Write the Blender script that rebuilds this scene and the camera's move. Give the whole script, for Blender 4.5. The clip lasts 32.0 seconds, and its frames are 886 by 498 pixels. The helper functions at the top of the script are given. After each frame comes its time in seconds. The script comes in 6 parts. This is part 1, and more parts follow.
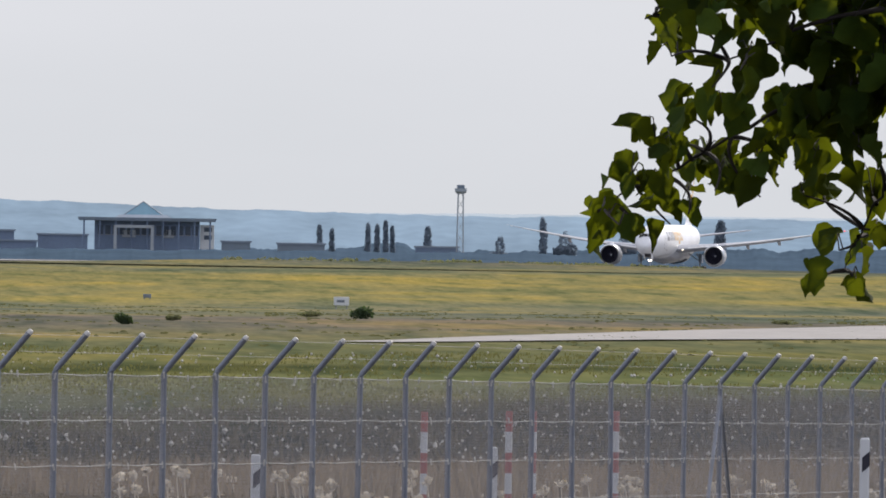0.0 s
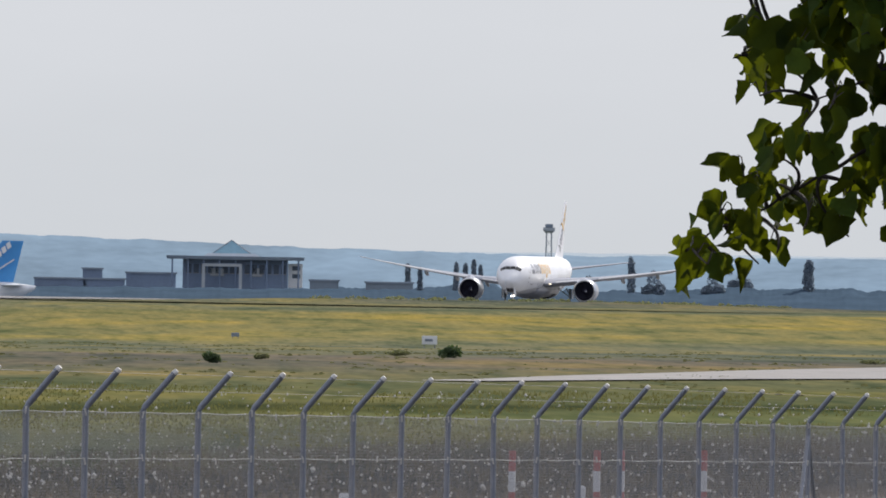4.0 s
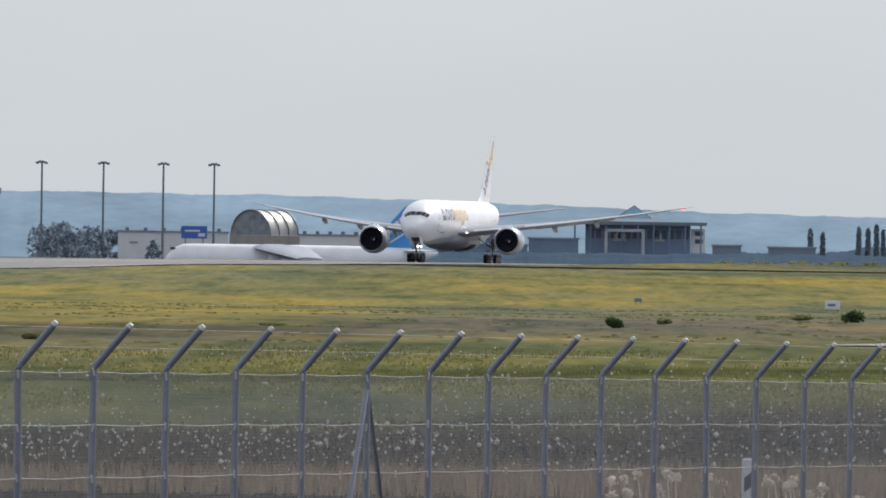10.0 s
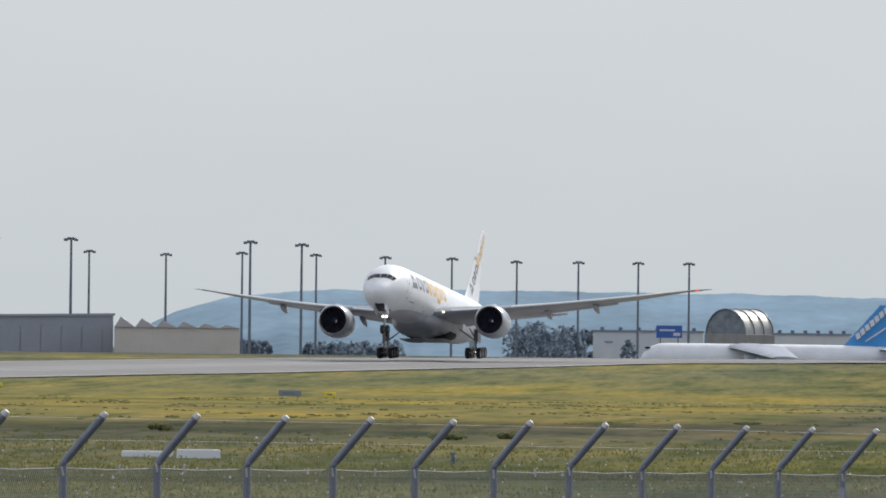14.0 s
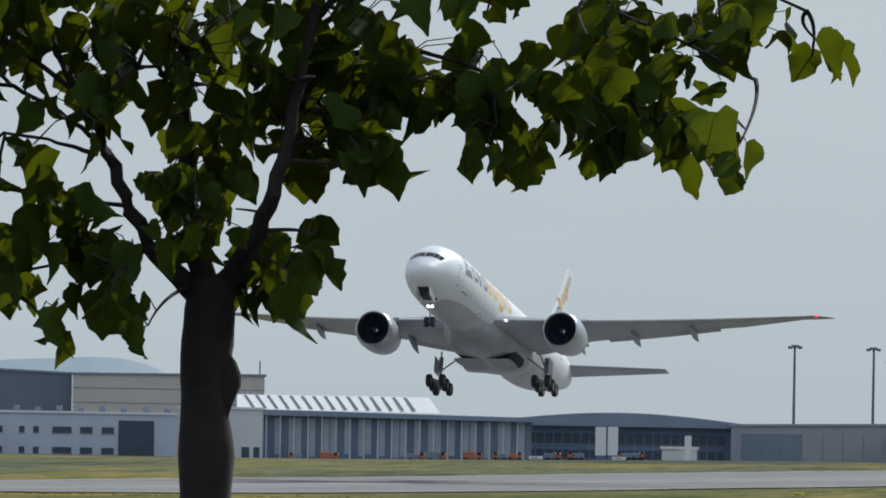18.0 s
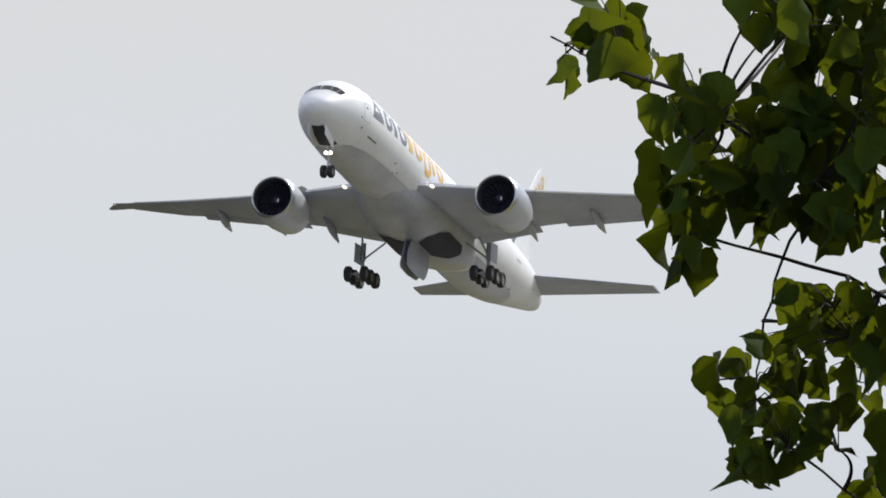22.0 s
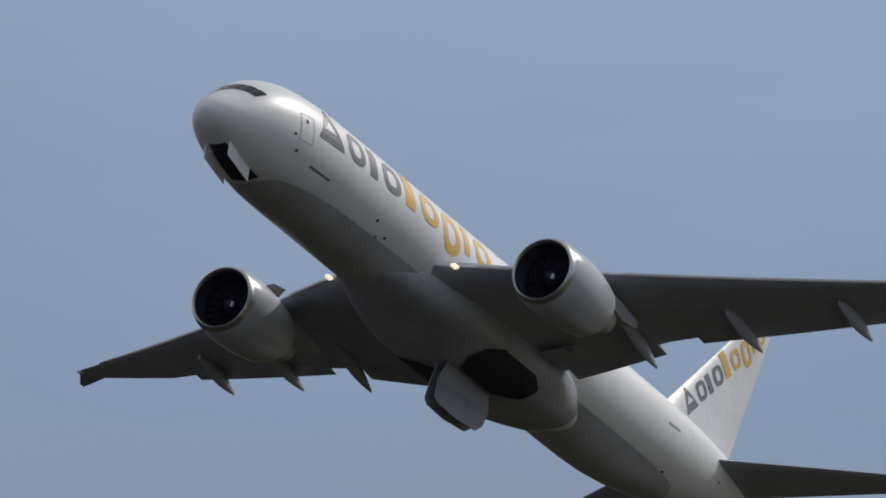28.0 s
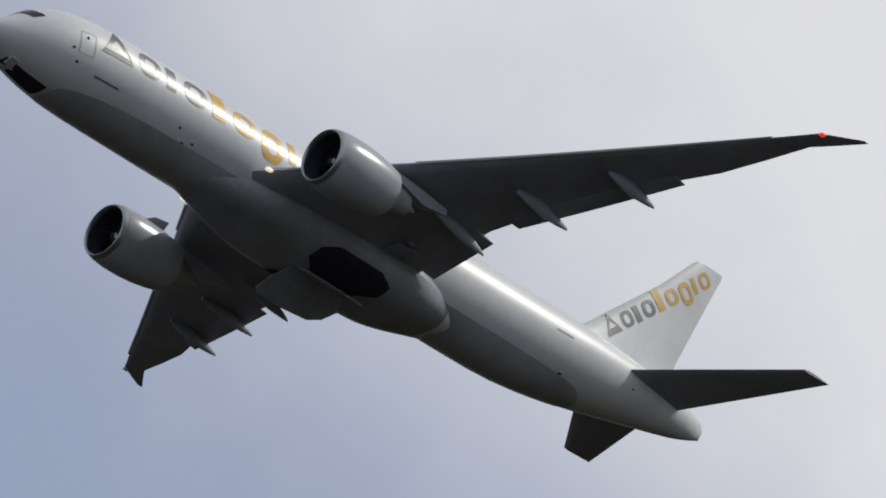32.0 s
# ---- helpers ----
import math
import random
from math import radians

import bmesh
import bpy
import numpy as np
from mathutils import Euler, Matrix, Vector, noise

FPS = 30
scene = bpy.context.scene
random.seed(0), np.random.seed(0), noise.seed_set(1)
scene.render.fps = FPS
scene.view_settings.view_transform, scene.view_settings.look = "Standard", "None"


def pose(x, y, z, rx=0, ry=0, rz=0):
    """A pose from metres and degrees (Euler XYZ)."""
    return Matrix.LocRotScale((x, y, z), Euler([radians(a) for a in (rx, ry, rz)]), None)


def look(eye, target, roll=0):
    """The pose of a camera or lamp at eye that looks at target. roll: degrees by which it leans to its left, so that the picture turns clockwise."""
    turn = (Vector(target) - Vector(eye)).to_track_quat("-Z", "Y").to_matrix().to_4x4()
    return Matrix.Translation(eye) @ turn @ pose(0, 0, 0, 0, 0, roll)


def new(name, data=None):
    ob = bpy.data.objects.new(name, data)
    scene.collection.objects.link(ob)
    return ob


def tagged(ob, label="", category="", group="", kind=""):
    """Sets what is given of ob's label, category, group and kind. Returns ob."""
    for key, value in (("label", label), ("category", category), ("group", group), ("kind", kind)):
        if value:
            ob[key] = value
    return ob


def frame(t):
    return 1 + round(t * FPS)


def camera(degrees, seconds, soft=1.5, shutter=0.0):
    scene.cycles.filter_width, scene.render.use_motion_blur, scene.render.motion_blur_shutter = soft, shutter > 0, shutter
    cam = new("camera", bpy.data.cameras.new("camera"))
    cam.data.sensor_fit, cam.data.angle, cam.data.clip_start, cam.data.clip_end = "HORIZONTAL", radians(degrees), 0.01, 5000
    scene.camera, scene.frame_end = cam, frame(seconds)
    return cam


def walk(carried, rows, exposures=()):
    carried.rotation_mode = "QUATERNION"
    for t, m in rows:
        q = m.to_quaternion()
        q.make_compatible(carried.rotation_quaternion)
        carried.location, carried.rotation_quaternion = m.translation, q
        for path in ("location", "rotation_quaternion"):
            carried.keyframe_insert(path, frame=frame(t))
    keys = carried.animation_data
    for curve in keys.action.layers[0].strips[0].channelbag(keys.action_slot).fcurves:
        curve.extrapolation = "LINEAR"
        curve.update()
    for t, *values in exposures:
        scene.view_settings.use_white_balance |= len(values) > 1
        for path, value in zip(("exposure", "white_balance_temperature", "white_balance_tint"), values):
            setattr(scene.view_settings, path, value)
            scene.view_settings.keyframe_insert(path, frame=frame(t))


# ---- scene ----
# ---- camera: stands still on the spotters' bank and swings after the aircraft ----
EYE = Vector((0.0, 0.0, 5.4))
cam = camera(3.0, 32.0, soft=1.8)


def aim(az, el, roll):
    """The camera's pose: bearing to the right of +Y, elevation and lean in degrees."""
    a, e = radians(az), radians(el)
    way = Vector((math.sin(a) * math.cos(e), math.cos(a) * math.cos(e), math.sin(e)))
    return look(EYE, EYE + way * 100, roll)


walk(cam, [
    (0.0, aim(1.3188, -0.0571, 0.91)),
    (0.5, aim(1.3383, -0.0223, 0.92)),
    (1.0, aim(1.3178, -0.0204, 0.94)),
    (1.5, aim(1.2991, -0.0104, 0.80)),
    (2.0, aim(1.2341, 0.0216, 0.76)),
    (2.5, aim(1.2479, 0.0126, 0.88)),
    (4.5, aim(0.9273, 0.0797, 0.95)),
    (5.0, aim(0.8133, 0.0549, 0.82)),
    (5.5, aim(0.7199, 0.0800, 0.77)),
    (6.0, aim(0.6829, 0.0946, 0.76)),
    (6.5, aim(0.5779, 0.1153, 0.71)),
    (7.0, aim(0.5156, 0.1140, 0.63)),
    (7.5, aim(0.4571, 0.0910, 0.67)),
    (8.0, aim(0.3438, 0.0925, 0.72)),
    (8.5, aim(0.1858, 0.1040, 0.88)),
    (9.0, aim(0.0000, 0.0957, 0.80)),
    (9.5, aim(-0.1930, 0.0327, 0.92)),
    (10.0, aim(-0.3435, -0.0692, 0.85)),
    (10.5, aim(-0.5225, -0.0303, 0.61)),
    (11.0, aim(-0.7755, 0.0519, 0.73)),
    (11.5, aim(-0.9367, 0.0556, 0.61)),
    (12.0, aim(-1.0705, -0.0358, 0.68)),
    (12.5, aim(-1.1447, -0.0357, 0.76)),
    (13.0, aim(-1.3771, 0.0690, 0.65)),
    (13.5, aim(-1.6745, 0.1752, 0.62)),
    (15.5, aim(-2.8438, 0.3368, 1.04)),
    (16.0, aim(-3.2144, 0.3462, 1.17)),
    (16.5, aim(-3.6769, 0.3780, 1.26)),
    (17.0, aim(-4.0113, 0.4320, 1.47)),
    (17.5, aim(-4.2953, 0.4779, 1.21)),
    (18.0, aim(-4.6798, 0.5800, 0.98)),
    (18.5, aim(-5.0737, 0.6707, 0.84)),
    (19.0, aim(-5.4837, 0.7240, 0.96)),
    (19.5, aim(-5.9032, 0.7479, 1.16)),
    (20.0, aim(-6.3595, 0.9187, 1.25)),
    (20.5, aim(-6.8013, 1.1204, 1.36)),
    (21.0, aim(-7.1886, 1.2613, 1.24)),
    (21.5, aim(-7.6250, 1.4262, 1.14)),
    (22.0, aim(-8.1738, 1.6931, 0.61)),
    (22.5, aim(-8.9039, 1.9413, 1.10)),
    (23.0, aim(-9.6243, 2.6563, 1.00)),
    (24.0, aim(-11.0475, 3.5935, 1.00)),
    (24.5, aim(-11.5804, 4.1200, 1.00)),
    (26.5, aim(-15.1107, 5.6543, 1.00)),
    (27.0, aim(-16.3386, 6.3555, 1.00)),
    (28.0, aim(-19.1276, 7.8311, 1.00)),
    (29.0, aim(-22.5948, 8.9910, 1.00)),
    (30.0, aim(-26.6530, 10.3502, 1.00)),
    (31.0, aim(-31.5773, 11.8718, 1.00)),
    (32.0, aim(-36.7879, 14.2727, 1.00)),
], exposures=[(0, 0.2, 6550, 14), (1, 0.10, 6500, 13), (2.5, 0.10, 6500, 13), (5, 0.1, 6500, 12), (9, 0.05, 6500, 11), (13, 0.05, 6450, 9), (15.5, -0.1, 6350, 8), (16.5, -0.12, 6150, 6), (17, -0.15, 6200, 7), (18, -0.25, 6050, 5), (19, 0.0, 6050, 5), (20.5, 0.22, 6320, 8), (22, 0.1, 6400, 10), (23, -0.15, 6400, 10), (24, -0.5, 6600, 11), (26.5, -0.68, 6400, 9), (27, -0.75, 6350, 9), (28, -0.85, 6450, 10), (29, -0.6, 6650, 11), (30, -0.68, 6500, 10), (31, -0.66, 6600, 11), (32, -0.98, 6450, 8)])


# ---- sky and sun ----
world = bpy.data.worlds.new("sky")
scene.world = world
world.use_nodes = True
wn, wl = world.node_tree.nodes, world.node_tree.links
wn.clear()
SUN_AZ, SUN_EL = 33.0, 36.0


w_out = wn.new("ShaderNodeOutputWorld")
w_sky = wn.new("ShaderNodeTexSky")
w_sky.sky_type, w_sky.sun_disc = "NISHITA", False
w_sky.sun_elevation, w_sky.sun_rotation = radians(SUN_EL), radians(SUN_AZ)
w_sky.air_density, w_sky.dust_density = 1.0, 3.0
w_blue = wn.new("ShaderNodeBackground")
w_blue.inputs["Strength"].default_value = 0.07
w_cloud = wn.new("ShaderNodeBackground")
w_cloud.inputs["Strength"].default_value = 1.0
w_mix = wn.new("ShaderNodeMixShader")
w_mix.inputs[0].default_value = 0.94
w_tc = wn.new("ShaderNodeTexCoord")
w_map = wn.new("ShaderNodeMapping")
w_map.inputs["Scale"].default_value = (7.0, 7.0, 26.0)
w_noise = wn.new("ShaderNodeTexNoise")
w_noise.inputs["Scale"].default_value = 1.6
w_noise.inputs["Detail"].default_value = 5.0
w_noise.inputs["Roughness"].default_value = 0.55
w_sep = wn.new("ShaderNodeSeparateXYZ")
w_off = wn.new("ShaderNodeMath")
w_off.operation = "MULTIPLY_ADD"
w_off.inputs[1].default_value, w_off.inputs[2].default_value = 0.055, -0.0275
w_add = wn.new("ShaderNodeMath")
w_scale = wn.new("ShaderNodeMath")
w_scale.operation = "MULTIPLY"
w_scale.inputs[1].default_value = 2.5
w_ramp = wn.new("ShaderNodeValToRGB")
wl.new(w_tc.outputs["Generated"], w_map.inputs["Vector"])
wl.new(w_map.outputs["Vector"], w_noise.inputs["Vector"])
wl.new(w_tc.outputs["Generated"], w_sep.inputs["Vector"])
wl.new(w_noise.outputs["Fac"], w_off.inputs[0])
wl.new(w_sep.outputs["Z"], w_add.inputs[0])
wl.new(w_off.outputs[0], w_add.inputs[1])
wl.new(w_add.outputs[0], w_scale.inputs[0])
wl.new(w_scale.outputs[0], w_ramp.inputs["Fac"])
SKY_STOPS = [(0.0, (0.60, 0.64, 0.67)), (1.5, (0.66, 0.695, 0.73)), (2.6, (0.68, 0.68, 0.69)), (3.3, (0.93, 0.855, 0.80)), (4.3, (0.94, 0.82, 0.73)),
             (4.85, (0.76, 0.69, 0.65)), (5.45, (0.60, 0.585, 0.62)), (6.1, (0.47, 0.52, 0.65)), (7.6, (0.43, 0.57, 0.81)), (10.2, (0.60, 0.75, 1.04)), (13.0, (0.62, 0.72, 1.02)),
             (18.0, (0.78, 0.83, 0.98)), (23.5, (0.68, 0.70, 0.76))]
ramp = w_ramp.color_ramp
for k, (deg, colour) in enumerate(SKY_STOPS):
    stop = ramp.elements[k] if k < 2 else ramp.elements.new(0.999)
    stop.position, stop.color = min(1.0, math.sin(radians(deg)) * 2.5), (*colour, 1)


def wmath(op, a, b=None, c=None):
    n = wn.new("ShaderNodeMath")
    n.operation = op
    for k, value in enumerate((a, b, c)):
        if value is None:
            continue
        if isinstance(value, (int, float)):
            n.inputs[k].default_value = value
        else:
            wl.new(value, n.inputs[k])
    return n.outputs[0]


# a white cloud bank high to the left, with a ragged edge
w_az = wmath("ARCTAN2", w_sep.outputs["X"], w_sep.outputs["Y"])
w_el = wmath("ARCSINE", w_sep.outputs["Z"])
w_a = wmath("MULTIPLY_ADD", w_az, 57.296 / 5.2, 32.2 / 5.2)
w_e = wmath("MULTIPLY_ADD", w_el, 57.296 / 3.6, -15.6 / 3.6)
w_r = wmath("ADD", wmath("MULTIPLY", w_a, w_a), wmath("MULTIPLY", w_e, w_e))
w_rag = wn.new("ShaderNodeTexNoise")
w_rag.inputs["Scale"].default_value, w_rag.inputs["Detail"].default_value = 22.0, 6.0
wl.new(w_tc.outputs["Generated"], w_rag.inputs["Vector"])
w_edge = wn.new("ShaderNodeMapRange")
w_edge.interpolation_type = "SMOOTHSTEP"
w_edge.inputs["From Min"].default_value, w_edge.inputs["From Max"].default_value = 1.6, 0.35
wl.new(wmath("MULTIPLY_ADD", w_rag.outputs["Fac"], 1.5, wmath("ADD", w_r, -0.75)), w_edge.inputs["Value"])
w_bank = wn.new("ShaderNodeMix")
w_bank.data_type = "RGBA"
w_bank.inputs["B"].default_value = (1.55, 1.53, 1.58, 1)
wl.new(w_edge.outputs["Result"], w_bank.inputs["Factor"])
wl.new(w_ramp.outputs["Color"], w_bank.inputs["A"])
wl.new(w_bank.outputs["Result"], w_cloud.inputs["Color"])
wl.new(w_sky.outputs["Color"], w_blue.inputs["Color"])
wl.new(w_blue.outputs[0], w_mix.inputs[1])
wl.new(w_cloud.outputs[0], w_mix.inputs[2])
wl.new(w_mix.outputs[0], w_out.inputs["Surface"])

sun_data = bpy.data.lights.new("sun", "SUN")
sun_data.energy, sun_data.angle, sun_data.color = 3.7, radians(1.2), (1.0, 0.95, 0.86)
sun = new("sun", sun_data)
sun.matrix_world = look((math.sin(radians(SUN_AZ)) * math.cos(radians(SUN_EL)) * 60, math.cos(radians(SUN_AZ)) * math.cos(radians(SUN_EL)) * 60,
                         math.sin(radians(SUN_EL)) * 60), (0, 0, 0))


# ---- materials ----
def mat(name, colour, rough=0.7, metal=0.0, vary=0.12, size=1.0, bump=0.0, second=None, spec=0.5, island=0.0, glow=0.0):
    """A painted or natural surface: two scales of variation round a base colour, and fine relief. size: metres of the larger blotches."""
    m = bpy.data.materials.new(name)
    m.use_nodes = True
    nodes, links = m.node_tree.nodes, m.node_tree.links
    bsdf = nodes["Principled BSDF"]
    bsdf.inputs["Roughness"].default_value, bsdf.inputs["Metallic"].default_value = rough, metal
    bsdf.inputs["Specular IOR Level"].default_value = spec
    tc = nodes.new("ShaderNodeTexCoord")
    big, fine = nodes.new("ShaderNodeTexNoise"), nodes.new("ShaderNodeTexNoise")
    big.inputs["Scale"].default_value, big.inputs["Detail"].default_value = 1.0 / size, 3.0
    fine.inputs["Scale"].default_value, fine.inputs["Detail"].default_value = 9.0 / size, 4.0
    links.new(tc.outputs["Object"], big.inputs["Vector"])
    links.new(tc.outputs["Object"], fine.inputs["Vector"])
    total = nodes.new("ShaderNodeMath")
    total.operation = "MULTIPLY_ADD"
    total.inputs[1].default_value = 0.45
    links.new(fine.outputs["Fac"], total.inputs[0])
    links.new(big.outputs["Fac"], total.inputs[2])
    spread = nodes.new("ShaderNodeMapRange")
    spread.inputs["From Min"].default_value, spread.inputs["From Max"].default_value = 0.42, 1.05
    links.new(total.outputs[0], spread.inputs["Value"])
    mix = nodes.new("ShaderNodeMix")
    mix.data_type = "RGBA"
    other = second or tuple(c * (1 - 2 * vary) for c in colour)
    mix.inputs["A"].default_value, mix.inputs["B"].default_value = (*[min(1, c * (1 + vary)) for c in colour], 1), (*other, 1)
    links.new(spread.outputs["Result"], mix.inputs["Factor"])
    last = mix.outputs["Result"]
    if island:
        geo = nodes.new("ShaderNodeNewGeometry")
        info = nodes.new("ShaderNodeObjectInfo")
        both = nodes.new("ShaderNodeMath")
        both.operation = "ADD"
        links.new(geo.outputs["Random Per Island"], both.inputs[0])
        links.new(info.outputs["Random"], both.inputs[1])
        wrap = nodes.new("ShaderNodeMath")
        wrap.operation = "FRACT"
        links.new(both.outputs[0], wrap.inputs[0])
        level = nodes.new("ShaderNodeMapRange")
        level.inputs["To Min"].default_value, level.inputs["To Max"].default_value = 1 - island, 1 + island
        links.new(wrap.outputs[0], level.inputs["Value"])
        times = nodes.new("ShaderNodeMix")
        times.data_type, times.blend_type = "RGBA", "MULTIPLY"
        times.inputs["Factor"].default_value = 1.0
        links.new(last, times.inputs["A"])
        links.new(level.outputs["Result"], times.inputs["B"])
        last = times.outputs["Result"]
    links.new(last, bsdf.inputs["Base Color"])
    if bump:
        b = nodes.new("ShaderNodeBump")
        b.inputs["Strength"].default_value, b.inputs["Distance"].default_value = bump, 0.02 * size
        links.new(fine.outputs["Fac"], b.inputs["Height"])
        links.new(b.outputs["Normal"], bsdf.inputs["Normal"])
    if glow:
        bsdf.inputs["Emission Color"].default_value = (*colour, 1)
        bsdf.inputs["Emission Strength"].default_value = glow
    return m


def thin(m, colour, share):
    """Leaves and blades let part of the light through."""
    nodes, links = m.node_tree.nodes, m.node_tree.links
    bsdf, out = nodes["Principled BSDF"], nodes["Material Output"]
    glow_through = nodes.new("ShaderNodeBsdfTranslucent")
    glow_through.inputs["Color"].default_value = (*colour, 1)
    mix = nodes.new("ShaderNodeMixShader")
    mix.inputs[0].default_value = share
    links.new(bsdf.outputs[0], mix.inputs[1])
    links.new(glow_through.outputs[0], mix.inputs[2])
    links.new(mix.outputs[0], out.inputs["Surface"])
    return m


M_WHITE = mat("aircraft_white", (0.77, 0.79, 0.82), 0.40, vary=0.07, size=4)
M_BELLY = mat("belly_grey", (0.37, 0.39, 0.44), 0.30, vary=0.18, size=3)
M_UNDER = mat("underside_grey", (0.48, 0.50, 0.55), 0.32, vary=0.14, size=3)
M_GREY = mat("aircraft_grey", (0.36, 0.37, 0.38), 0.4, vary=0.06, size=4)
M_WING = mat("wing_grey", (0.34, 0.36, 0.42), 0.42, vary=0.14, size=3)
M_SLAT = mat("slat_pale_grey", (0.62, 0.63, 0.65), 0.35, vary=0.05, size=3)
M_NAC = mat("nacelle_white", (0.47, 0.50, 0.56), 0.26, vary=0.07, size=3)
M_METAL = mat("bare_metal", (0.52, 0.54, 0.56), 0.36, 1.0, vary=0.05, size=1)
# Near-black for painted shade in openings, and for black parts.
M_DARK = mat("cavity_shade_and_black", (0.020, 0.020, 0.036), 0.7, vary=0.2, size=0.5)
M_FAN = mat("fan_blade", (0.030, 0.031, 0.055), 0.5, 0.3, vary=0.1, size=0.4)
M_TYRE = mat("tyre_rubber", (0.022, 0.022, 0.023), 0.8, vary=0.2, size=0.3)
M_STRUT = mat("gear_steel", (0.32, 0.33, 0.34), 0.4, 0.4, vary=0.1, size=0.5)
M_GLASS = mat("cockpit_glass", (0.015, 0.017, 0.02), 0.08, vary=0.05, size=1)
M_TITLE = mat("title_grey", (0.16, 0.17, 0.195), 0.36, vary=0.05, size=2, spec=0.6)
M_YELLOW = mat("title_yellow", (0.72, 0.44, 0.09), 0.36, vary=0.05, size=2, spec=0.6)
M_RED = mat("marking_red", (0.36, 0.10, 0.09), 0.4, vary=0.05, size=1)
M_BEAM = mat("landing_light", (1.0, 0.93, 0.82), 0.3, vary=0.0, glow=3.5)
M_ROOTL = mat("root_landing_light", (1.0, 0.88, 0.66), 0.3, vary=0.0, glow=1.6)
# Dark violet-blue paints in the shade inside the engine inlet.
M_DUCT = mat("duct_shade", (0.050, 0.052, 0.085), 0.6, vary=0.1, size=0.5)
M_BEACON = mat("wingtip_light", (1.0, 0.06, 0.05), 0.3, vary=0.0, glow=1.2)
# Fin blue lightened in the colour for distance haze.
M_BLUE = mat("tail_blue", (0.05, 0.27, 0.62), 0.4, vary=0.06, size=4)
M_STEEL = mat("galvanised_steel", (0.20, 0.22, 0.26), 0.45, 0.5, vary=0.12, size=0.3)
M_LINK = mat("link_wire", (0.30, 0.30, 0.32), 0.6, 0.0, vary=0.1, size=0.3)
M_WIRE = mat("wire", (0.22, 0.23, 0.24), 0.7, 0.0, vary=0.1, size=0.3)
M_CONC = mat("concrete", (0.31, 0.30, 0.29), 0.9, vary=0.14, size=3, bump=0.2, spec=0.1)
M_RUNWAY = mat("runway_concrete", (0.235, 0.23, 0.23), 0.95, vary=0.14, size=14, spec=0.1)
M_BARK = mat("bark", (0.027, 0.021, 0.018), 0.92, vary=0.3, size=0.05, bump=0.8)
M_LEAF = thin(mat("lime_leaf", (0.026, 0.046, 0.008), 0.75, vary=0.25, size=0.09, second=(0.009, 0.019, 0.004), island=0.75, spec=0.05), (0.28, 0.33, 0.010), 0.20)
M_BUSH = thin(mat("bush_leaf", (0.04, 0.075, 0.03), 0.7, vary=0.25, size=0.4, island=0.4), (0.10, 0.15, 0.05), 0.4)
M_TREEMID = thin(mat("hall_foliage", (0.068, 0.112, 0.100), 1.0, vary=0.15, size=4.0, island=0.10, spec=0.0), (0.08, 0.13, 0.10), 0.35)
# Foliage paled and blued: distance haze is put into the colour.
M_WOODFAR = thin(mat("hazed_foliage", (0.23, 0.285, 0.345), 1.0, vary=0.12, size=8.0, island=0.10, spec=0.0), (0.22, 0.275, 0.335), 0.5)
# Hedge blue instead of green, with the air's haze in its colour.
M_HEDGE = mat("hazed_hedge", (0.060, 0.092, 0.130), 1.0, vary=0.12, size=8.0, spec=0.0)
M_PORTAL = mat("portal_grey", (0.34, 0.38, 0.42), 0.6, vary=0.06, size=2)
M_RIM = mat("wheel_rim", (0.14, 0.145, 0.15), 0.5, 0.3, vary=0.1, size=0.5)
# Ridge colour carries the blue haze of the distance.
M_HILL = mat("hazed_wooded_hill", (0.20, 0.28, 0.36), 0.95, vary=0.16, size=45, spec=0.0)
M_STALK = thin(mat("grass_stalk", (0.135, 0.135, 0.058), 0.8, vary=0.25, size=30, second=(0.085, 0.090, 0.038), island=0.4, spec=0.0), (0.17, 0.17, 0.06), 0.4)
M_CROP = thin(mat("tall_grass", (0.085, 0.080, 0.064), 0.8, vary=0.25, size=20, second=(0.055, 0.054, 0.044), island=0.35, spec=0.0), (0.12, 0.11, 0.08), 0.4)
M_DRY = thin(mat("dry_weed", (0.155, 0.135, 0.115), 0.85, vary=0.2, size=2, second=(0.10, 0.09, 0.072), island=0.4, spec=0.0), (0.26, 0.21, 0.15), 0.4)
M_FLOWER = mat("white_flower", (0.50, 0.49, 0.46), 0.8, vary=0.08, size=0.4)
M_WALLW = mat("white_wall", (0.62, 0.64, 0.66), 0.7, vary=0.05, size=5)
# Both wall greys lean blue: haze is painted into them.
M_WALLG = mat("hazed_grey_wall", (0.18, 0.23, 0.29), 0.7, vary=0.08, size=6)
M_WALLD = mat("hazed_dark_wall", (0.155, 0.215, 0.32), 0.7, vary=0.12, size=6)
M_WALLB = mat("beige_wall", (0.56, 0.52, 0.47), 0.7, vary=0.06, size=5)
# Roof sheet blued in its colour for the haze.
M_ROOF = mat("hazed_sheet_roof", (0.21, 0.265, 0.34), 0.55, vary=0.1, size=8)
M_ROOFW = mat("white_roof", (0.74, 0.75, 0.76), 0.5, vary=0.04, size=6)
M_PANE = mat("dark_pane", (0.05, 0.075, 0.11), 0.4, vary=0.15, size=2)
M_PYR = mat("glass_pyramid", (0.16, 0.32, 0.42), 0.2, vary=0.1, size=3)
# Steel lightened towards blue-grey to paint in haze over far masts.
M_LAMP = mat("hazed_mast_steel", (0.16, 0.19, 0.23), 0.5, 0.4, vary=0.1, size=1)
M_ORANGE = mat("vehicle_orange", (0.42, 0.14, 0.07), 0.4, vary=0.06, size=1)
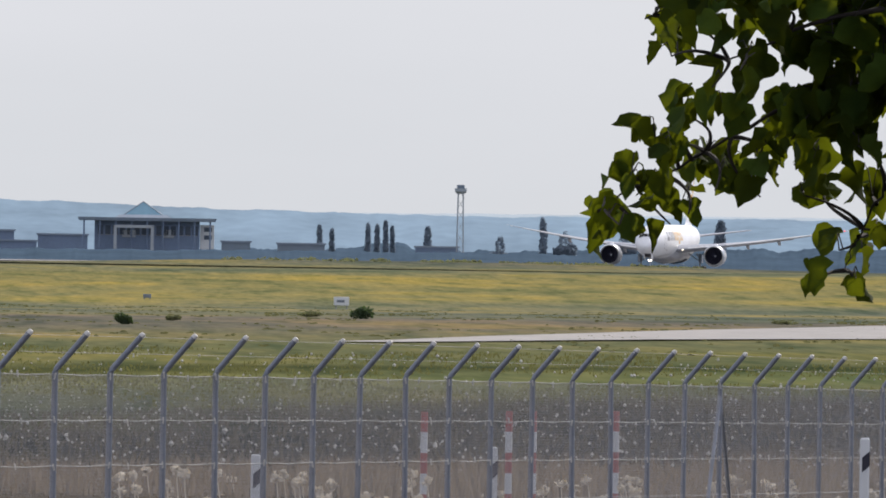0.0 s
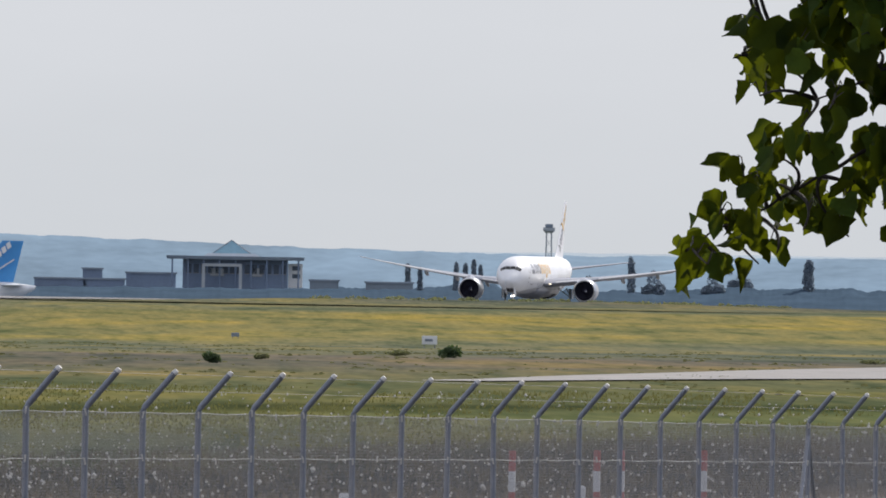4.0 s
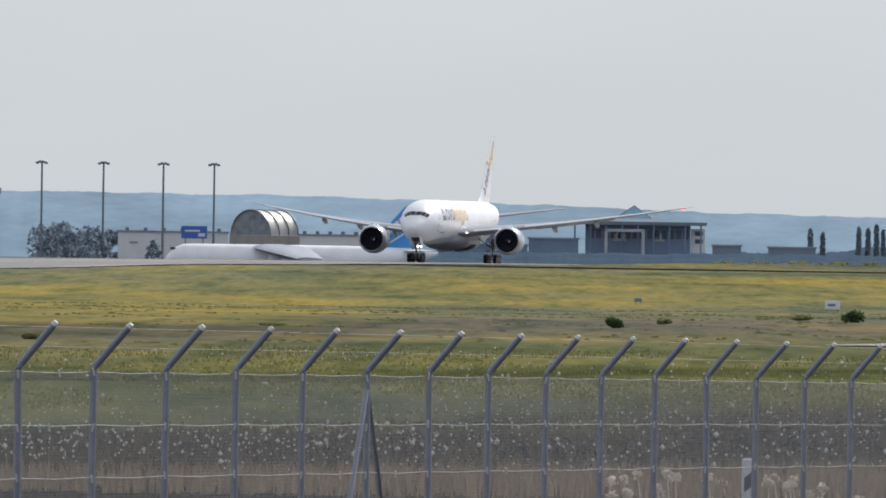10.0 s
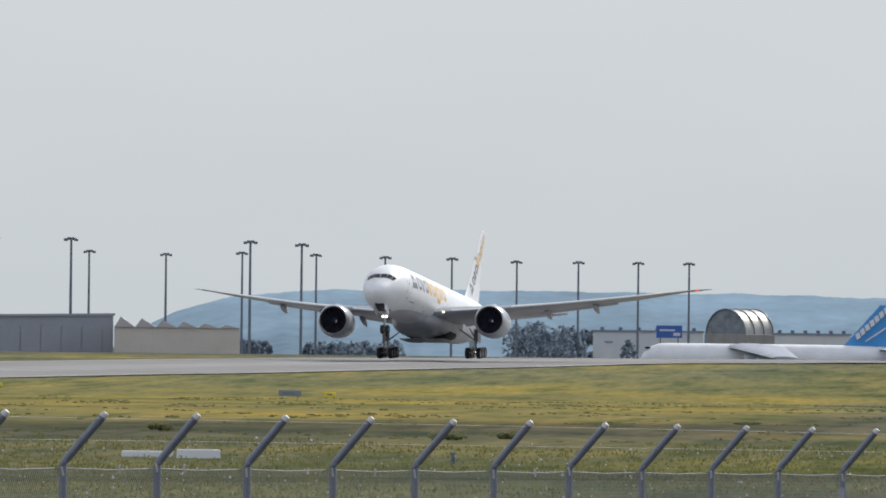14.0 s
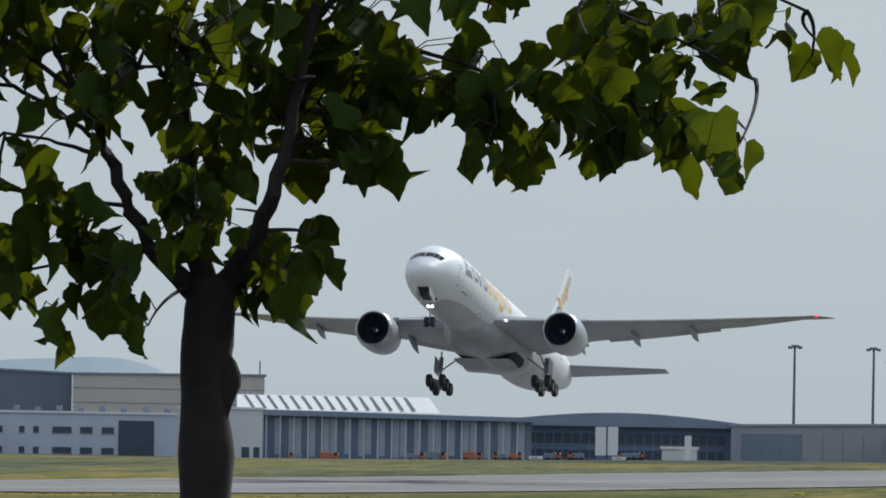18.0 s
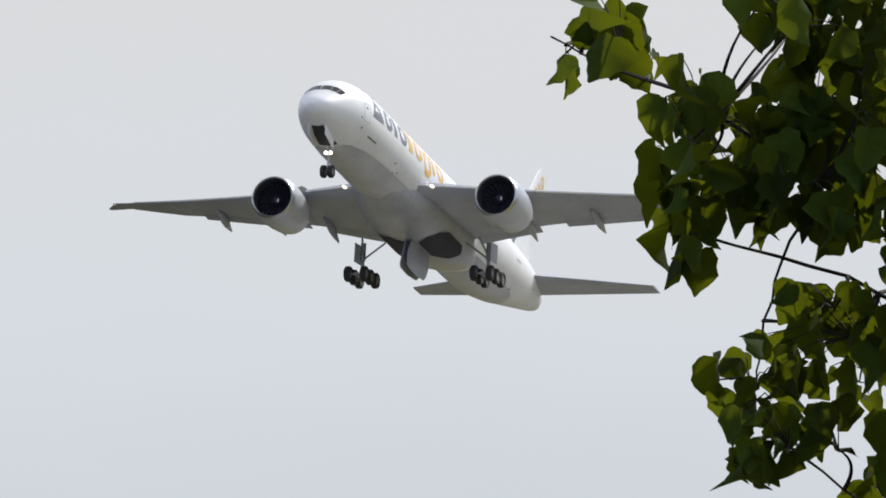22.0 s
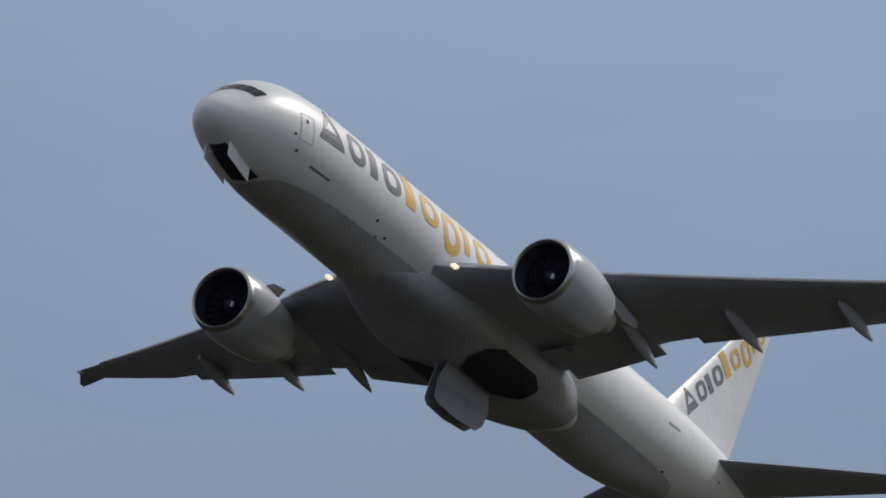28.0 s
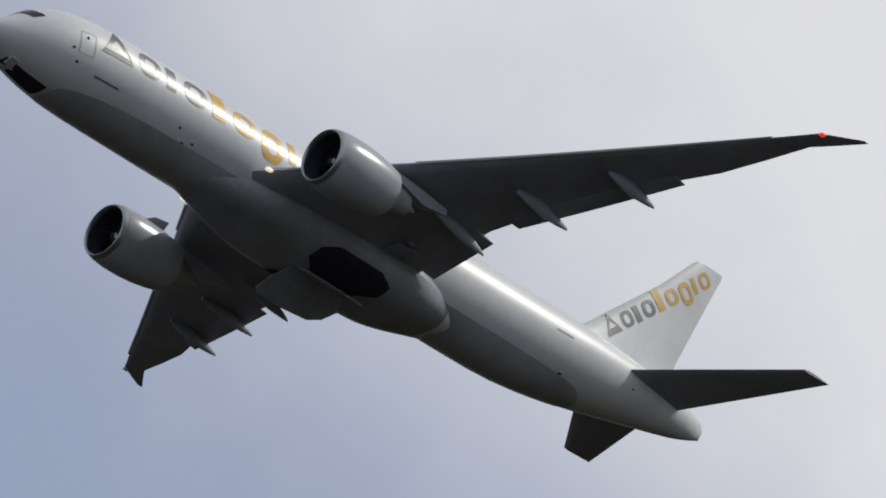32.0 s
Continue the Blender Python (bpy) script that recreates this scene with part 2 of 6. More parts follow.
M_SIGNY = mat("sign_yellow", (0.72, 0.62, 0.05), 0.5, vary=0.06, size=0.5)
M_SIGNB = mat("sign_blue", (0.04, 0.12, 0.42), 0.5, vary=0.06, size=2)


# ---- building blocks ----
class Geo:
    """Collects vertices and faces of one part."""

    def __init__(self):
        self.v, self.f = [], []

    def add(self, verts, faces):
        n = len(self.v)
        self.v += [tuple(p) for p in verts]
        self.f += [tuple(i + n for i in q) for q in faces]
        return self

    def loft(self, rings, cap0=True, cap1=True, closed=True):
        k = len(rings[0])
        verts = [p for r in rings for p in r]
        faces = []
        for i in range(len(rings) - 1):
            for j in range(k if closed else k - 1):
                a, b = i * k + j, i * k + (j + 1) % k
                faces.append((a, b, b + k, a + k))
        if cap0:
            faces.append(tuple(range(k - 1, -1, -1)))
        if cap1:
            faces.append(tuple(range((len(rings) - 1) * k, len(rings) * k)))
        return self.add(verts, faces)

    def box(self, x0, y0, z0, x1, y1, z1, bevel=0.0):
        b = min(bevel, (x1 - x0) / 3, (y1 - y0) / 3, (z1 - z0) / 3)
        if b <= 0:
            p = [(x, y, z) for z in (z0, z1) for x, y in ((x0, y0), (x1, y0), (x1, y1), (x0, y1))]
            return self.add(p, [(3, 2, 1, 0), (4, 5, 6, 7), (0, 1, 5, 4), (1, 2, 6, 5), (2, 3, 7, 6), (3, 0, 4, 7)])

        def ring(z, i):
            return [(x0 + i + (b if i == 0 else 0), y0 + i, z), (x1 - i - (b if i == 0 else 0), y0 + i, z), (x1 - i, y0 + i + (b if i == 0 else 0), z),
                    (x1 - i, y1 - i - (b if i == 0 else 0), z), (x1 - i - (b if i == 0 else 0), y1 - i, z), (x0 + i + (b if i == 0 else 0), y1 - i, z),
                    (x0 + i, y1 - i - (b if i == 0 else 0), z), (x0 + i, y0 + i + (b if i == 0 else 0), z)]
        return self.loft([ring(z0, b), ring(z0 + b, 0), ring(z1 - b, 0), ring(z1, b)])

    def tube(self, points, radii, n=8, cap=True):
        """A round bar along points."""
        pts = [Vector(p) for p in points]
        rings = []
        for i, p in enumerate(pts):
            d = (pts[min(i + 1, len(pts) - 1)] - pts[max(i - 1, 0)]).normalized()
            side = d.cross(Vector((0, 0, 1)) if abs(d.z) < 0.9 else Vector((0, 1, 0))).normalized()
            up = side.cross(d)
            r = radii[i] if isinstance(radii, (list, tuple)) else radii
            rings.append([p + (side * math.cos(2 * math.pi * k / n) + up * math.sin(2 * math.pi * k / n)) * r for k in range(n)])
        return self.loft(rings, cap, cap)

    def lathe(self, profile, n=24, centre=(0, 0, 0), cap0=False, cap1=False):
        """Turned about the local X axis: profile of (x, radius)."""
        c = Vector(centre)
        rings = [[c + Vector((x, r * math.cos(2 * math.pi * k / n), r * math.sin(2 * math.pi * k / n))) for k in range(n)] for x, r in profile]
        return self.loft(rings, cap0, cap1)


def part(name, geo, material, parent=None, label="", smooth=False, at=None):
    """Links the geometry as one mesh object under a thing or a part."""
    me = bpy.data.meshes.new(name)
    me.from_pydata(geo.v, [], geo.f)
    me.materials.append(material)
    if smooth:
        me.polygons.foreach_set("use_smooth", [True] * len(me.polygons))
        me.set_sharp_from_angle(angle=radians(38))
    ob = new(name, me)
    ob.parent = parent
    if at is not None:
        ob.matrix_basis = at
    if label:
        ob["label"] = label
    return ob


def thing(name, m, label, category, group="", kind=""):
    ob = new(name)
    ob.matrix_basis = m
    return tagged(ob, label, category, group, kind)


def curve(points, x):
    """Smooth value at x through (x, value) points."""
    if x <= points[0][0]:
        return points[0][1]
    for i in range(len(points) - 1):
        x0, y0 = points[i]
        x1, y1 = points[i + 1]
        if x <= x1:
            m0 = (y1 - points[i - 1][1]) / (x1 - points[i - 1][0]) if i else (y1 - y0) / (x1 - x0)
            m1 = (points[i + 2][1] - y0) / (points[i + 2][0] - x0) if i + 2 < len(points) else (y1 - y0) / (x1 - x0)
            h, s = x1 - x0, (x - x0) / (x1 - x0)
            return (2 * s ** 3 - 3 * s ** 2 + 1) * y0 + (s ** 3 - 2 * s * s + s) * h * m0 + (3 * s * s - 2 * s ** 3) * y1 + (s ** 3 - s * s) * h * m1
    return points[-1][1]


MIL = 29940.0


def bearing(u, d, z=0.0):
    """A place d metres off at the bearing u (in 1/29940 rad to the right of +Y)."""
    return Vector((d * math.sin(u / MIL), d * math.cos(u / MIL), z))


def facing(u, d, z=0.0, turn=0.0):
    """A pose there whose local -Y faces the camera's stand, turned by some degrees."""
    p = bearing(u, d, z)
    return pose(p.x, p.y, p.z, 0, 0, -math.degrees(u / MIL) + turn)


# ---- the ground: one gently falling sheet that reaches the horizon ----
PROFILE = [(0, 3.7), (30, 3.3), (111, 2.35), (219, 1.5), (330, 0.9), (600, 0.5), (1000, 0.1), (1300, -0.9), (1500, -1.5), (1600, -1.35), (1680, -1.1), (1775, -0.72), (1900, -0.22), (2000, 0.2), (2050, 0.4), (2140, 0.6), (2308, 0.55),
           (2500, 0.30), (2800, -0.6), (3150, -1.3), (3600, -2.0), (5000, -3.0)]


def ground_z(x, y):
    d = math.hypot(x, y)
    z = curve(PROFILE, d)
    if d > 2550:
        f, q = min(1, (d - 2550) / 1300), min(1, max(0, (math.atan2(x, y) * MIL + 1500) / 400))
        z -= 7.0 * f * f * (3 - 2 * f) * q * q * (3 - 2 * q)
    if d > 2000:
        q = min(1, max(0, (-math.atan2(x, y) * MIL - 1700) / 1200))
        z -= 1.9 * q * q * (3 - 2 * q) * min(1, (d - 2000) / 800)
    if 120 < d < 2150:
        z += 0.12 * noise.noise(Vector((x / 90, y / 90, 0))) * min(1, (d - 120) / 200)
    return z


radii = [0.0] + [4.0 * 1.095 ** k for k in range(79)]
radii = sorted([r for r in radii if r < 1350 or 2100 < r < 4900] + [1350.0 + 45 * k for k in range(17)] + [4960.0])
angles = [-48 + 0.5 * k for k in range(130)]
angles += [17 + 4 * k for k in range(1, 74)]
ground_geo = Geo()
rings = []
for r in radii:
    rings.append([(r * math.sin(radians(a)), r * math.cos(radians(a)), ground_z(r * math.sin(radians(a)), r * math.cos(radians(a)))) for a in angles])
ground_geo.loft(rings[1:], True, False)
ground_geo.f[-1] = tuple(reversed(ground_geo.f[-1]))


def ground_material():
    """Meadow, tall growth and dry verge in belts at their distance from the stand, broken up by noise."""
    m = bpy.data.materials.new("meadow")
    m.use_nodes = True
    nodes, links = m.node_tree.nodes, m.node_tree.links
    bsdf = nodes["Principled BSDF"]
    bsdf.inputs["Roughness"].default_value, bsdf.inputs["Specular IOR Level"].default_value = 1.0, 0.0
    tc = nodes.new("ShaderNodeTexCoord")
    length = nodes.new("ShaderNodeVectorMath")
    length.operation = "LENGTH"
    links.new(tc.outputs["Object"], length.inputs[0])

    def nz(scale, detail, rough=0.55, stretch=1.0):
        """stretch: how many times longer the patches are along the mown swathes (Y) than across."""
        n = nodes.new("ShaderNodeTexNoise")
        n.inputs["Scale"].default_value, n.inputs["Detail"].default_value, n.inputs["Roughness"].default_value = scale, detail, rough
        swathe = nodes.new("ShaderNodeMapping")
        swathe.inputs["Scale"].default_value = (1.0, 1.0 / stretch, 1.0)
        links.new(tc.outputs["Object"], swathe.inputs["Vector"])
        links.new(swathe.outputs["Vector"], n.inputs["Vector"])
        return n.outputs["Fac"]

    def math2(op, a, b, c=None):
        n = nodes.new("ShaderNodeMath")
        n.operation = op
        for k, value in enumerate((a, b, c)):
            if value is None:
                continue
            if isinstance(value, (int, float)):
                n.inputs[k].default_value = value
            else:
                links.new(value, n.inputs[k])
        return n.outputs[0]

    def ramp2(fac, stops):
        n = nodes.new("ShaderNodeValToRGB")
        for k, (pos, col) in enumerate(stops):
            e = n.color_ramp.elements[k] if k < 2 else n.color_ramp.elements.new(0.999)
            e.position, e.color = pos, (*col, 1)
        links.new(fac, n.inputs["Fac"])
        return n.outputs["Color"]

    def mix2(fac, a, b, blend="MIX"):
        n = nodes.new("ShaderNodeMix")
        n.data_type, n.blend_type = "RGBA", blend
        for key, value in (("Factor", fac), ("A", a), ("B", b)):
            if isinstance(value, (int, float)):
                n.inputs[key].default_value = value
            else:
                links.new(value, n.inputs[key])
        return n.outputs["Result"]

    wobble = math2("MULTIPLY_ADD", nz(0.012, 3), 160.0, -80.0)
    where = nodes.new("ShaderNodeSeparateXYZ")
    links.new(tc.outputs["Object"], where.inputs[0])
    slant = math2("MULTIPLY", math2("ARCTAN2", where.outputs["X"], where.outputs["Y"]), -1700.0)
    dist = math2("ADD", math2("ADD", length.outputs["Value"], wobble), slant)
    belt = math2("MULTIPLY", dist, 1 / 2600)
    near = [(0.000, (0.064, 0.056, 0.049)), (0.105, (0.056, 0.050, 0.045)), (0.120, (0.031, 0.031, 0.029)), (0.150, (0.036, 0.036, 0.031)), (0.166, (0.084, 0.088, 0.056)), (0.200, (0.122, 0.128, 0.057)), (0.212, (0.118, 0.119, 0.055)),
            (0.222, (0.048, 0.054, 0.024)), (0.234, (0.108, 0.110, 0.055))]
    base = ramp2(belt, near + [(0.290, (0.133, 0.128, 0.067)), (0.335, (0.142, 0.123, 0.090)), (0.385, (0.145, 0.123, 0.100)), (0.410, (0.127, 0.128, 0.092)), (0.500, (0.127, 0.129, 0.095)), (0.530, (0.172, 0.154, 0.090)), (0.560, (0.140, 0.139, 0.097)),
                               (0.620, (0.190, 0.167, 0.075)), (0.740, (0.199, 0.169, 0.070)), (0.790, (0.145, 0.141, 0.085)), (0.850, (0.140, 0.134, 0.085)), (0.900, (0.113, 0.110, 0.085))])
    left_base = ramp2(belt, near + [(0.290, (0.131, 0.121, 0.077)), (0.315, (0.111, 0.099, 0.072)), (0.345, (0.088, 0.084, 0.055)), (0.370, (0.206, 0.172, 0.075)), (0.580, (0.210, 0.176, 0.072)), (0.690, (0.169, 0.158, 0.080)), (0.780, (0.156, 0.152, 0.097)),
                                    (0.860, (0.169, 0.158, 0.090)), (0.900, (0.119, 0.117, 0.095))])
    leftward = nodes.new("ShaderNodeMapRange")
    leftward.interpolation_type = "SMOOTHSTEP"
    leftward.inputs["From Min"].default_value, leftward.inputs["From Max"].default_value = -0.004, -0.018
    links.new(math2("ARCTAN2", where.outputs["X"], where.outputs["Y"]), leftward.inputs["Value"])
    base = mix2(leftward.outputs["Result"], base, left_base)
    patches = ramp2(nz(0.03, 4, 0.6, 5.0), [(0.36, (0.62, 0.74, 0.76)), (0.46, (0.88, 0.93, 0.98)), (0.53, (1.02, 1.02, 0.98)), (0.62, (1.28, 1.18, 0.86))])
    spots = ramp2(nz(0.36, 3, 0.6, 18.0), [(0.34, (0.62, 0.72, 0.72)), (0.46, (0.94, 0.97, 0.98)), (0.56, (1.05, 1.04, 1.0)), (0.68, (1.26, 1.18, 1.08))])
    fine = ramp2(nz(1.4, 3, 0.6, 16.0), [(0.3, (0.82, 0.83, 0.82)), (0.7, (1.18, 1.17, 1.15))])
    col = mix2(1.0, mix2(1.0, mix2(1.0, base, patches, "MULTIPLY"), spots, "MULTIPLY"), fine, "MULTIPLY")
    # unseen ground to the far left, darkened to cut light bounced onto the jet
    parts = nodes.new("ShaderNodeSeparateXYZ")
    links.new(tc.outputs["Object"], parts.inputs[0])
    turn = math2("ARCTAN2", parts.outputs["X"], parts.outputs["Y"])
    side = nodes.new("ShaderNodeMapRange")
    side.inputs["From Min"].default_value, side.inputs["From Max"].default_value = -0.155, -0.185
    links.new(turn, side.inputs["Value"])
    dark = nodes.new("ShaderNodeRGB")
    dark.outputs[0].default_value = (0.028, 0.026, 0.022, 1)
    col = mix2(side.outputs["Result"], col, mix2(1.0, dark.outputs[0], fine, "MULTIPLY"))
    links.new(col, bsdf.inputs["Base Color"])
    return m


ground = part("ground", ground_geo, ground_material(), smooth=True)
tagged(ground, "dry summer meadow of green and yellow grass around the airfield", "ground", kind="structure")

# ---- runway: a straight strip that the aircraft rolls along ----
TURN = math.tan(radians(10.015))


def on_line(y):
    return -188.4 + TURN * (y - 1402)


along = Vector((-math.sin(radians(10.2)), -math.cos(radians(10.2)), 0))
across = Vector((math.cos(radians(10.2)), -math.sin(radians(10.2)), 0))


def strip(name, y0, y1, s0, s1, lift, material, step=25.0):
    g = Geo()
    n = max(1, int((y1 - y0) / step))
    rows = []
    for k in range(n + 1):
        y = y0 + (y1 - y0) * k / n
        c = Vector((on_line(y), y, 0))
        row = []
        for s in (s0, (s0 + s1) / 2, s1):
            p = c + across * s
            row.append((p.x, p.y, ground_z(p.x, p.y) + lift))
        rows.append(row)
    g.loft(rows, False, False, closed=False)
    return part(name, g, material)


runway = strip("runway", 950, 3500, -28, 28, 0.10, M_RUNWAY)
tagged(runway, "long grey concrete runway with pale worn surface", "runway", kind="structure")
M_PAINT = mat("runway_paint", (0.42, 0.42, 0.41), 0.7, vary=0.1, size=3)
M_RUBBER = mat("rubber_worn_concrete", (0.20, 0.20, 0.20), 0.75, vary=0.2, size=9)
for s in (-26.5, 26.5):
    line = strip("edge_line", 950, 3500, s - 0.45, s + 0.45, 0.112, M_PAINT)
    line.parent = runway
bank = Geo()
bank_rows = []
for k in range(53):
    y = 2180 + 25 * k
    rise = min(1, max(0, (y - 2190) / 190))
    rise = 0.62 * rise * rise * (3 - 2 * rise) * (1 + 0.16 * noise.noise(Vector((y / 60, 4, 0))))
    row = []
    for s, f in ((34, -0.3), (37, 0.55), (44, 0.95), (56, 1.0), (76, 0.62), (104, 0.2), (130, -0.3)):
        p = Vector((on_line(y), y, 0)) + across * s
        row.append((p.x, p.y, ground_z(p.x, p.y) + rise * f + 0.08 * f))
    bank_rows.append(row)
bank.loft(bank_rows, False, False, closed=False)
tagged(part("grass_bank", bank, ground.data.materials[0], smooth=True), "low bank of rough grass beside the runway", "ground", kind="structure")
worn = strip("wheel_track", 950, 3500, -7, 7, 0.108, M_RUBBER)
worn.parent = runway

# the light perimeter road that swings out to the right
road = Geo()
rows = []
for k in range(25):
    u = 500 + 2300 * k / 24
    near = curve([(500, 766), (605, 770), (905, 800), (1473, 859), (2800, 1000)], u)
    far = curve([(500, 769), (605, 785), (905, 859), (1473, 1031), (2800, 1500)], u)
    rows.append([(*bearing(u, d).xy, ground_z(*bearing(u, d).xy) + 0.06) for d in (near, (near * 2 + far) / 3, (near + 2 * far) / 3, far)])
road.loft(rows, False, False, closed=False)
tagged(part("service_road", road, M_CONC), "pale concrete service road across the meadow", "road", kind="structure")


# ---- perimeter fence: bent steel posts, tension wires, chain link ----
FENCE_X0, FENCE_Y0, FENCE_DX, FENCE_DY = -9.463, 109.66, 0.5437, 2.9503


def fence_at(i):
    """Foot-line place of post i, and the height of its arm's tip."""
    return FENCE_X0 + FENCE_DX * i, FENCE_Y0 + FENCE_DY * i, 4.779 - 0.02124 * i - 0.000119 * i * i


ARM = Vector((0.29, -0.053, 0.345))
fence = thing("fence", pose(0, 0, 0), "galvanised steel perimeter fence with angled post tops and chain link", "fence")
post_geo = Geo()
post_geo.tube([(0, 0, -2.6), (0, 0, -0.02), ARM * 0.08, ARM], [0.031, 0.031, 0.031, 0.030], 10)
post_mesh = None
cap_geo = Geo().tube([ARM * 0.995, ARM * 1.05, ARM * 1.09], [0.029, 0.029, 0.020], 10)
M_CAP = mat("post_cap", (0.58, 0.57, 0.55), 0.5, vary=0.05, size=0.1)
first_i, last_i = -7, 42
for i in range(first_i, last_i + 1):
    x, y, tip = fence_at(i)
    m = pose(x - ARM.x, y - ARM.y, tip - ARM.z, random.uniform(-0.5, 0.5), random.uniform(-0.5, 0.5), random.uniform(-4, 4))
    if post_mesh is None:
        post_ob = part("post", post_geo, M_STEEL, fence, smooth=True, at=m)
        cap_ob = part("cap", cap_geo, M_CAP, post_ob, "pale plastic cap", smooth=True)
        post_mesh, cap_mesh = post_ob.data, cap_ob.data
    else:
        post_ob = new("post", post_mesh)
        post_ob.parent, post_ob.matrix_basis = fence, m
        cap_ob = new("cap", cap_mesh)
        cap_ob.parent = post_ob


def fence_point(i, s, below):
    """A point of the mesh plane at the post position i (may be between posts), at a depth below the bend."""
    x, y, tip = fence_at(i)
    return Vector((x - ARM.x, y - ARM.y - 0.035, tip - ARM.z - below))


for below in (0.035, 0.48, 0.92, 1.36, 1.8):
    g = Geo()
    pts = []
    for k in range((last_i - first_i) * 4 + 1):
        i = first_i + k / 4
        sag = 0.012 * (1 - abs((k % 4) / 2 - 1))
        pts.append(fence_point(i, 0, below + sag + random.uniform(-0.0012, 0.0012)))
    g.tube(pts, 0.0045, 5)
    part("tension_wire", g, M_WIRE, fence)
for frac in (0.5, 0.97):
    g = Geo()
    g.tube([Vector((fence_at(i)[0], fence_at(i)[1], fence_at(i)[2])) - ARM * (1 - frac) for i in range(first_i, last_i + 1)], 0.0017, 4)
    part("barbed_wire", g, M_WIRE, fence)
clip_geo = Geo().box(-0.008, -0.012, -0.035, 0.008, 0.012, 0.035, 0.004)
clip_mesh = None
clip_rnd = random.Random(5)
for below in (0.035, 0.48, 0.92):
    for i in range(first_i, last_i):
        for f in (0.0, clip_rnd.uniform(0.3, 0.7)):
            if f and clip_rnd.random() < 0.5:
                continue
            q = fence_point(i + f, 0, below + clip_rnd.uniform(-0.01, 0.03))
            m = pose(q.x, q.y - 0.02, q.z, 0, clip_rnd.uniform(-14, 14), 10)
            if clip_mesh is None:
                clip_mesh = part("wire_clip", clip_geo, M_FLOWER, fence, "pale wire clip", at=m).data
            else:
                ob = new("wire_clip", clip_mesh)
                ob.parent, ob.matrix_basis = fence, m
link = Geo()
n_span = int((last_i - first_i) * 3.0 / 0.06)
for k in range(-36, n_span):
    for sgn in (1, -1):
        a = k * 0.06 / 3.0 + first_i
        b = a + 2.05 / 3.0
        if b > last_i or a < first_i:
            continue
        p = fence_point(a, 0, 0.035 if sgn > 0 else 2.1)
        q = fence_point(b, 0, 2.1 if sgn > 0 else 0.035)
        link.tube([p, (p + q) / 2, q], 0.00135, 3, cap=False)
part("chain_link", link, M_LINK, fence, "fine galvanised chain link mesh")
for i0 in (15, 33):
    x, y, tip = fence_at(i0)
    for step in (-1.6, 1.6):
        g = Geo()
        g.tube([(x - ARM.x, y - ARM.y, tip - ARM.z - 0.15), (x - ARM.x + 0.1843 * step, y - ARM.y + step, tip - ARM.z - 2.4)], 0.024, 8)
        part("brace", g, M_STEEL, fence, smooth=True)
# stiles, markers and slabs along the inside of the fence
delineator = Geo().box(-0.06, -0.05, 0, 0.06, 0.05, 1.0, 0.02)
for k, (u, top_v) in enumerate(((364, 448), (783, 428), (1441, 402))):
    d = 205.0
    p = bearing(u, d)
    z_top = 5.4 - (top_v - 50) * d / MIL
    td = thing("delineator_post", facing(u, d, z_top - 1.0), "white plastic roadside delineator post with a dark band", "post", "delineator posts")
    part("shaft", delineator, M_WALLW, td, smooth=False)
    part("band", Geo().add([(-0.03, -0.056, 0.58), (0.062, -0.056, 0.66), (0.062, -0.056, 0.84), (-0.03, -0.056, 0.76), (-0.03, -0.05, 0.58), (0.062, -0.05, 0.66), (0.062, -0.05, 0.84), (-0.03, -0.05, 0.76)], [(0, 1, 2, 3), (7, 6, 5, 4), (0, 4, 5, 1), (1, 5, 6, 2), (2, 6, 7, 3), (3, 7, 4, 0)]), M_DARK, td, "black slanted band")
for u in (661, 811, 854, 1000):
    d = 262.0
    z_top = 5.4 - (368 - (u - 661) * 0.02 - 50) * d / MIL
    tm = thing("marker_pole", facing(u, d, z_top - 1.6), "red and white banded marker pole in tall grass", "marker pole", "marker poles")
    for k in range(5):
        part("band", Geo().tube([(0, 0, 1.6 - 0.32 * k), (0, 0, 1.28 - 0.32 * k)], 0.055, 10), M_RED if k % 2 == 0 else M_WALLW, tm, "red band" if k % 2 == 0 else "white band", smooth=True)
for u0, u1, d in ((-1489, -1412, 598), (-1586, -1496, 602)):
    p = bearing((u0 + u1) / 2, d)
    half = (u1 - u0) / 2 * d / MIL
    tb = thing("concrete_beam", facing((u0 + u1) / 2, d, ground_z(p.x, p.y) - 0.02, 3), "white painted concrete beam lying in the grass", "beam", "white beams in the meadow")
    part("beam", Geo().box(-half, -0.2, 0, half, 0.2, 0.34 if d < 600 else 0.24, 0.03), M_ROOFW, tb)


# ---- the freighter: a twin-engined wide-body, built about the point 31 m behind its nose; X forward, Y to its left ----
FUS = [(0.0, 0.03, -0.87, -0.93), (0.25, 0.62, -0.40, -1.42), (0.8, 1.13, 0.10, -1.82), (1.6, 1.60, 0.70, -2.20), (2.3, 1.93, 1.30, -2.44), (3.2, 2.25, 1.95, -2.66),
       (4.5, 2.60, 2.50, -2.88), (6.0, 2.86, 2.84, -3.02), (8.0, 3.04, 3.04, -3.09), (10.0, 3.1, 3.1, -3.1), (30.0, 3.1, 3.1, -3.1), (42.5, 3.1, 3.1, -3.1), (46.0, 3.06, 3.1, -2.95),
       (49.0, 2.90, 3.1, -2.55), (52.0, 2.60, 3.08, -1.98), (55.0, 2.18, 2.98, -1.30), (58.0, 1.62, 2.78, -0.60), (60.5, 1.05, 2.45, 0.0), (61.8, 0.55, 2.2, 0.45), (62.5, 0.24, 2.0, 0.76)]
